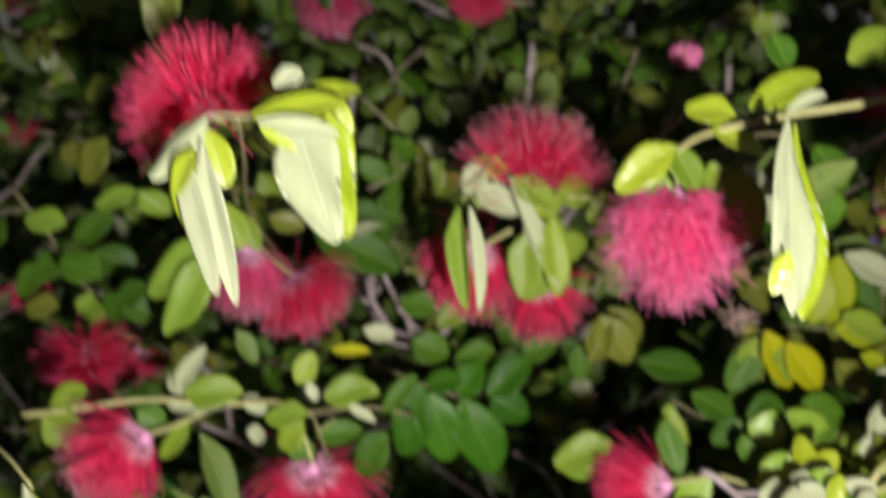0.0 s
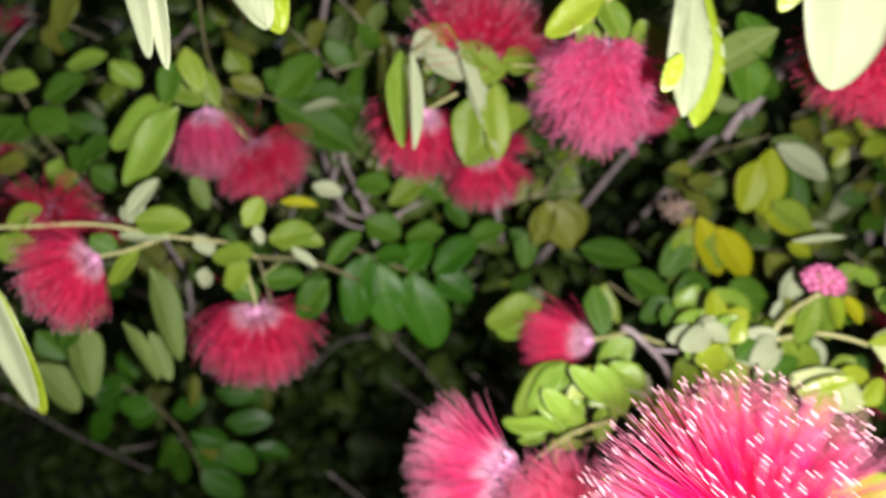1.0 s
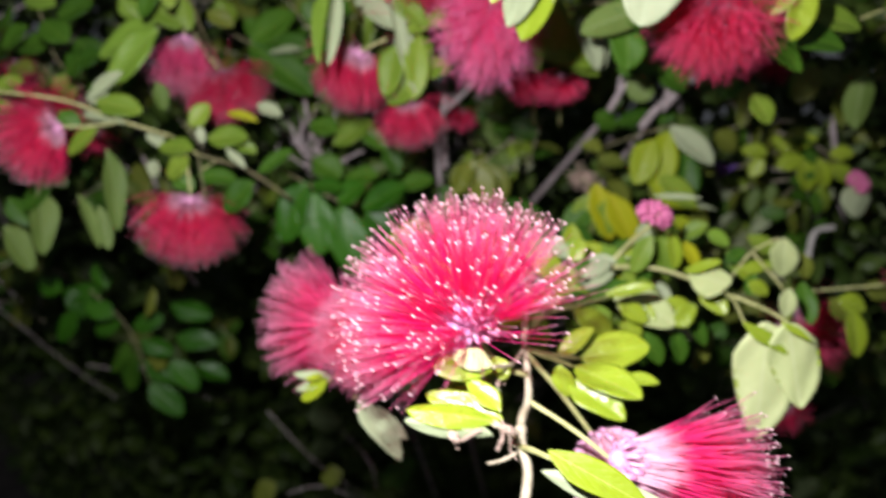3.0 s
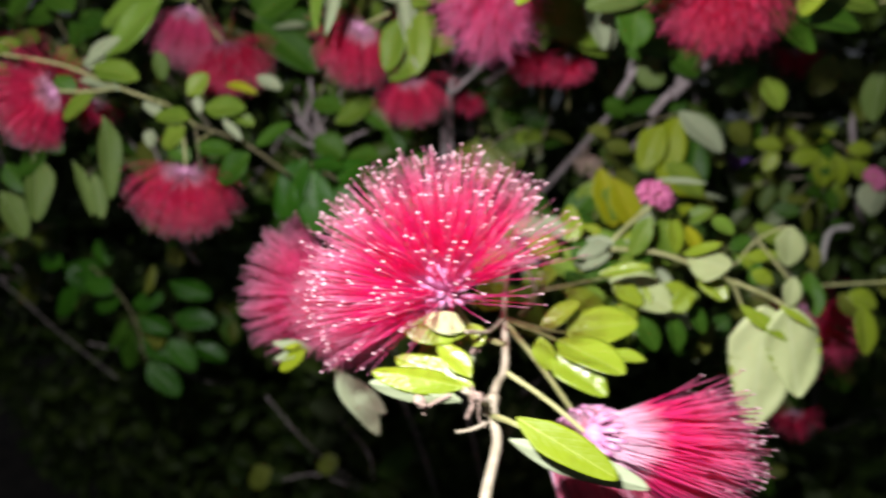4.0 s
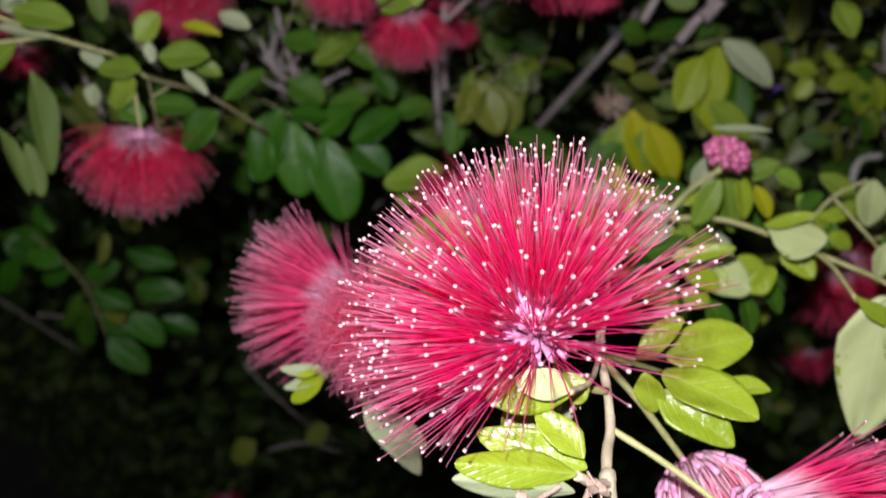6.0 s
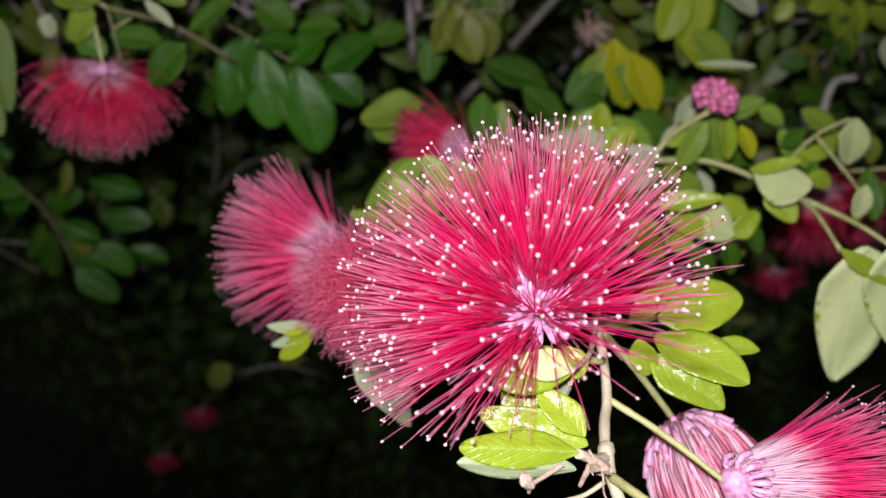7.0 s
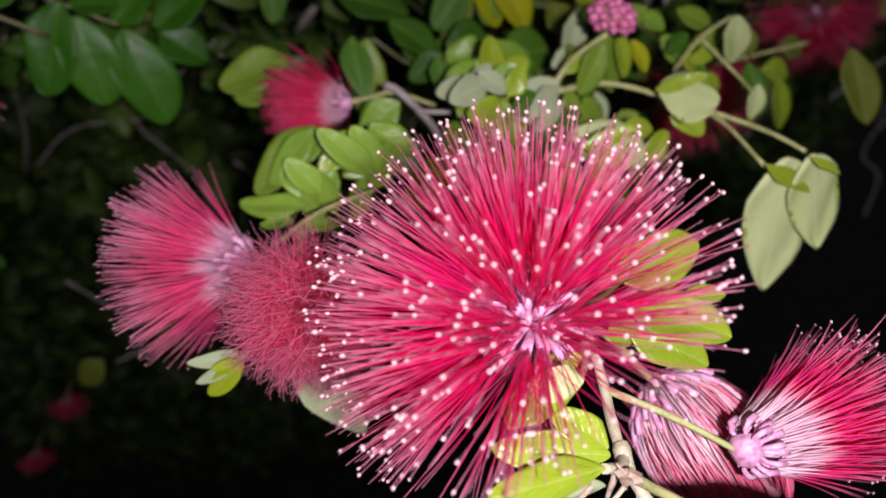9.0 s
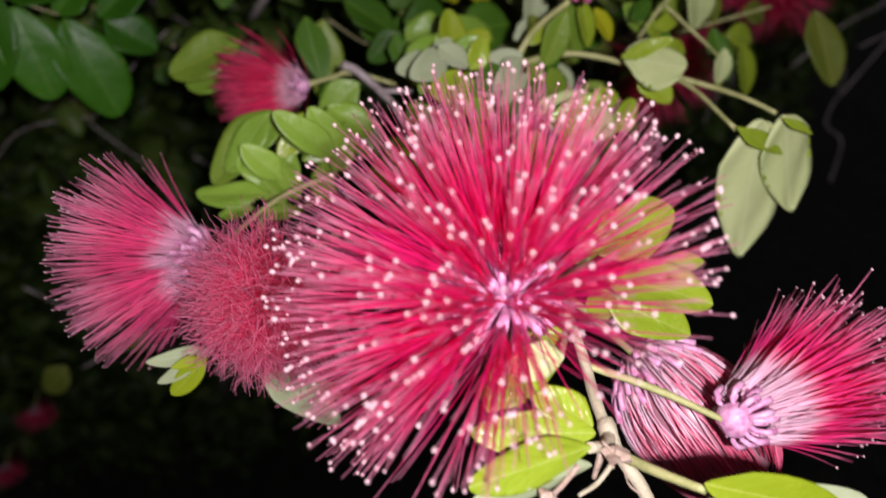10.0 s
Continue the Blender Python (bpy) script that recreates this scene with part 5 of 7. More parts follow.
twig = leafy_twig((-0.0405, 0.1549, 1.1138), "large pale leaflet with a lime edge near the lens")
tube("stem", [(-0.0851, 0.1999, 1.1137), (-0.0558, 0.1705, 1.1169), (-0.0425, 0.1570, 1.1145)], 0.0005, 0.00036, TWIG_GREEN, twig, knots=0.08)
leaf(twig, (-0.0439, 0.1570, 1.1148), (-0.0330, 0.1539, 1.0754), 0.0086, (-0.18, -0.94, 0.30), "pale", "oval")
leaf(twig, (-0.0450, 0.1597, 1.1128), (-0.0327, 0.1564, 1.0729), 0.0099, (-0.18, -0.94, 0.30), "lime", "oval")

twig = leafy_twig((0.1211, 0.2500, 1.1577), "twig with large lime leaflets on the upper side of the shrub")
tube("stem", [(0.1138, 0.2503, 1.1630), (0.1332, 0.2517, 1.1615), (0.1559, 0.2547, 1.1669), (0.1760, 0.2651, 1.1583)], 0.00058, 0.0005, TWIG_BROWN, twig, knots=0.08)
leaf(twig, (0.1149, 0.2472, 1.1565), (0.1312, 0.2453, 1.1383), 0.0126, (-0.14, -0.93, 0.33), "dim_lime", "oval")
leaf(twig, (0.1220, 0.2410, 1.1525), (0.1553, 0.2426, 1.1453), 0.0198, (0.04, -0.89, 0.45), "dim_lime", "oval")
leaf(twig, (0.1436, 0.2421, 1.1593), (0.1537, 0.2397, 1.1412), 0.0103, (0.41, -0.83, 0.39), "pale", "oval")
leaf(twig, (0.1513, 0.2523, 1.1556), (0.1676, 0.2534, 1.1537), 0.0132, (-0.14, 0.97, 0.20), "green", "oval")
leaf(twig, (0.1790, 0.2746, 1.1527), (0.1645, 0.2717, 1.1439), 0.0122, (0.02, -0.85, 0.52), "green", "round")
leaf(twig, (0.1824, 0.2840, 1.1466), (0.1963, 0.2841, 1.1404), 0.0131, (0.03, -0.87, 0.49), "green", "oval")
leaf(twig, (0.1715, 0.2925, 1.1423), (0.1824, 0.2920, 1.1342), 0.0120, (-0.13, 0.99, 0.11), "green", "round")
leaf(twig, (0.1954, 0.2056, 1.1578), (0.2156, 0.2053, 1.1460), 0.0103, (0.02, -0.85, 0.52), "green", "oval")
leaf(twig, (0.2024, 0.2008, 1.1564), (0.2263, 0.2027, 1.1551), 0.0128, (0.01, -0.81, 0.59), "green", "oval")
leaf(twig, (0.2112, 0.2082, 1.1644), (0.2329, 0.2097, 1.1622), 0.0106, (0.03, -0.87, 0.49), "dim_lime", "oval")
leaf(twig, (0.1976, 0.2177, 1.1678), (0.2080, 0.2173, 1.1601), 0.0110, (0.03, -0.87, 0.49), "dim_lime", "oval")

twig = leafy_twig((0.1854, 0.2796, 1.1203), "twig with oval lime leaflets and a pale one")
tube("stem", [(0.1593, 0.3054, 1.1064), (0.1746, 0.2981, 1.1151), (0.1872, 0.2851, 1.1217), (0.1940, 0.2861, 1.1239)], 0.00043, 0.00036, TWIG_BROWN, twig, knots=0.08)
leaf(twig, (0.1818, 0.2644, 1.1171), (0.1763, 0.2607, 1.0990), 0.0121, (-0.06, -0.90, 0.43), "lemon", "oval")
leaf(twig, (0.1873, 0.2676, 1.1210), (0.1853, 0.2632, 1.0970), 0.0139, (0.13, -0.88, 0.46), "lemon", "oval")
leaf(twig, (0.1830, 0.2590, 1.0978), (0.2032, 0.2599, 1.0927), 0.0120, (-0.01, -0.76, 0.65), "lemon", "oval")
leaf(twig, (0.1925, 0.2806, 1.1227), (0.2111, 0.2799, 1.1095), 0.0131, (0.04, 0.97, 0.22), "green", "oval")
leaf(twig, (0.1710, 0.3091, 1.1218), (0.1921, 0.3123, 1.1288), 0.0107, (-0.02, -0.71, 0.70), "green", "oval")
leaf(twig, (0.1924, 0.3114, 1.1238), (0.1935, 0.3131, 1.1328), 0.0102, (0.03, -0.87, 0.49), "green", "oval")
leaf(twig, (0.1624, 0.3191, 1.1248), (0.1735, 0.3195, 1.1212), 0.0115, (0.03, -0.87, 0.49), "green", "oval")
leaf(twig, (0.1907, 0.2645, 1.0906), (0.2121, 0.2667, 1.0920), 0.0034, (-0.10, -0.30, 0.95), "pale", "folded")
leaf(twig, (0.1927, 0.2590, 1.0869), (0.2023, 0.2591, 1.0831), 0.0062, (0.03, -0.87, 0.49), "lemon", "oval")
leaf(twig, (0.2011, 0.2653, 1.0898), (0.2088, 0.2650, 1.0841), 0.0090, (0.03, -0.87, 0.49), "olive", "oval")
leaf(twig, (0.2011, 0.2987, 1.1052), (0.2183, 0.3004, 1.1064), 0.0079, (0.03, -0.87, 0.49), "olive", "oval")

twig = leafy_twig((0.1664, 0.2728, 1.0920), "twig with yellowing leaflets and a dried husk")
tube("stem", [(0.1525, 0.2876, 1.0962), (0.1607, 0.2811, 1.0954), (0.1680, 0.2748, 1.0909)], 0.0005, 0.00036, TWIG_BROWN, twig, knots=0.08)
leaf(twig, (0.1685, 0.2676, 1.0904), (0.1773, 0.2663, 1.0788), 0.0074, (0.15, -0.91, 0.37), "dim_lime", "oval")
leaf(twig, (0.1610, 0.2752, 1.0910), (0.1561, 0.2705, 1.0669), 0.0122, (-0.15, -0.90, 0.41), "olive", "oval")
leaf(twig, (0.1627, 0.2853, 1.1063), (0.1749, 0.2862, 1.1056), 0.0072, (0.03, -0.87, 0.49), "olive", "oval")
leaf(twig, (0.1547, 0.2854, 1.1111), (0.1647, 0.2859, 1.1090), 0.0067, (0.03, -0.87, 0.49), "olive", "folded")
leaf(twig, (0.1523, 0.2770, 1.0653), (0.1649, 0.2776, 1.0623), 0.0120, (0.03, -0.87, 0.49), "green", "oval")
dried_flower((0.1563, 0.2770, 1.0985))

twig = leafy_twig((0.1527, 0.2684, 1.0569), "twig with mixed green and lime leaflets in the lower shrub")
tube("stem", [(0.1292, 0.2667, 1.0708), (0.1457, 0.2723, 1.0601), (0.1646, 0.2777, 1.0654), (0.1751, 0.2543, 1.0623), (0.1892, 0.2373, 1.0688)], 0.0005, 0.0004, TWIG_BROWN, twig, knots=0.08)
leaf(twig, (0.1268, 0.2618, 1.0721), (0.1260, 0.2557, 1.0473), 0.0121, (0.02, -0.86, 0.51), "dim_lime", "oval")
leaf(twig, (0.1203, 0.2797, 1.0816), (0.1444, 0.2785, 1.0769), 0.0132, (0.03, -0.76, 0.65), "green", "oval")
leaf(twig, (0.1638, 0.2759, 1.0667), (0.1753, 0.2714, 1.0486), 0.0153, (0.02, -0.84, 0.55), "green", "round")
leaf(twig, (0.1943, 0.2746, 1.0611), (0.1766, 0.2723, 1.0520), 0.0132, (0.03, -0.76, 0.65), "green", "oval")
leaf(twig, (0.1713, 0.2440, 1.0626), (0.1615, 0.2411, 1.0508), 0.0118, (0.03, -0.81, 0.58), "dim_lime", "oval")
leaf(twig, (0.1661, 0.2413, 1.0518), (0.1552, 0.2393, 1.0438), 0.0103, (0.03, -0.76, 0.65), "dim_lime", "oval")
leaf(twig, (0.1901, 0.2373, 1.0687), (0.1800, 0.2345, 1.0573), 0.0100, (0.02, -0.84, 0.55), "dim_lime", "oval")
leaf(twig, (0.1874, 0.2724, 1.1145), (0.1880, 0.2663, 1.0901), 0.0117, (0.02, -0.84, 0.55), "olive", "oval")
leaf(twig, (0.1978, 0.2722, 1.1138), (0.1978, 0.2667, 1.0914), 0.0125, (0.02, -0.84, 0.55), "green", "oval")
leaf(twig, (0.1612, 0.2706, 1.0866), (0.1499, 0.2673, 1.0734), 0.0119, (0.03, -0.81, 0.58), "green", "oval")
leaf(twig, (0.1413, 0.2721, 1.0719), (0.1509, 0.2692, 1.0601), 0.0117, (0.02, -0.84, 0.55), "green", "oval")
leaf(twig, (0.1895, 0.2691, 1.0807), (0.2009, 0.2660, 1.0679), 0.0123, (0.02, -0.84, 0.55), "olive", "oval")
leaf(twig, (0.1066, 0.2840, 1.0990), (0.1182, 0.2797, 1.0817), 0.0148, (0.02, -0.86, 0.51), "olive", "oval")
leaf(twig, (0.1023, 0.2800, 1.0828), (0.1098, 0.2840, 1.0988), 0.0106, (0.02, -0.84, 0.55), "olive", "folded")
leaf(twig, (0.1565, 0.2464, 1.0667), (0.1725, 0.2437, 1.0564), 0.0105, (0.00, -0.81, 0.59), "dim_lime", "oval")
leaf(twig, (0.1624, 0.2437, 1.0565), (0.1492, 0.2449, 1.0610), 0.0097, (0.00, -0.75, 0.66), "dim_lime", "oval")
leaf(twig, (0.1323, 0.2548, 1.0789), (0.1475, 0.2524, 1.0698), 0.0111, (0.00, -0.75, 0.66), "green", "oval")
leaf(twig, (0.1781, 0.2488, 1.0565), (0.1915, 0.2503, 1.0622), 0.0103, (0.00, -0.83, 0.56), "dim_lime", "oval")
leaf(twig, (0.1599, 0.2427, 1.0526), (0.1719, 0.2411, 1.0466), 0.0089, (0.00, -0.83, 0.56), "dim_lime", "oval")

twig = leafy_twig((0.0340, 0.3027, 1.0963), "bare grey twig tangle in the middle of the shrub")
tube("stem", [(0.0215, 0.3167, 1.1239), (0.0270, 0.3096, 1.1098), (0.0340, 0.3027, 1.0963)], 0.0009, 0.0008, WOOD_GREY, twig, knots=0.08)
tube("stem", [(0.0429, 0.3074, 1.1184), (0.0387, 0.3067, 1.1048), (0.0341, 0.3026, 1.0958)], 0.0006, 0.0005, WOOD_GREY, twig, knots=0.08)
tube("stem", [(0.0301, 0.3052, 1.1010), (0.0417, 0.3022, 1.0896), (0.0574, 0.2997, 1.0966)], 0.0008, 0.0005, WOOD_GREY, twig, knots=0.08)
tube("stem", [(0.0193, 0.3080, 1.1048), (0.0274, 0.3035, 1.0927), (0.0378, 0.3017, 1.0890)], 0.0007, 0.0005, WOOD_GREY, twig, knots=0.08)
tube("stem", [(0.0341, 0.3026, 1.0958), (0.0382, 0.3049, 1.0784), (0.0448, 0.3093, 1.0710)], 0.001, 0.0008, WOOD_GREY, twig, knots=0.08)
tube("stem", [(0.0175, 0.3054, 1.0913), (0.0339, 0.3027, 1.0853), (0.0499, 0.3011, 1.0908)], 0.0005, 0.0004, WOOD_GREY, twig, knots=0.08)

twig = leafy_twig((0.0361, 0.3704, 0.9038), "bare grey twigs low in the shrub")
tube("stem", [(0.0015, 0.3724, 0.9320), (0.0209, 0.3711, 0.9149), (0.0398, 0.3703, 0.9010), (0.0653, 0.3702, 0.8880)], 0.0004, 0.0003, WOOD_GREY, twig, knots=0.25)
tube("stem", [(0.0166, 0.3747, 0.8800), (0.0371, 0.3729, 0.8885), (0.0657, 0.3698, 0.8855)], 0.0005, 0.0004, WOOD_GREY, twig, knots=0.08)
tube("stem", [(0.0442, 0.3845, 0.9211), (0.0648, 0.3784, 0.9058), (0.0713, 0.3715, 0.8922)], 0.0004, 0.0003, WOOD_GREY, twig, knots=0.08)
leaf(twig, (0.0517, 0.3619, 0.9053), (0.0396, 0.3597, 0.8987), 0.0117, (0.03, -0.87, 0.49), "olive", "oval")
leaf(twig, (0.0753, 0.3631, 0.9005), (0.0925, 0.3674, 0.9159), 0.0143, (0.03, -0.87, 0.49), "green", "oval")
leaf(twig, (0.0140, 0.3568, 0.8951), (0.0027, 0.3537, 0.8838), 0.0130, (0.03, -0.87, 0.49), "olive", "oval")

twig = leafy_twig((0.2759, 0.3784, 1.1153), "twig with small olive leaflets in the shade")
tube("stem", [(0.2679, 0.3871, 1.1107), (0.2836, 0.3844, 1.1161), (0.3029, 0.3807, 1.1146)], 0.00043, 0.00036, WOOD_GREY, twig, knots=0.08)
leaf(twig, (0.2676, 0.3776, 1.1147), (0.2518, 0.3749, 1.1074), 0.0125, (0.02, -0.85, 0.52), "olive", "oval")
leaf(twig, (0.2666, 0.3763, 1.1080), (0.2853, 0.3795, 1.1166), 0.0119, (0.02, -0.85, 0.52), "olive", "oval")
leaf(twig, (0.2691, 0.3788, 1.1208), (0.2874, 0.3820, 1.1293), 0.0107, (0.02, -0.85, 0.52), "olive", "oval")
leaf(twig, (0.2817, 0.3792, 1.1167), (0.2848, 0.3760, 1.0970), 0.0107, (0.02, -0.85, 0.52), "olive", "oval")
leaf(twig, (0.2887, 0.3794, 1.1141), (0.2940, 0.3772, 1.0995), 0.0125, (0.02, -0.85, 0.52), "olive", "oval")
leaf(twig, (0.2979, 0.3792, 1.1089), (0.3060, 0.3816, 1.1180), 0.0137, (0.02, -0.85, 0.52), "olive", "oval")
leaf(twig, (0.2795, 0.3781, 1.1113), (0.2667, 0.3779, 1.1169), 0.0107, (0.02, -0.85, 0.52), "olive", "oval")
leaf(twig, (0.2960, 0.3811, 1.1205), (0.2918, 0.3821, 1.1279), 0.0107, (0.02, -0.85, 0.52), "olive", "oval")
leaf(twig, (0.2618, 0.3236, 1.1577), (0.2537, 0.3199, 1.1411), 0.0122, (-0.15, -0.90, 0.41), "olive", "oval")
leaf(twig, (0.2677, 0.3344, 1.1579), (0.2788, 0.3347, 1.1543), 0.0120, (0.03, -0.87, 0.49), "olive", "oval")
leaf(twig, (0.2322, 0.3191, 1.1472), (0.2291, 0.3151, 1.1264), 0.0092, (0.03, -0.87, 0.49), "olive", "oval")
leaf(twig, (0.2708, 0.2935, 1.1560), (0.2683, 0.2887, 1.1301), 0.0121, (0.09, 0.99, -0.05), "olive", "long")
leaf(twig, (0.2294, 0.3295, 1.1500), (0.2204, 0.3271, 1.1408), 0.0131, (0.03, -0.87, 0.49), "green", "oval")
leaf(twig, (0.2231, 0.3343, 1.1229), (0.2349, 0.3343, 1.1165), 0.0134, (0.03, -0.87, 0.49), "olive", "oval")
leaf(twig, (0.2898, 0.3170, 1.1071), (0.2847, 0.3137, 1.0912), 0.0153, (-0.13, 0.99, 0.11), "dim_lime", "oval")

twig = leafy_twig((0.0950, 0.1915, 1.0522), "green leaflet pair beside a cupped crimson flower")
tube("stem", [(0.1157, 0.1894, 1.0505), (0.1067, 0.1852, 1.0485), (0.1004, 0.1851, 1.0508), (0.0948, 0.1887, 1.0535)], 0.00043, 0.00029, TWIG_GREEN, twig, knots=0.08)
leaf(twig, (0.0984, 0.2363, 1.0661), (0.0839, 0.2399, 1.0638), 0.0119, (-0.25, -0.71, 0.65), "fresh", "oval")
leaf(twig, (0.0963, 0.1958, 1.0602), (0.1048, 0.1971, 1.0672), 0.0078, (-0.23, -0.65, 0.72), "fresh", "oval")
leaf(twig, (0.1032, 0.1953, 1.0673), (0.1153, 0.1859, 1.0585), 0.0085, (-0.19, -0.52, 0.83), "fresh", "oval")
leaf(twig, (0.0941, 0.1916, 1.0621), (0.0995, 0.1852, 1.0545), 0.0071, (-0.38, -0.52, 0.76), "fresh", "oval")
leaf(twig, (0.0984, 0.1827, 1.0537), (0.0838, 0.1877, 1.0537), 0.0060, (-0.17, -0.46, 0.87), "fresh", "oval")
leaf(twig, (0.0952, 0.1840, 1.0500), (0.0871, 0.1860, 1.0487), 0.0038, (-0.22, -0.62, 0.75), "fresh", "long")
leaf(twig, (0.1058, 0.1900, 1.0600), (0.1025, 0.1858, 1.0510), 0.0052, (-0.22, -0.62, 0.75), "fresh", "oval")
leaf(twig, (0.1149, 0.1944, 1.0685), (0.1240, 0.1883, 1.0636), 0.0086, (-0.21, -0.59, 0.78), "fresh", "oval")
leaf(twig, (0.1176, 0.1958, 1.0622), (0.1268, 0.1892, 1.0565), 0.0067, (-0.22, -0.62, 0.75), "fresh", "oval")
leaf(twig, (0.0954, 0.1843, 1.0517), (0.0831, 0.1893, 1.0534), 0.0059, (-0.22, -0.62, 0.75), "fresh", "flat")
leaf(twig, (0.1020, 0.1816, 1.0508), (0.0941, 0.1899, 1.0606), 0.0064, (-0.22, -0.62, 0.75), "fresh", "cupped")
leaf(twig, (0.1046, 0.1814, 1.0520), (0.1015, 0.1877, 1.0608), 0.0056, (-0.22, -0.62, 0.75), "fresh", "cupped")
leaf(twig, (0.1069, 0.1853, 1.0598), (0.1171, 0.1867, 1.0679), 0.0072, (-0.22, -0.62, 0.75), "fresh", "cupped")
leaf(twig, (0.1093, 0.1793, 1.0510), (0.1111, 0.1840, 1.0599), 0.0056, (-0.22, -0.62, 0.75), "fresh", "cupped")
leaf(twig, (0.1055, 0.1798, 1.0498), (0.0950, 0.1830, 1.0493), 0.0038, (-0.22, -0.62, 0.75), "fresh", "oval")
leaf(twig, (0.1014, 0.1926, 1.0691), (0.0903, 0.1893, 1.0574), 0.0074, (-0.22, -0.62, 0.75), "fresh", "flat")
leaf(twig, (0.1132, 0.1820, 1.0578), (0.1178, 0.1845, 1.0646), 0.0059, (-0.22, -0.62, 0.75), "fresh", "flat")
leaf(twig, (0.1366, 0.2076, 1.0726), (0.1481, 0.2077, 1.0793), 0.0085, (-0.21, -0.59, 0.78), "fresh", "oval")
leaf(twig, (0.1432, 0.2060, 1.0737), (0.1532, 0.2049, 1.0775), 0.0079, (-0.19, -0.52, 0.83), "fresh", "oval")
leaf(twig, (0.1498, 0.2083, 1.0811), (0.1446, 0.2056, 1.0737), 0.0057, (-0.22, -0.62, 0.75), "fresh", "oval")
leaf(twig, (0.1587, 0.2069, 1.0737), (0.1494, 0.2062, 1.0673), 0.0072, (-0.22, -0.62, 0.75), "green", "oval")
leaf(twig, (0.1177, 0.2364, 1.0793), (0.1196, 0.2271, 1.0648), 0.0085, (-0.22, -0.62, 0.75), "green", "oval")
leaf(twig, (0.1220, 0.2314, 1.0633), (0.1263, 0.2243, 1.0539), 0.0093, (-0.22, -0.62, 0.75), "green", "oval")
leaf(twig, (0.1414, 0.2314, 1.0744), (0.1428, 0.2253, 1.0650), 0.0062, (-0.22, -0.62, 0.75), "green", "oval")
leaf(twig, (0.1833, 0.2101, 1.0831), (0.1785, 0.2070, 1.0752), 0.0059, (-0.22, -0.62, 0.75), "olive", "long")
leaf(twig, (0.2199, 0.2292, 1.0751), (0.2337, 0.2282, 1.0812), 0.0075, (-0.22, -0.62, 0.75), "dim_lime", "long")
leaf(twig, (0.2307, 0.2133, 1.0749), (0.2333, 0.2048, 1.0623), 0.0072, (-0.22, -0.62, 0.75), "green", "oval")
leaf(twig, (0.2745, 0.2227, 1.0752), (0.2779, 0.2096, 1.0553), 0.0124, (-0.22, -0.62, 0.75), "olive", "oval")
leaf(twig, (0.1787, 0.2150, 1.0684), (0.1848, 0.2082, 1.0605), 0.0093, (-0.25, -0.71, 0.65), "pale", "round")
leaf(twig, (0.1823, 0.2031, 1.0607), (0.1944, 0.1960, 1.0557), 0.0106, (-0.25, -0.71, 0.65), "pale", "round")


twig = leafy_twig((0.1164, 0.2500, 1.1530), "large lime leaf and a pale one above grey branches")
tube("stem", [(0.1096, 0.2500, 1.1625), (0.1163, 0.2500, 1.1540), (0.1231, 0.2500, 1.1518)], 0.0006, 0.0005, TWIG_BROWN, twig, knots=0.08)
leaf(twig, (0.1207, 0.2460, 1.1534), (0.1563, 0.2510, 1.1420), 0.0194, (-0.05, -0.75, 0.62), "dim_lime", "oval")
leaf(twig, (0.1466, 0.2470, 1.1580), (0.1564, 0.2495, 1.1415), 0.0101, (0.02, -0.85, 0.52), "pale", "oval")
leaf(twig, (0.1317, 0.2560, 1.1384), (0.1131, 0.2560, 1.1492), 0.0105, (0.02, -0.85, 0.52), "green", "oval")
leaf(twig, (0.1547, 0.2620, 1.1505), (0.1696, 0.2620, 1.1575), 0.0127, (0.10, -0.60, 0.75), "pale", "oval")
leaf(twig, (0.1814, 0.2700, 1.1454), (0.1665, 0.2700, 1.1478), 0.0112, (0.02, -0.85, 0.52), "green", "oval")

twig = leafy_twig((0.2427, 0.2450, 1.1663), "twig with broad fresh green leaves beside a red flower")
tube("stem", [(0.2527, 0.2450, 1.1733), (0.2424, 0.2450, 1.1678), (0.2351, 0.2450, 1.1653)], 0.0006, 0.0004, TWIG_GREEN, twig, knots=0.08)
leaf(twig, (0.2392, 0.2400, 1.1663), (0.2091, 0.2380, 1.1596), 0.0115, (0.00, -0.70, 0.70), "fresh", "long")
leaf(twig, (0.2398, 0.2430, 1.1627), (0.2134, 0.2420, 1.1567), 0.0092, (0.00, -0.80, 0.50), "fresh", "oval")
leaf(twig, (0.2296, 0.2500, 1.1516), (0.2081, 0.2500, 1.1597), 0.0095, (0.02, -0.85, 0.52), "green", "oval")
leaf(twig, (0.2870, 0.3400, 1.1609), (0.2843, 0.3400, 1.1329), 0.0186, (0.02, -0.85, 0.52), "olive", "oval")
leaf(twig, (0.2643, 0.3600, 1.1440), (0.2731, 0.3600, 1.1637), 0.0134, (0.02, -0.85, 0.52), "dim_lime", "oval")
leaf(twig, (0.2736, 0.3600, 1.1550), (0.2893, 0.3600, 1.1577), 0.0117, (0.02, -0.85, 0.52), "olive", "oval")
leaf(twig, (0.2731, 0.3650, 1.1594), (0.2844, 0.3650, 1.1455), 0.0107, (0.02, -0.85, 0.52), "olive", "oval")
leaf(twig, (0.2412, 0.3600, 1.1324), (0.2349, 0.3600, 1.1498), 0.0113, (0.02, -0.85, 0.52), "olive", "oval")

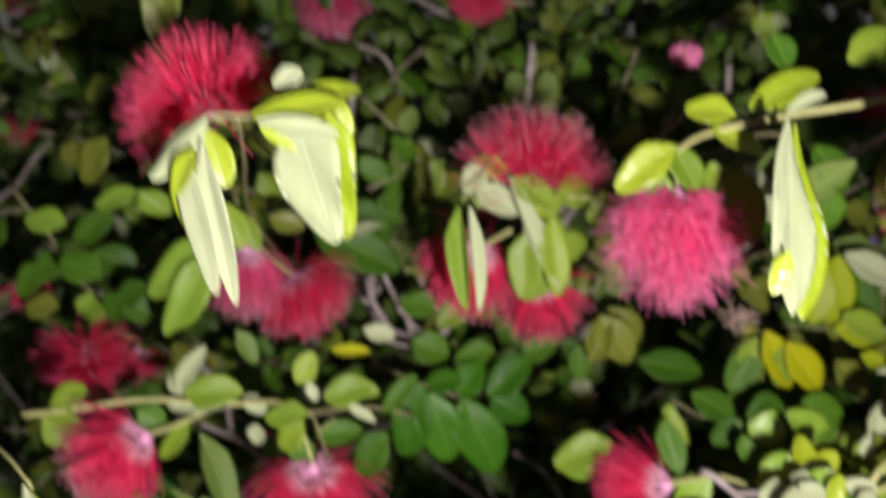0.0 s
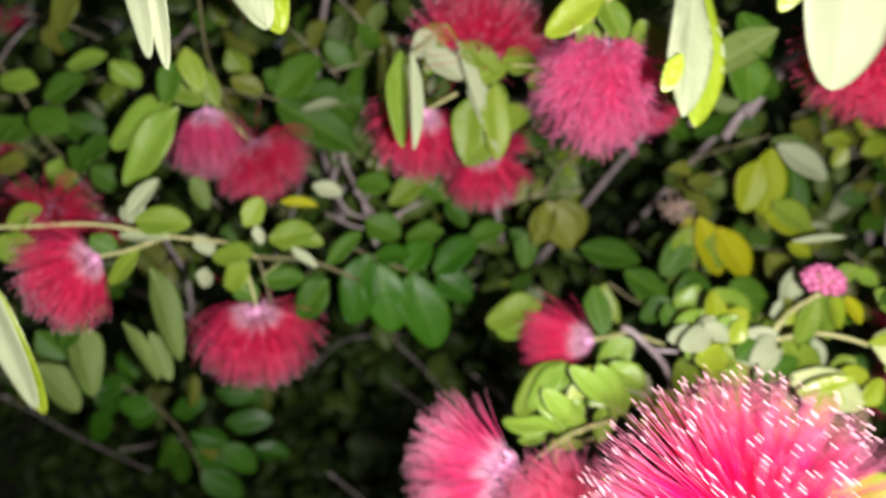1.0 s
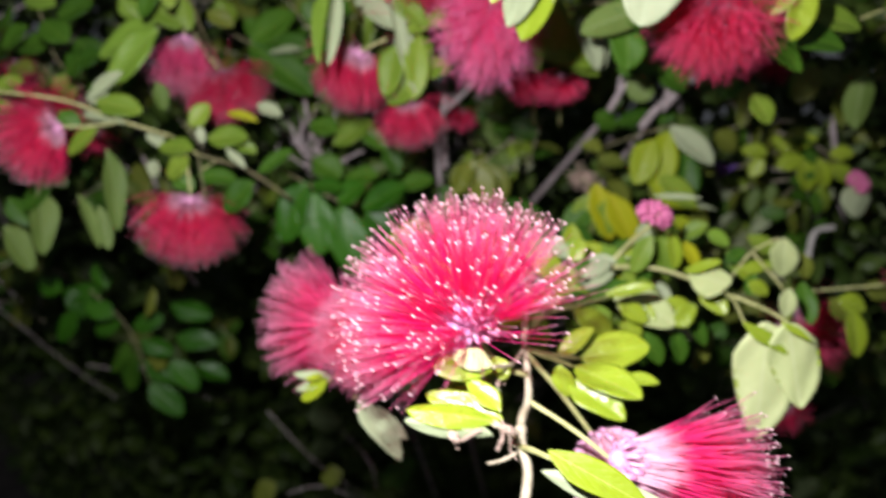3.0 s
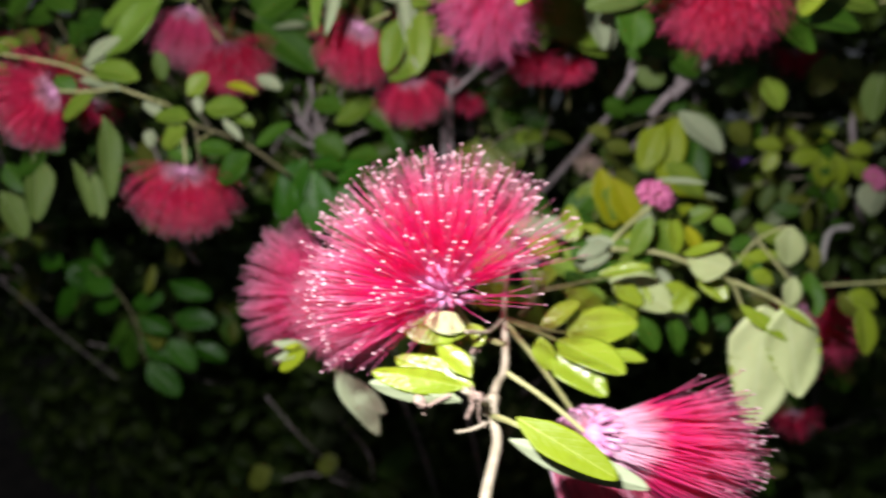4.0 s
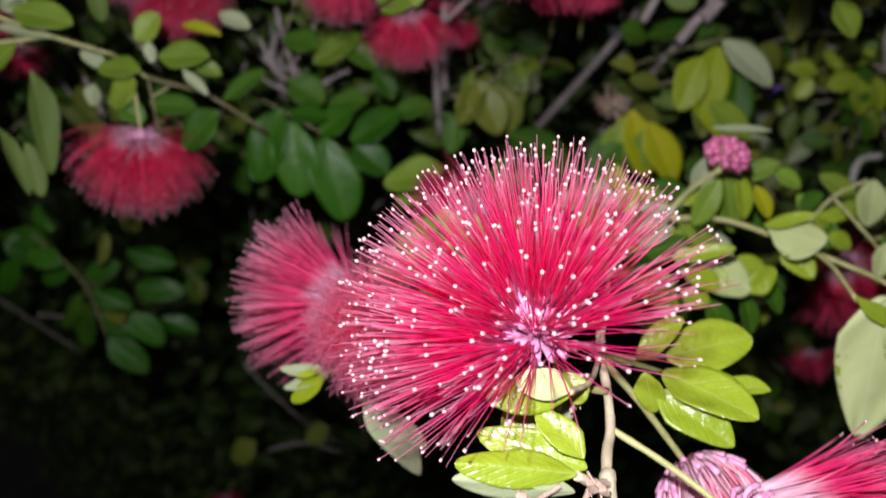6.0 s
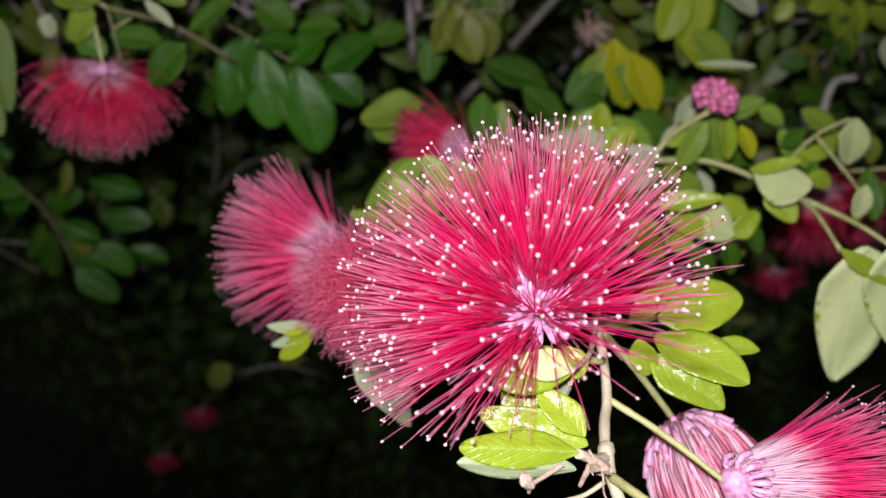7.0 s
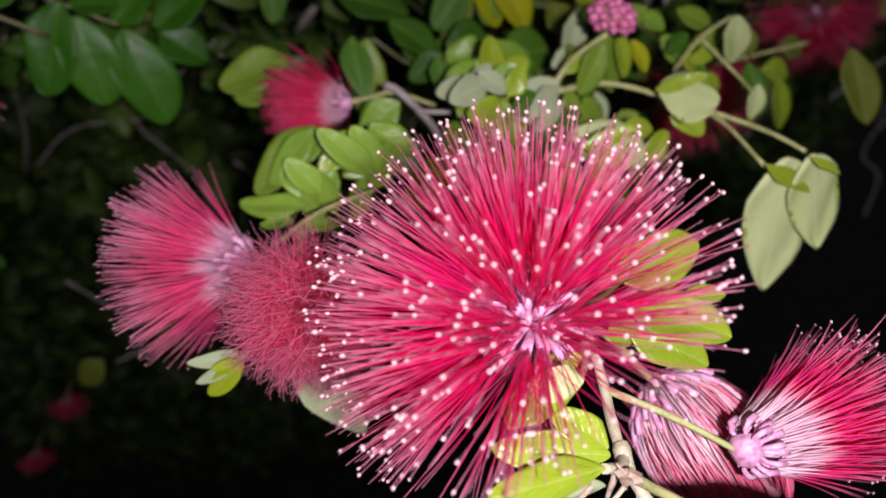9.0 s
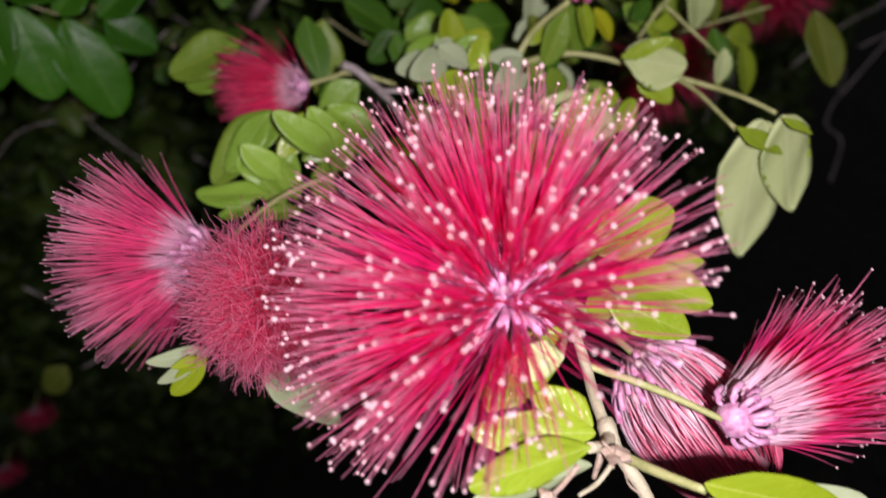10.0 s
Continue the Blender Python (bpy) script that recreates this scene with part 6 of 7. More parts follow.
twig = leafy_twig((0.2612, 0.3600, 1.1168), "compound twig with olive lime leaflets deep in the shrub")
tube("stem", [(0.2452, 0.3650, 1.1055), (0.2628, 0.3650, 1.1163), (0.2819, 0.3650, 1.1190), (0.3046, 0.3650, 1.1172)], 0.0005, 0.0004, TWIG_BROWN, twig, knots=0.08)
leaf(twig, (0.2483, 0.3300, 1.1154), (0.2358, 0.3300, 1.1168), 0.0085, (0.02, -0.85, 0.52), "lime", "oval")
leaf(twig, (0.2470, 0.3300, 1.1126), (0.2415, 0.3300, 1.1042), 0.0074, (0.02, -0.85, 0.52), "lime", "oval")
leaf(twig, (0.2539, 0.3300, 1.1194), (0.2699, 0.3300, 1.1264), 0.0084, (0.02, -0.85, 0.52), "lime", "oval")
leaf(twig, (0.2533, 0.3300, 1.1101), (0.2655, 0.3300, 1.1164), 0.0090, (0.02, -0.85, 0.52), "lime", "oval")
leaf(twig, (0.2653, 0.3300, 1.1145), (0.2715, 0.3300, 1.1002), 0.0113, (0.02, -0.85, 0.52), "lime", "oval")
leaf(twig, (0.2722, 0.3300, 1.1163), (0.2788, 0.3300, 1.1024), 0.0096, (0.02, -0.85, 0.52), "lime", "oval")
leaf(twig, (0.2768, 0.3300, 1.1187), (0.2884, 0.3300, 1.1213), 0.0078, (0.02, -0.85, 0.52), "lime", "oval")
leaf(twig, (0.2784, 0.3300, 1.1137), (0.2914, 0.3300, 1.1069), 0.0101, (0.02, -0.85, 0.52), "lime", "oval")
leaf(twig, (0.2571, 0.3300, 1.1167), (0.2498, 0.3300, 1.1246), 0.0067, (0.02, -0.85, 0.52), "lime", "oval")

twig = leafy_twig((0.1609, 0.2680, 1.0951), "yellow lime leaflets above a flower bud")
tube("stem", [(0.1547, 0.2680, 1.0976), (0.1604, 0.2680, 1.0950), (0.1670, 0.2680, 1.0930)], 0.0004, 0.0003, TWIG_BROWN, twig, knots=0.08)
leaf(twig, (0.1661, 0.2620, 1.0905), (0.1670, 0.2620, 1.0750), 0.0100, (0.02, -0.85, 0.52), "dim_lime", "oval")
leaf(twig, (0.1700, 0.2620, 1.0888), (0.1759, 0.2620, 1.0787), 0.0059, (0.02, -0.85, 0.52), "dim_lime", "oval")
leaf(twig, (0.1611, 0.2700, 1.0919), (0.1558, 0.2700, 1.0736), 0.0102, (0.02, -0.85, 0.52), "dim_lime", "oval")
leaf(twig, (0.1615, 0.2800, 1.0936), (0.1671, 0.2800, 1.0800), 0.0110, (0.02, -0.85, 0.52), "yellow", "oval")
leaf(twig, (0.1605, 0.2620, 1.0970), (0.1709, 0.2620, 1.0746), 0.0120, (0.02, -0.85, 0.52), "yellow", "oval")
leaf(twig, (0.1661, 0.2580, 1.0938), (0.1799, 0.2580, 1.0747), 0.0127, (0.02, -0.85, 0.52), "yellow", "oval")
leaf(twig, (0.1477, 0.2450, 1.0739), (0.1620, 0.2450, 1.0746), 0.0149, (0.02, -0.85, 0.52), "green", "oval")
leaf(twig, (0.1664, 0.2500, 1.0688), (0.1839, 0.2500, 1.0708), 0.0160, (0.02, -0.85, 0.52), "green", "oval")
leaf(twig, (0.1868, 0.2620, 1.1231), (0.2071, 0.2620, 1.1111), 0.0113, (0.02, -0.85, 0.52), "pale", "oval")
leaf(twig, (0.1850, 0.2580, 1.1029), (0.2016, 0.2580, 1.0931), 0.0113, (0.02, -0.85, 0.52), "dim_lime", "oval")

twig = leafy_twig((0.1403, 0.1970, 1.0744), "rosette of pale slender leaflets beside a flower bud stalk")
tube("stem", [(0.1471, 0.1970, 1.0670), (0.1422, 0.1970, 1.0719), (0.1393, 0.1970, 1.0752)], 0.0005, 0.0004, TWIG_GREEN, twig, knots=0.08)
leaf(twig, (0.1403, 0.1960, 1.0770), (0.1312, 0.1920, 1.0769), 0.0062, (0.02, -0.85, 0.52), "pale", "oval")
leaf(twig, (0.1413, 0.1960, 1.0775), (0.1435, 0.1920, 1.0828), 0.0047, (0.02, -0.85, 0.52), "pale", "oval")
leaf(twig, (0.1444, 0.1960, 1.0776), (0.1516, 0.1920, 1.0823), 0.0054, (0.02, -0.85, 0.52), "fresh", "oval")
leaf(twig, (0.1394, 0.1960, 1.0744), (0.1454, 0.1920, 1.0710), 0.0062, (0.02, -0.85, 0.52), "dim_lime", "oval")
leaf(twig, (0.1408, 0.1960, 1.0737), (0.1368, 0.1920, 1.0709), 0.0048, (0.02, -0.85, 0.52), "fresh", "oval")
leaf(twig, (0.1517, 0.1960, 1.0724), (0.1620, 0.1920, 1.0781), 0.0073, (0.02, -0.85, 0.52), "pale", "oval")
leaf(twig, (0.1504, 0.1960, 1.0715), (0.1580, 0.1920, 1.0682), 0.0047, (0.02, -0.85, 0.52), "pale", "oval")
leaf(twig, (0.1453, 0.1960, 1.0725), (0.1510, 0.1920, 1.0700), 0.0051, (0.02, -0.85, 0.52), "dim_lime", "oval")

twig = leafy_twig((0.1897, 0.2250, 1.0498), "overlapping green and lime leaflets behind the near shoot")
tube("stem", [(0.1784, 0.2250, 1.0563), (0.1872, 0.2250, 1.0525), (0.1956, 0.2250, 1.0508)], 0.0005, 0.0003, TWIG_GREEN, twig, knots=0.08)
leaf(twig, (0.1774, 0.2220, 1.0484), (0.1843, 0.2220, 1.0351), 0.0081, (0.02, -0.85, 0.52), "green", "oval")
leaf(twig, (0.1834, 0.2250, 1.0512), (0.1883, 0.2250, 1.0356), 0.0070, (0.02, -0.85, 0.52), "green", "oval")
leaf(twig, (0.1904, 0.2280, 1.0487), (0.1989, 0.2280, 1.0359), 0.0083, (0.02, -0.85, 0.52), "green", "oval")
leaf(twig, (0.1926, 0.2300, 1.0516), (0.2034, 0.2300, 1.0426), 0.0075, (0.02, -0.85, 0.52), "green", "oval")
leaf(twig, (0.1956, 0.2100, 1.0625), (0.1876, 0.2100, 1.0562), 0.0065, (0.02, -0.85, 0.52), "dim_lime", "oval")
leaf(twig, (0.1960, 0.2150, 1.0909), (0.1862, 0.2150, 1.0854), 0.0058, (0.02, -0.85, 0.52), "dim_lime", "oval")
leaf(twig, (0.1969, 0.2200, 1.0880), (0.2062, 0.2200, 1.0839), 0.0059, (0.02, -0.85, 0.52), "fresh", "oval")
leaf(twig, (0.2146, 0.2300, 1.0867), (0.2286, 0.2300, 1.0811), 0.0072, (0.02, -0.85, 0.52), "dim_lime", "oval")
leaf(twig, (0.2059, 0.2220, 1.0810), (0.2174, 0.2220, 1.0721), 0.0087, (0.02, -0.85, 0.52), "fresh", "oval")
leaf(twig, (0.2181, 0.1900, 1.0762), (0.2190, 0.1900, 1.0663), 0.0060, (0.02, -0.85, 0.52), "heart", "oval")
leaf(twig, (0.1550, 0.2050, 1.0668), (0.1662, 0.2050, 1.0627), 0.0065, (0.02, -0.85, 0.52), "dim_lime", "oval")
leaf(twig, (0.1559, 0.2100, 1.0690), (0.1721, 0.2100, 1.0702), 0.0058, (0.02, -0.85, 0.52), "dim_lime", "oval")
leaf(twig, (0.1925, 0.2250, 1.0722), (0.2033, 0.2250, 1.0709), 0.0072, (0.02, -0.85, 0.52), "green", "oval")
leaf(twig, (0.2067, 0.2400, 1.0399), (0.2173, 0.2400, 1.0506), 0.0077, (0.02, -0.85, 0.52), "green", "oval")
leaf(twig, (0.1723, 0.2150, 1.0390), (0.1782, 0.2150, 1.0503), 0.0079, (0.02, -0.85, 0.52), "fresh", "oval")
leaf(twig, (0.2118, 0.2450, 1.0453), (0.2073, 0.2450, 1.0290), 0.0057, (0.02, -0.85, 0.52), "pale", "folded")

twig = leafy_twig((-0.0643, 0.3300, 0.9864), "leafy twigs hanging low in the dark shrub")
tube("stem", [(-0.0877, 0.3300, 1.0042), (-0.0710, 0.3300, 0.9915), (-0.0605, 0.3300, 0.9776), (-0.0526, 0.3300, 0.9568)], 0.0005, 0.0003, TWIG_BROWN, twig, knots=0.08)
leaf(twig, (-0.0627, 0.3248, 0.9801), (-0.0750, 0.3248, 0.9624), 0.0102, (-0.26, -0.85, 0.48), "green", "cupped")
leaf(twig, (-0.0640, 0.3324, 0.9732), (-0.0654, 0.3324, 0.9490), 0.0116, (-0.03, -0.85, 0.51), "green", "round")
leaf(twig, (-0.0768, 0.3449, 0.9840), (-0.0928, 0.3449, 0.9764), 0.0106, (-0.24, -0.85, 0.26), "deep", "round")
leaf(twig, (-0.0719, 0.3257, 0.9923), (-0.0880, 0.3257, 0.9982), 0.0107, (0.04, -0.85, 0.48), "deep", "oval")
leaf(twig, (-0.0690, 0.3426, 0.9826), (-0.0534, 0.3426, 0.9900), 0.0111, (-0.27, -0.85, 0.21), "deep", "round")
leaf(twig, (-0.0519, 0.3150, 0.9860), (-0.0349, 0.3150, 0.9814), 0.0104, (0.24, -0.85, 0.57), "deep", "cupped")
leaf(twig, (-0.0863, 0.3394, 0.9995), (-0.1090, 0.3394, 0.9990), 0.0111, (-0.46, -0.85, 0.65), "deep", "round")
leaf(twig, (-0.0843, 0.3411, 1.0027), (-0.0916, 0.3411, 1.0157), 0.0104, (-0.03, -0.85, 0.60), "deep", "cupped")
leaf(twig, (-0.0597, 0.3363, 0.9665), (-0.0371, 0.3363, 0.9576), 0.0123, (0.29, -0.85, 0.40), "deep", "cupped")
leaf(twig, (-0.0572, 0.3411, 0.9525), (-0.0375, 0.3411, 0.9363), 0.0137, (-0.06, -0.85, 0.75), "deep", "oval")
leaf(twig, (-0.0528, 0.3213, 0.9964), (-0.0519, 0.3213, 1.0116), 0.0087, (-0.46, -0.85, 0.45), "olive", "cupped")
leaf(twig, (-0.0403, 0.3226, 1.0042), (-0.0188, 0.3226, 1.0018), 0.0116, (-0.06, -0.85, 0.54), "deep", "cupped")
leaf(twig, (-0.0391, 0.3301, 0.9844), (-0.0173, 0.3301, 0.9850), 0.0119, (0.33, -0.85, 0.50), "deep", "round")
leaf(twig, (-0.0432, 0.3348, 0.9698), (-0.0276, 0.3348, 0.9549), 0.0128, (0.08, -0.85, 0.73), "deep", "oval")
leaf(twig, (-0.0958, 0.3345, 0.9895), (-0.1077, 0.3345, 0.9716), 0.0110, (0.36, -0.85, 0.79), "deep", "oval")
leaf(twig, (-0.1036, 0.3303, 1.0016), (-0.1198, 0.3303, 1.0051), 0.0108, (0.20, -0.85, 0.33), "deep", "cupped")
leaf(twig, (-0.0338, 0.3198, 1.0148), (-0.0405, 0.3198, 1.0226), 0.0086, (0.07, -0.85, 0.60), "olive", "cupped")
leaf(twig, (-0.0263, 0.3284, 0.9714), (-0.0101, 0.3284, 0.9648), 0.0107, (-0.23, -0.85, 0.19), "deep", "cupped")
leaf(twig, (-0.1022, 0.3386, 1.0003), (-0.0947, 0.3386, 0.9856), 0.0111, (0.49, -0.85, 0.16), "deep", "round")
leaf(twig, (-0.0499, 0.3267, 0.9834), (-0.0453, 0.3267, 0.9655), 0.0107, (0.40, -0.85, 0.11), "olive", "round")


twig = leafy_twig((-0.0941, 0.3000, 1.1263), "green leaves crowding the upper flank of the shrub")
tube("stem", [(-0.1099, 0.3000, 1.1598), (-0.0994, 0.3000, 1.1409), (-0.0927, 0.3000, 1.1238), (-0.0780, 0.3000, 1.1098)], 0.0006, 0.0004, TWIG_BROWN, twig, knots=0.08)
leaf(twig, (-0.0902, 0.2952, 1.1463), (-0.1058, 0.2952, 1.1498), 0.0101, (-0.30, -0.85, 0.55), "fresh", "round")
leaf(twig, (-0.0854, 0.2888, 1.1413), (-0.0702, 0.2888, 1.1499), 0.0109, (0.25, -0.85, 0.45), "green", "oval")
leaf(twig, (-0.0957, 0.3030, 1.1288), (-0.1145, 0.3030, 1.1271), 0.0120, (-0.03, -0.85, 0.43), "green", "oval")
leaf(twig, (-0.0873, 0.3073, 1.1323), (-0.0710, 0.3073, 1.1235), 0.0137, (0.32, -0.85, 0.40), "green", "oval")
leaf(twig, (-0.0896, 0.3068, 1.1165), (-0.0923, 0.3068, 1.1018), 0.0128, (0.16, -0.85, 0.46), "fresh", "oval")
leaf(twig, (-0.0785, 0.3063, 1.1124), (-0.0634, 0.3063, 1.1020), 0.0117, (0.18, -0.85, 0.53), "green", "round")
leaf(twig, (-0.0960, 0.2894, 1.1157), (-0.1090, 0.2894, 1.1170), 0.0101, (-0.09, -0.85, 0.61), "olive", "oval")
leaf(twig, (-0.0759, 0.2898, 1.1531), (-0.0607, 0.2898, 1.1580), 0.0089, (-0.13, -0.85, 0.55), "fresh", "oval")
leaf(twig, (-0.0662, 0.3074, 1.1546), (-0.0554, 0.3074, 1.1455), 0.0104, (0.01, -0.85, 0.30), "fresh", "cupped")
leaf(twig, (-0.1268, 0.3214, 1.1455), (-0.1395, 0.3214, 1.1364), 0.0120, (-0.35, -0.85, 0.67), "green", "cupped")
leaf(twig, (-0.1115, 0.3070, 1.1066), (-0.1033, 0.3070, 1.0968), 0.0096, (-0.28, -0.85, 0.63), "green", "oval")
leaf(twig, (-0.0182, 0.3055, 1.1587), (-0.0100, 0.3055, 1.1494), 0.0103, (0.30, -0.85, 0.34), "dim_lime", "cupped")
leaf(twig, (-0.0034, 0.3011, 1.1497), (0.0125, 0.3011, 1.1424), 0.0117, (-0.29, -0.85, 0.58), "green", "round")
leaf(twig, (0.0062, 0.2894, 1.1277), (-0.0034, 0.2894, 1.1170), 0.0085, (-0.15, -0.85, 0.38), "green", "cupped")
leaf(twig, (-0.0904, 0.3140, 1.0923), (-0.1100, 0.3140, 1.0999), 0.0093, (0.00, -0.85, 0.30), "green", "round")

twig = leafy_twig((0.1383, 0.2120, 1.0595), "crowded lime leaflets on a grey twig beside a flower")
tube("stem", [(0.1124, 0.2220, 1.0657), (0.1200, 0.2180, 1.0677), (0.1253, 0.2150, 1.0707)], 0.0005, 0.0006, TWIG_GREEN, twig, knots=0.08)
tube("stem", [(0.1228, 0.2150, 1.0720), (0.1265, 0.2150, 1.0701), (0.1326, 0.2150, 1.0642), (0.1374, 0.2150, 1.0582), (0.1403, 0.2150, 1.0509)], 0.0011, 0.001, WOOD_GREY, twig, knots=0.08)
tube("stem", [(0.1326, 0.2150, 1.0642), (0.1414, 0.2150, 1.0634)], 0.0008, 0.0005, WOOD_GREY, twig, knots=0.08)
leaf(twig, (0.1467, 0.2050, 1.0722), (0.1355, 0.2050, 1.0736), 0.0072, (0.02, -0.85, 0.52), "lime", "round")
leaf(twig, (0.1486, 0.2080, 1.0748), (0.1500, 0.2080, 1.0840), 0.0056, (0.02, -0.85, 0.52), "lime", "oval")
leaf(twig, (0.1452, 0.2030, 1.0755), (0.1542, 0.2030, 1.0783), 0.0050, (0.02, -0.85, 0.52), "pale", "oval")
leaf(twig, (0.1699, 0.2120, 1.0682), (0.1488, 0.2120, 1.0586), 0.0111, (-0.10, -0.70, 0.70), "dim_lime", "oval")
leaf(twig, (0.1685, 0.2160, 1.0638), (0.1644, 0.2160, 1.0547), 0.0074, (0.02, -0.85, 0.52), "dim_lime", "oval")
leaf(twig, (0.1581, 0.2380, 1.0721), (0.1465, 0.2380, 1.0730), 0.0115, (0.02, -0.85, 0.52), "fresh", "round")
leaf(twig, (0.1616, 0.2450, 1.0747), (0.1776, 0.2450, 1.0595), 0.0130, (0.02, -0.85, 0.52), "fresh", "oval")
leaf(twig, (0.1429, 0.2200, 1.0526), (0.1469, 0.2200, 1.0586), 0.0065, (0.02, -0.85, 0.52), "fresh", "oval")
leaf(twig, (0.1292, 0.2250, 1.0636), (0.1181, 0.2250, 1.0543), 0.0099, (0.02, -0.85, 0.52), "fresh", "oval")
leaf(twig, (0.1482, 0.2500, 1.0697), (0.1379, 0.2500, 1.0619), 0.0082, (0.02, -0.85, 0.52), "green", "oval")
leaf(twig, (0.0998, 0.2320, 1.0747), (0.0806, 0.2320, 1.0683), 0.0118, (-0.20, -0.75, 0.60), "dim_lime", "oval")
leaf(twig, (0.1027, 0.2000, 1.0669), (0.0868, 0.1920, 1.0543), 0.0104, (-0.30, -0.60, 0.70), "dim_lime", "oval")
leaf(twig, (0.1135, 0.1950, 1.0670), (0.1022, 0.1900, 1.0598), 0.0067, (0.02, -0.85, 0.52), "lime", "oval")
leaf(twig, (0.1154, 0.1960, 1.0666), (0.1254, 0.1920, 1.0597), 0.0058, (0.02, -0.85, 0.52), "pale", "oval")
leaf(twig, (0.1727, 0.1920, 1.0877), (0.1683, 0.1920, 1.0743), 0.0068, (0.02, -0.85, 0.52), "dim_lime", "oval")
leaf(twig, (0.1761, 0.2200, 1.0982), (0.1936, 0.2200, 1.0994), 0.0024, (0.02, -0.85, 0.52), "pale", "long")

twig = leafy_twig((0.1495, 0.2050, 1.0725), "lemon-lime leaflets crowding a shoot behind the open flower")
tube("stem", [(0.1504, 0.2050, 1.0578), (0.1498, 0.2050, 1.0670), (0.1499, 0.2060, 1.0729)], 0.0005, 0.0003, TWIG_GREEN, twig, knots=0.08)
tube("stem", [(0.1224, 0.1850, 1.0516), (0.1158, 0.1820, 1.0590), (0.1121, 0.1800, 1.0630)], 0.0005, 0.0003, TWIG_GREEN, twig, knots=0.08)
leaf(twig, (0.1499, 0.2060, 1.0730), (0.1482, 0.2060, 1.0862), 0.0075, (0.02, -0.85, 0.52), "lemon", "oval")
leaf(twig, (0.1487, 0.2040, 1.0726), (0.1368, 0.2040, 1.0715), 0.0091, (0.02, -0.85, 0.52), "lemon", "oval")
leaf(twig, (0.1507, 0.2060, 1.0730), (0.1588, 0.2060, 1.0804), 0.0075, (0.02, -0.85, 0.52), "lemon", "oval")
leaf(twig, (0.1476, 0.2030, 1.0624), (0.1680, 0.2030, 1.0706), 0.0151, (0.02, -0.85, 0.52), "lemon", "round")
leaf(twig, (0.1482, 0.2000, 1.0598), (0.1757, 0.2000, 1.0420), 0.0178, (0.02, -0.85, 0.52), "dim_lime", "round")
leaf(twig, (0.1379, 0.2050, 1.0641), (0.1452, 0.2050, 1.0516), 0.0100, (0.02, -0.85, 0.52), "dim_lime", "oval")
leaf(twig, (0.1303, 0.2000, 1.0563), (0.1460, 0.2000, 1.0420), 0.0135, (0.02, -0.85, 0.52), "dim_lime", "round")
leaf(twig, (0.1208, 0.1820, 1.0550), (0.1343, 0.1820, 1.0582), 0.0094, (0.02, -0.85, 0.52), "lemon", "round")
leaf(twig, (0.1136, 0.1800, 1.0617), (0.1012, 0.1800, 1.0737), 0.0068, (0.02, -0.85, 0.52), "fresh", "oval")
leaf(twig, (0.1154, 0.1820, 1.0611), (0.1091, 0.1820, 1.0731), 0.0071, (0.02, -0.85, 0.52), "fresh", "oval")
leaf(twig, (0.1310, 0.2050, 1.0537), (0.1193, 0.2050, 1.0629), 0.0070, (0.02, -0.85, 0.52), "pale", "oval")
leaf(twig, (0.1015, 0.1820, 1.0573), (0.0940, 0.1820, 1.0662), 0.0063, (0.02, -0.85, 0.52), "fresh", "oval")
leaf(twig, (0.1756, 0.2150, 1.0907), (0.1747, 0.2150, 1.0737), 0.0074, (0.02, -0.85, 0.52), "pale", "long")
leaf(twig, (0.1687, 0.2130, 1.0759), (0.1772, 0.2130, 1.0803), 0.0064, (0.02, -0.85, 0.52), "pale", "oval")
leaf(twig, (0.1666, 0.1980, 1.0731), (0.1804, 0.1980, 1.0613), 0.0106, (0.02, -0.85, 0.52), "dim_lime", "round")

twig = leafy_twig((0.2682, 0.3600, 1.0923), "pale dry leaf caught in a dark part of the shrub")
tube("stem", [(0.2739, 0.3600, 1.0997), (0.2682, 0.3600, 1.0923)], 0.0005, 0.0004, TWIG_BROWN, twig, knots=0.08)
leaf(twig, (0.2684, 0.3600, 1.0914), (0.2564, 0.3600, 1.0726), 0.0082, (0.02, -0.85, 0.52), "pale", "folded")

# ---- the shrub behind: woody branches, loose twigs, the mass of far leaves; the ground ----
shrub = thing("shrub", (0.12, 0.55, 0.0), "dense evergreen shrub with grey woody branches and small leaves at night", "shrub")


def woody(points, r0, r1):
    return tube("branch", points, r0 * 0.9, r1 * 0.9, WOOD_GREY, shrub, sides=7, steps=5, knots=0.14)


woody([(0.094, 0.335, 1.070), (0.090, 0.322, 1.10), (0.091, 0.312, 1.13), (0.086, 0.320, 1.16), (0.092, 0.335, 1.20)], 0.0017, 0.0012)
woody([(0.091, 0.315, 1.118), (0.105, 0.318, 1.135), (0.118, 0.322, 1.155)], 0.0013, 0.0009)
woody([(0.120, 0.420, 1.035), (0.150, 0.392, 1.085), (0.175, 0.365, 1.130), (0.190, 0.350, 1.170)], 0.0020, 0.0014)
woody([(0.175, 0.365, 1.130), (0.180, 0.358, 1.150), (0.178, 0.350, 1.185)], 0.0018, 0.0012)
woody([(0.165, 0.390, 1.060), (0.185, 0.330, 1.115), (0.200, 0.300, 1.145), (0.222, 0.285, 1.165)], 0.0018, 0.0012)
woody([(0.020, 0.390, 1.04), (0.012, 0.375, 1.09), (0.008, 0.362, 1.14), (0.016, 0.380, 1.20)], 0.0024, 0.0015)
woody([(0.012, 0.375, 1.085), (0.030, 0.365, 1.10), (0.052, 0.355, 1.115)], 0.0016, 0.0010)
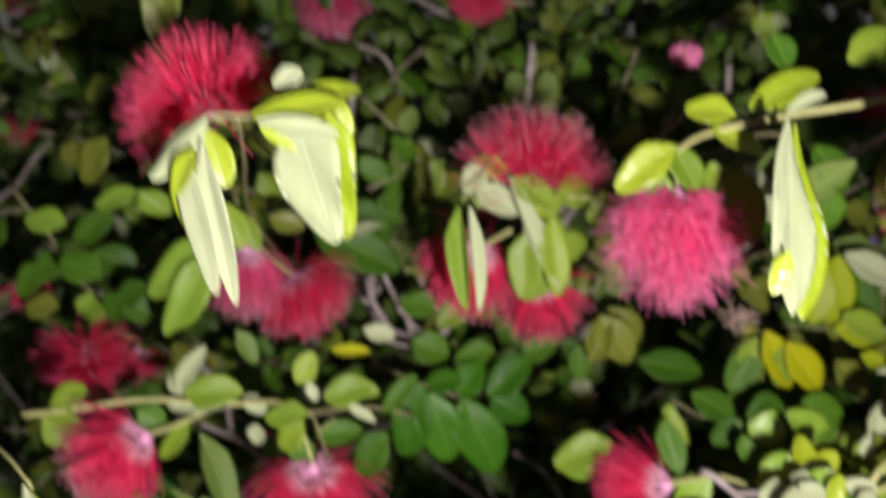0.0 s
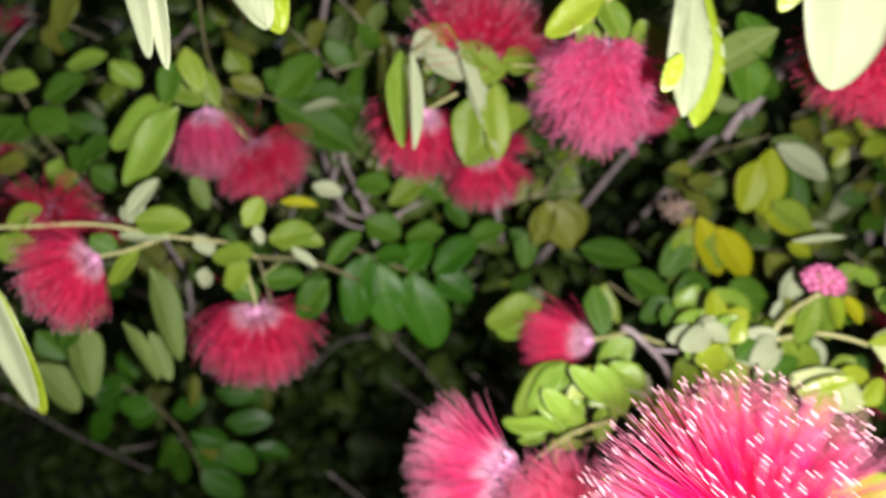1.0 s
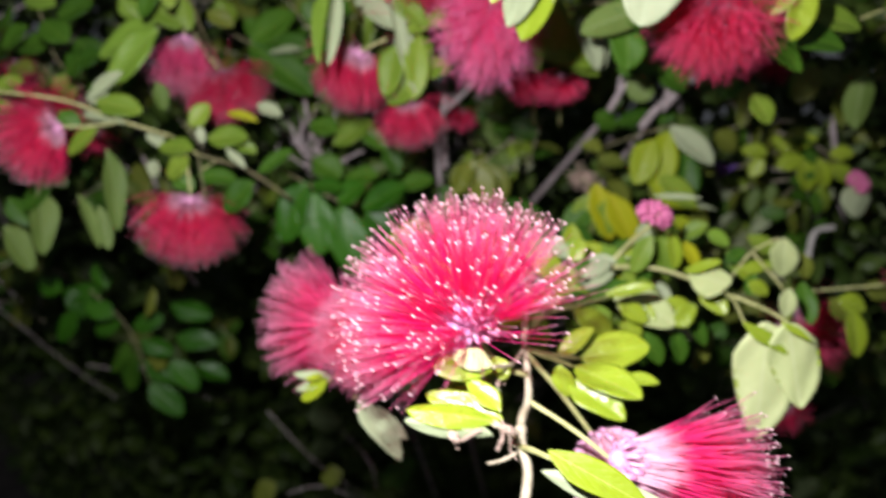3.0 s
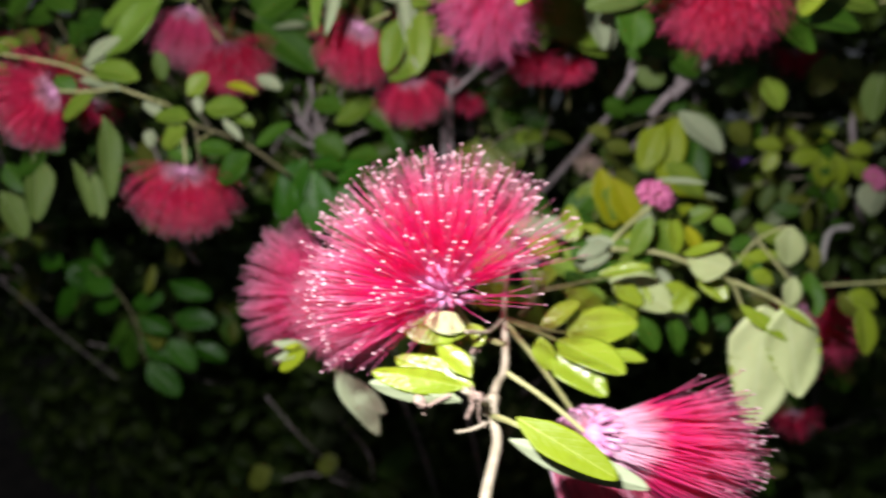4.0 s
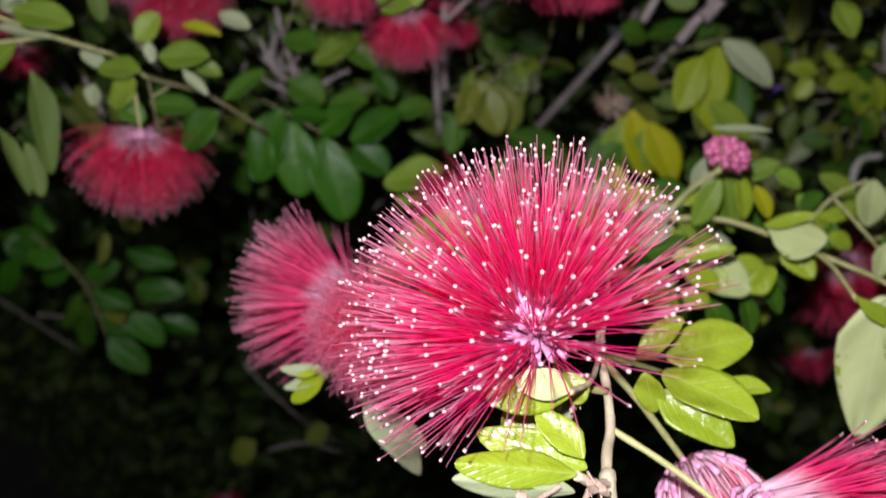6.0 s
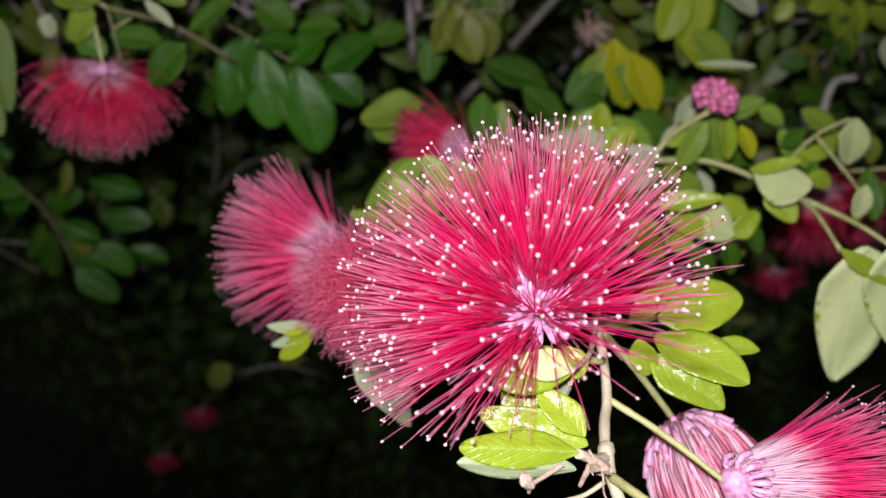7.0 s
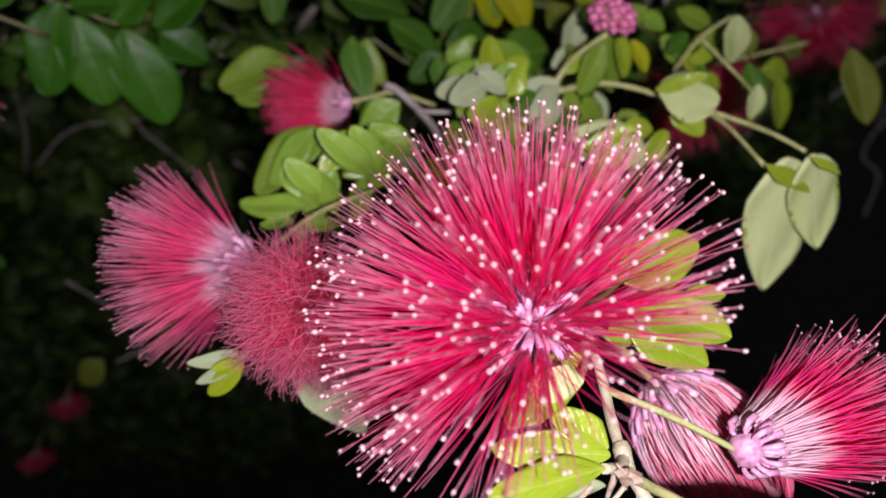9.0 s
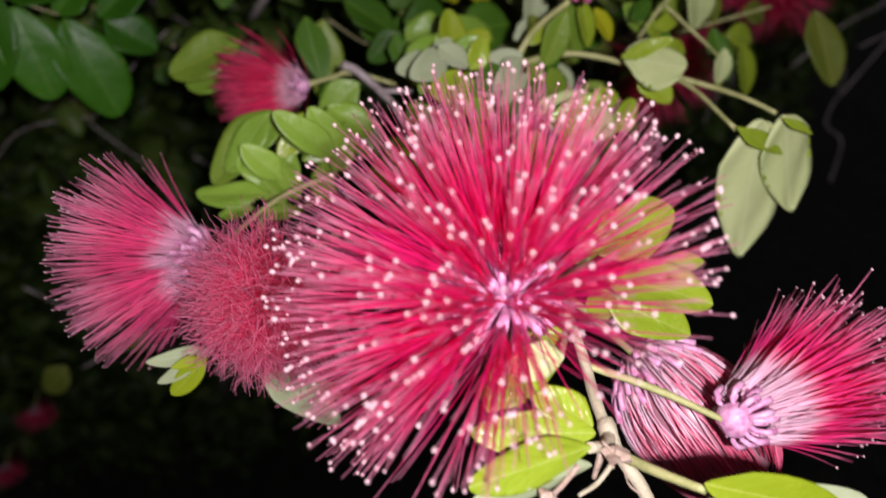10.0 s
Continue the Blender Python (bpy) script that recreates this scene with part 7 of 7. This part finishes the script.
woody([(0.30, 0.40, 1.05), (0.305, 0.395, 1.12), (0.318, 0.39, 1.20)], 0.0024, 0.0016)
woody([(-0.035, 0.345, 1.01), (-0.052, 0.335, 1.035), (-0.075, 0.33, 1.05)], 0.0014, 0.0009)
woody([(-0.052, 0.335, 1.035), (-0.050, 0.325, 1.06), (-0.055, 0.315, 1.08)], 0.0011, 0.0008)
woody([(0.105, 0.47, 0.84), (0.075, 0.45, 0.91), (0.035, 0.45, 0.95)], 0.0013, 0.0009)
woody([(0.14, 0.48, 0.84), (0.11, 0.46, 0.925), (0.085, 0.45, 0.955)], 0.0011, 0.0008)
woody([(0.1884, 0.2970, 1.1305), (0.1954, 0.2992, 1.1393), (0.2055, 0.3024, 1.1519)], 0.0026, 0.00182)
woody([(0.1884, 0.2970, 1.1305), (0.1917, 0.2982, 1.1352), (0.1916, 0.2989, 1.1395)], 0.0016, 0.00112)
woody([(0.1656, 0.2944, 1.1269), (0.1714, 0.2971, 1.1391), (0.1776, 0.2989, 1.1457)], 0.0017, 0.00119)
woody([(0.1686, 0.2989, 1.1496), (0.1689, 0.2976, 1.1428), (0.1686, 0.2962, 1.1356)], 0.0011, 0.00077)
woody([(0.1812, 0.3000, 1.1209), (0.1888, 0.3000, 1.1325), (0.1961, 0.3000, 1.1389), (0.2086, 0.3000, 1.1549)], 0.0022, 0.0013)
woody([(0.1900, 0.3000, 1.1344), (0.1909, 0.3000, 1.1425)], 0.0012, 0.0009)
woody([(0.0944, 0.3220, 1.0912), (0.0915, 0.3220, 1.1097), (0.0899, 0.3220, 1.1229), (0.0843, 0.3220, 1.1332)], 0.0018, 0.0012)
woody([(0.0900, 0.3220, 1.1216), (0.0958, 0.3220, 1.1290), (0.1020, 0.3220, 1.1345)], 0.0012, 0.0008)
woody([(0.0225, 0.3400, 1.0829), (0.0166, 0.3400, 1.0951), (0.0187, 0.3400, 1.1082), (0.0191, 0.3400, 1.1252)], 0.0018, 0.0012)
woody([(0.0169, 0.3400, 1.0922), (0.0041, 0.3400, 1.1005)], 0.0012, 0.0008)
woody([(0.2918, 0.3600, 1.1184), (0.2874, 0.3600, 1.1333), (0.2885, 0.3600, 1.1432)], 0.002, 0.0014)
for k in range(6):
    a = 2 * math.pi * k / 6 + 0.3
    x, y = 0.12 + 0.10 * math.cos(a), 1.25 + 0.07 * math.sin(a)
    woody([(0.12 + 0.03 * math.cos(a), 1.27 + 0.03 * math.sin(a), 0.0), (x, y, 0.45), (x + 0.12 * math.cos(a), y - 0.04, 0.85), (x + 0.30 * math.cos(a), y - 0.08 + 0.05 * math.sin(a), 1.25)], 0.011, 0.004)
random.seed(11)
for k in range(70):
    x, z = random.uniform(-0.25, 0.50), random.uniform(0.88, 1.26)
    y = random.uniform(0.335, 0.52) + max(0, 1.04 - z) * 0.5
    d = Vector((random.uniform(-1, 1), random.uniform(-0.5, 0.3), random.uniform(0.2, 1))).normalized() * random.uniform(0.06, 0.16)
    q = Vector((x, y, z))
    bend = Vector((random.uniform(-0.01, 0.01), 0, random.uniform(-0.01, 0.01)))
    thick = random.uniform(0.0010, 0.0024) * (0.35 if z < 1.06 else 0.55)
    woody([q, q + d * 0.3 - bend * 0.5, q + d * 0.6 + bend, q + d * 0.8 + bend * 0.3, q + d], thick, 0.0005)


def front(x, z):
    """How near the face of the shrub comes at that place: it falls back towards the ground."""
    return 0.335 + max(0.0, 1.06 - z) * 0.75 + 0.05 * noise.noise(Vector((x * 9, 0, z * 9)))


random.seed(5)
for k in range(230):
    x, z = random.uniform(-0.24, 0.46), 0.86 + 0.43 * math.sqrt(random.random())
    y = front(x, z) + random.uniform(0.0, 0.09)
    base = Vector((x, y, z))
    grow = Vector((random.uniform(-1, 1), random.uniform(-0.8, 0.1), random.uniform(-0.4, 0.7))).normalized()
    length = random.uniform(0.025, 0.05)
    twig = leafy_twig(base, "loose twig with small green leaflets in the shade of the shrub", "loose shaded twigs")
    tube("stem", [base, base + grow * length * 0.5 + Vector((0, 0, 0.002)), base + grow * length], 0.0006, 0.0003, TWIG_TAN, twig, sides=5, steps=3)
    for i in range(random.randint(4, 8)):
        q = base + grow * length * (0.25 + 0.75 * i / 7)
        side = grow.cross(Vector((random.gauss(0, 0.3), -1, random.gauss(0, 0.3)))).normalized() * (1 if i % 2 else -1)
        d = (side + grow * 0.5 + Vector((0, random.uniform(-0.3, 0.3), random.uniform(-0.5, 0.1)))).normalized()
        size = random.uniform(0.010, 0.019)
        up = Vector((random.uniform(-0.5, 0.5), random.uniform(-1.0, -0.2), random.uniform(0.1, 0.8)))
        leaf(twig, q, q + d * size, size * random.uniform(0.55, 0.8), up if random.random() < 0.8 else -up,
             random.choice(("green", "green", "green", "olive", "olive", "dim_lime")) if z > 0.98 else random.choice(("green", "olive")),
             random.choice(("oval", "round", "flat", "long", "cupped")), False)


def far_leaves(name, count, depth0, depth1, seed, gaps=-0.12, spanx=(-0.7, 0.95), spanz=(0.05, 1.58), big=1.0, rows=4):
    """The uncountable leaves further in, one mesh."""
    rng = random.Random(seed)
    base = leaf_mesh("far_leaf", fold=0.12, arc=0.15, rows=rows, half=1, thick=0.02)
    co = [v.co.copy() for v in base.vertices]
    fa = [(tuple(p.vertices), p.material_index) for p in base.polygons]
    bpy.data.meshes.remove(base)
    verts, faces, idx = [], [], []
    for _ in range(count):
        x, z = rng.uniform(*spanx), rng.uniform(*spanz)
        u, w = (x - 0.13) / 0.78, (z - 0.78) / 0.76
        if u * u + w * w > 1 + 0.15 * noise.noise(Vector((x * 5, 3, z * 5))):
            continue
        y = front(x, z) + 0.3 * u * u + depth0 + (depth1 - depth0) * rng.random() * (1.05 - u * u)
        if noise.noise(Vector((x * 14, y * 14, z * 14))) < gaps:
            continue
        d = Vector((rng.uniform(-1, 1), rng.uniform(-0.8, 0.5), rng.uniform(-0.9, 0.6))).normalized()
        n = Vector((rng.uniform(-0.7, 0.7), rng.uniform(-1, 0.2), rng.uniform(-0.2, 1)))
        n = (n - d * n.dot(d)).normalized()
        s = d.cross(n)
        ln = rng.uniform(0.012, 0.022) * big * (1.45 if z < 0.96 else 1.0)
        wd = ln * rng.uniform(0.5, 0.75)
        b = len(verts)
        verts += [Vector((x, y, z)) + s * (c.x * wd) + d * (c.y * ln) + n * (c.z * ln) for c in co]
        for f, m in fa:
            faces.append(tuple(b + i for i in f))
            idx.append(m)
    me = bpy.data.meshes.new(name)
    me.from_pydata([v - Vector(shrub.location) for v in verts], [], faces)
    me.materials.append(MASS_TOP)
    me.materials.append(MASS_UNDER)
    me.polygons.foreach_set("material_index", idx)
    me.polygons.foreach_set("use_smooth", [True] * len(faces))
    return tagged(part(name, me, None, shrub), kind="stuff")


far_leaves("inner_foliage", 4200, 0.0, 0.12, 33, -0.05, (-0.28, 0.48), (1.02, 1.32))
far_leaves("foliage", 26000, 0.05, 0.34, 21)
far_leaves("outer_foliage", 16000, 0.34, 1.0, 47, -0.8, big=2.5, rows=3)

# a pale dead twig curling, and a violet flower far behind
dead = thing("dead_twig", (0.2894, 0.3600, 1.0532), "pale curled dead twig in front of dark leaves", "twig")
tube("stem", [(0.2894, 0.3600, 1.0532), (0.2878, 0.3600, 1.0684), (0.2896, 0.3600, 1.0782), (0.2984, 0.3600, 1.0813)], 0.0018, 0.0011, DEAD_WOOD, dead, knots=0.2)
violet = thing("violet_flower", (0.2287, 0.3300, 1.1024), "small violet flower deep in the shrub", "flower")
for k in range(5):
    a = 2 * math.pi * k / 5
    me = leaf_mesh("petal", blunt=0.5, fold=0.1, arc=0.3, rows=6, half=2)
    me.materials.append(VIOLET)
    me.materials.append(VIOLET)
    part("petal", me, None, violet, m=pose(0, 0, 0, 60, 0, math.degrees(a)) @ Matrix.Diagonal((0.008, 0.010, 0.010, 1)))

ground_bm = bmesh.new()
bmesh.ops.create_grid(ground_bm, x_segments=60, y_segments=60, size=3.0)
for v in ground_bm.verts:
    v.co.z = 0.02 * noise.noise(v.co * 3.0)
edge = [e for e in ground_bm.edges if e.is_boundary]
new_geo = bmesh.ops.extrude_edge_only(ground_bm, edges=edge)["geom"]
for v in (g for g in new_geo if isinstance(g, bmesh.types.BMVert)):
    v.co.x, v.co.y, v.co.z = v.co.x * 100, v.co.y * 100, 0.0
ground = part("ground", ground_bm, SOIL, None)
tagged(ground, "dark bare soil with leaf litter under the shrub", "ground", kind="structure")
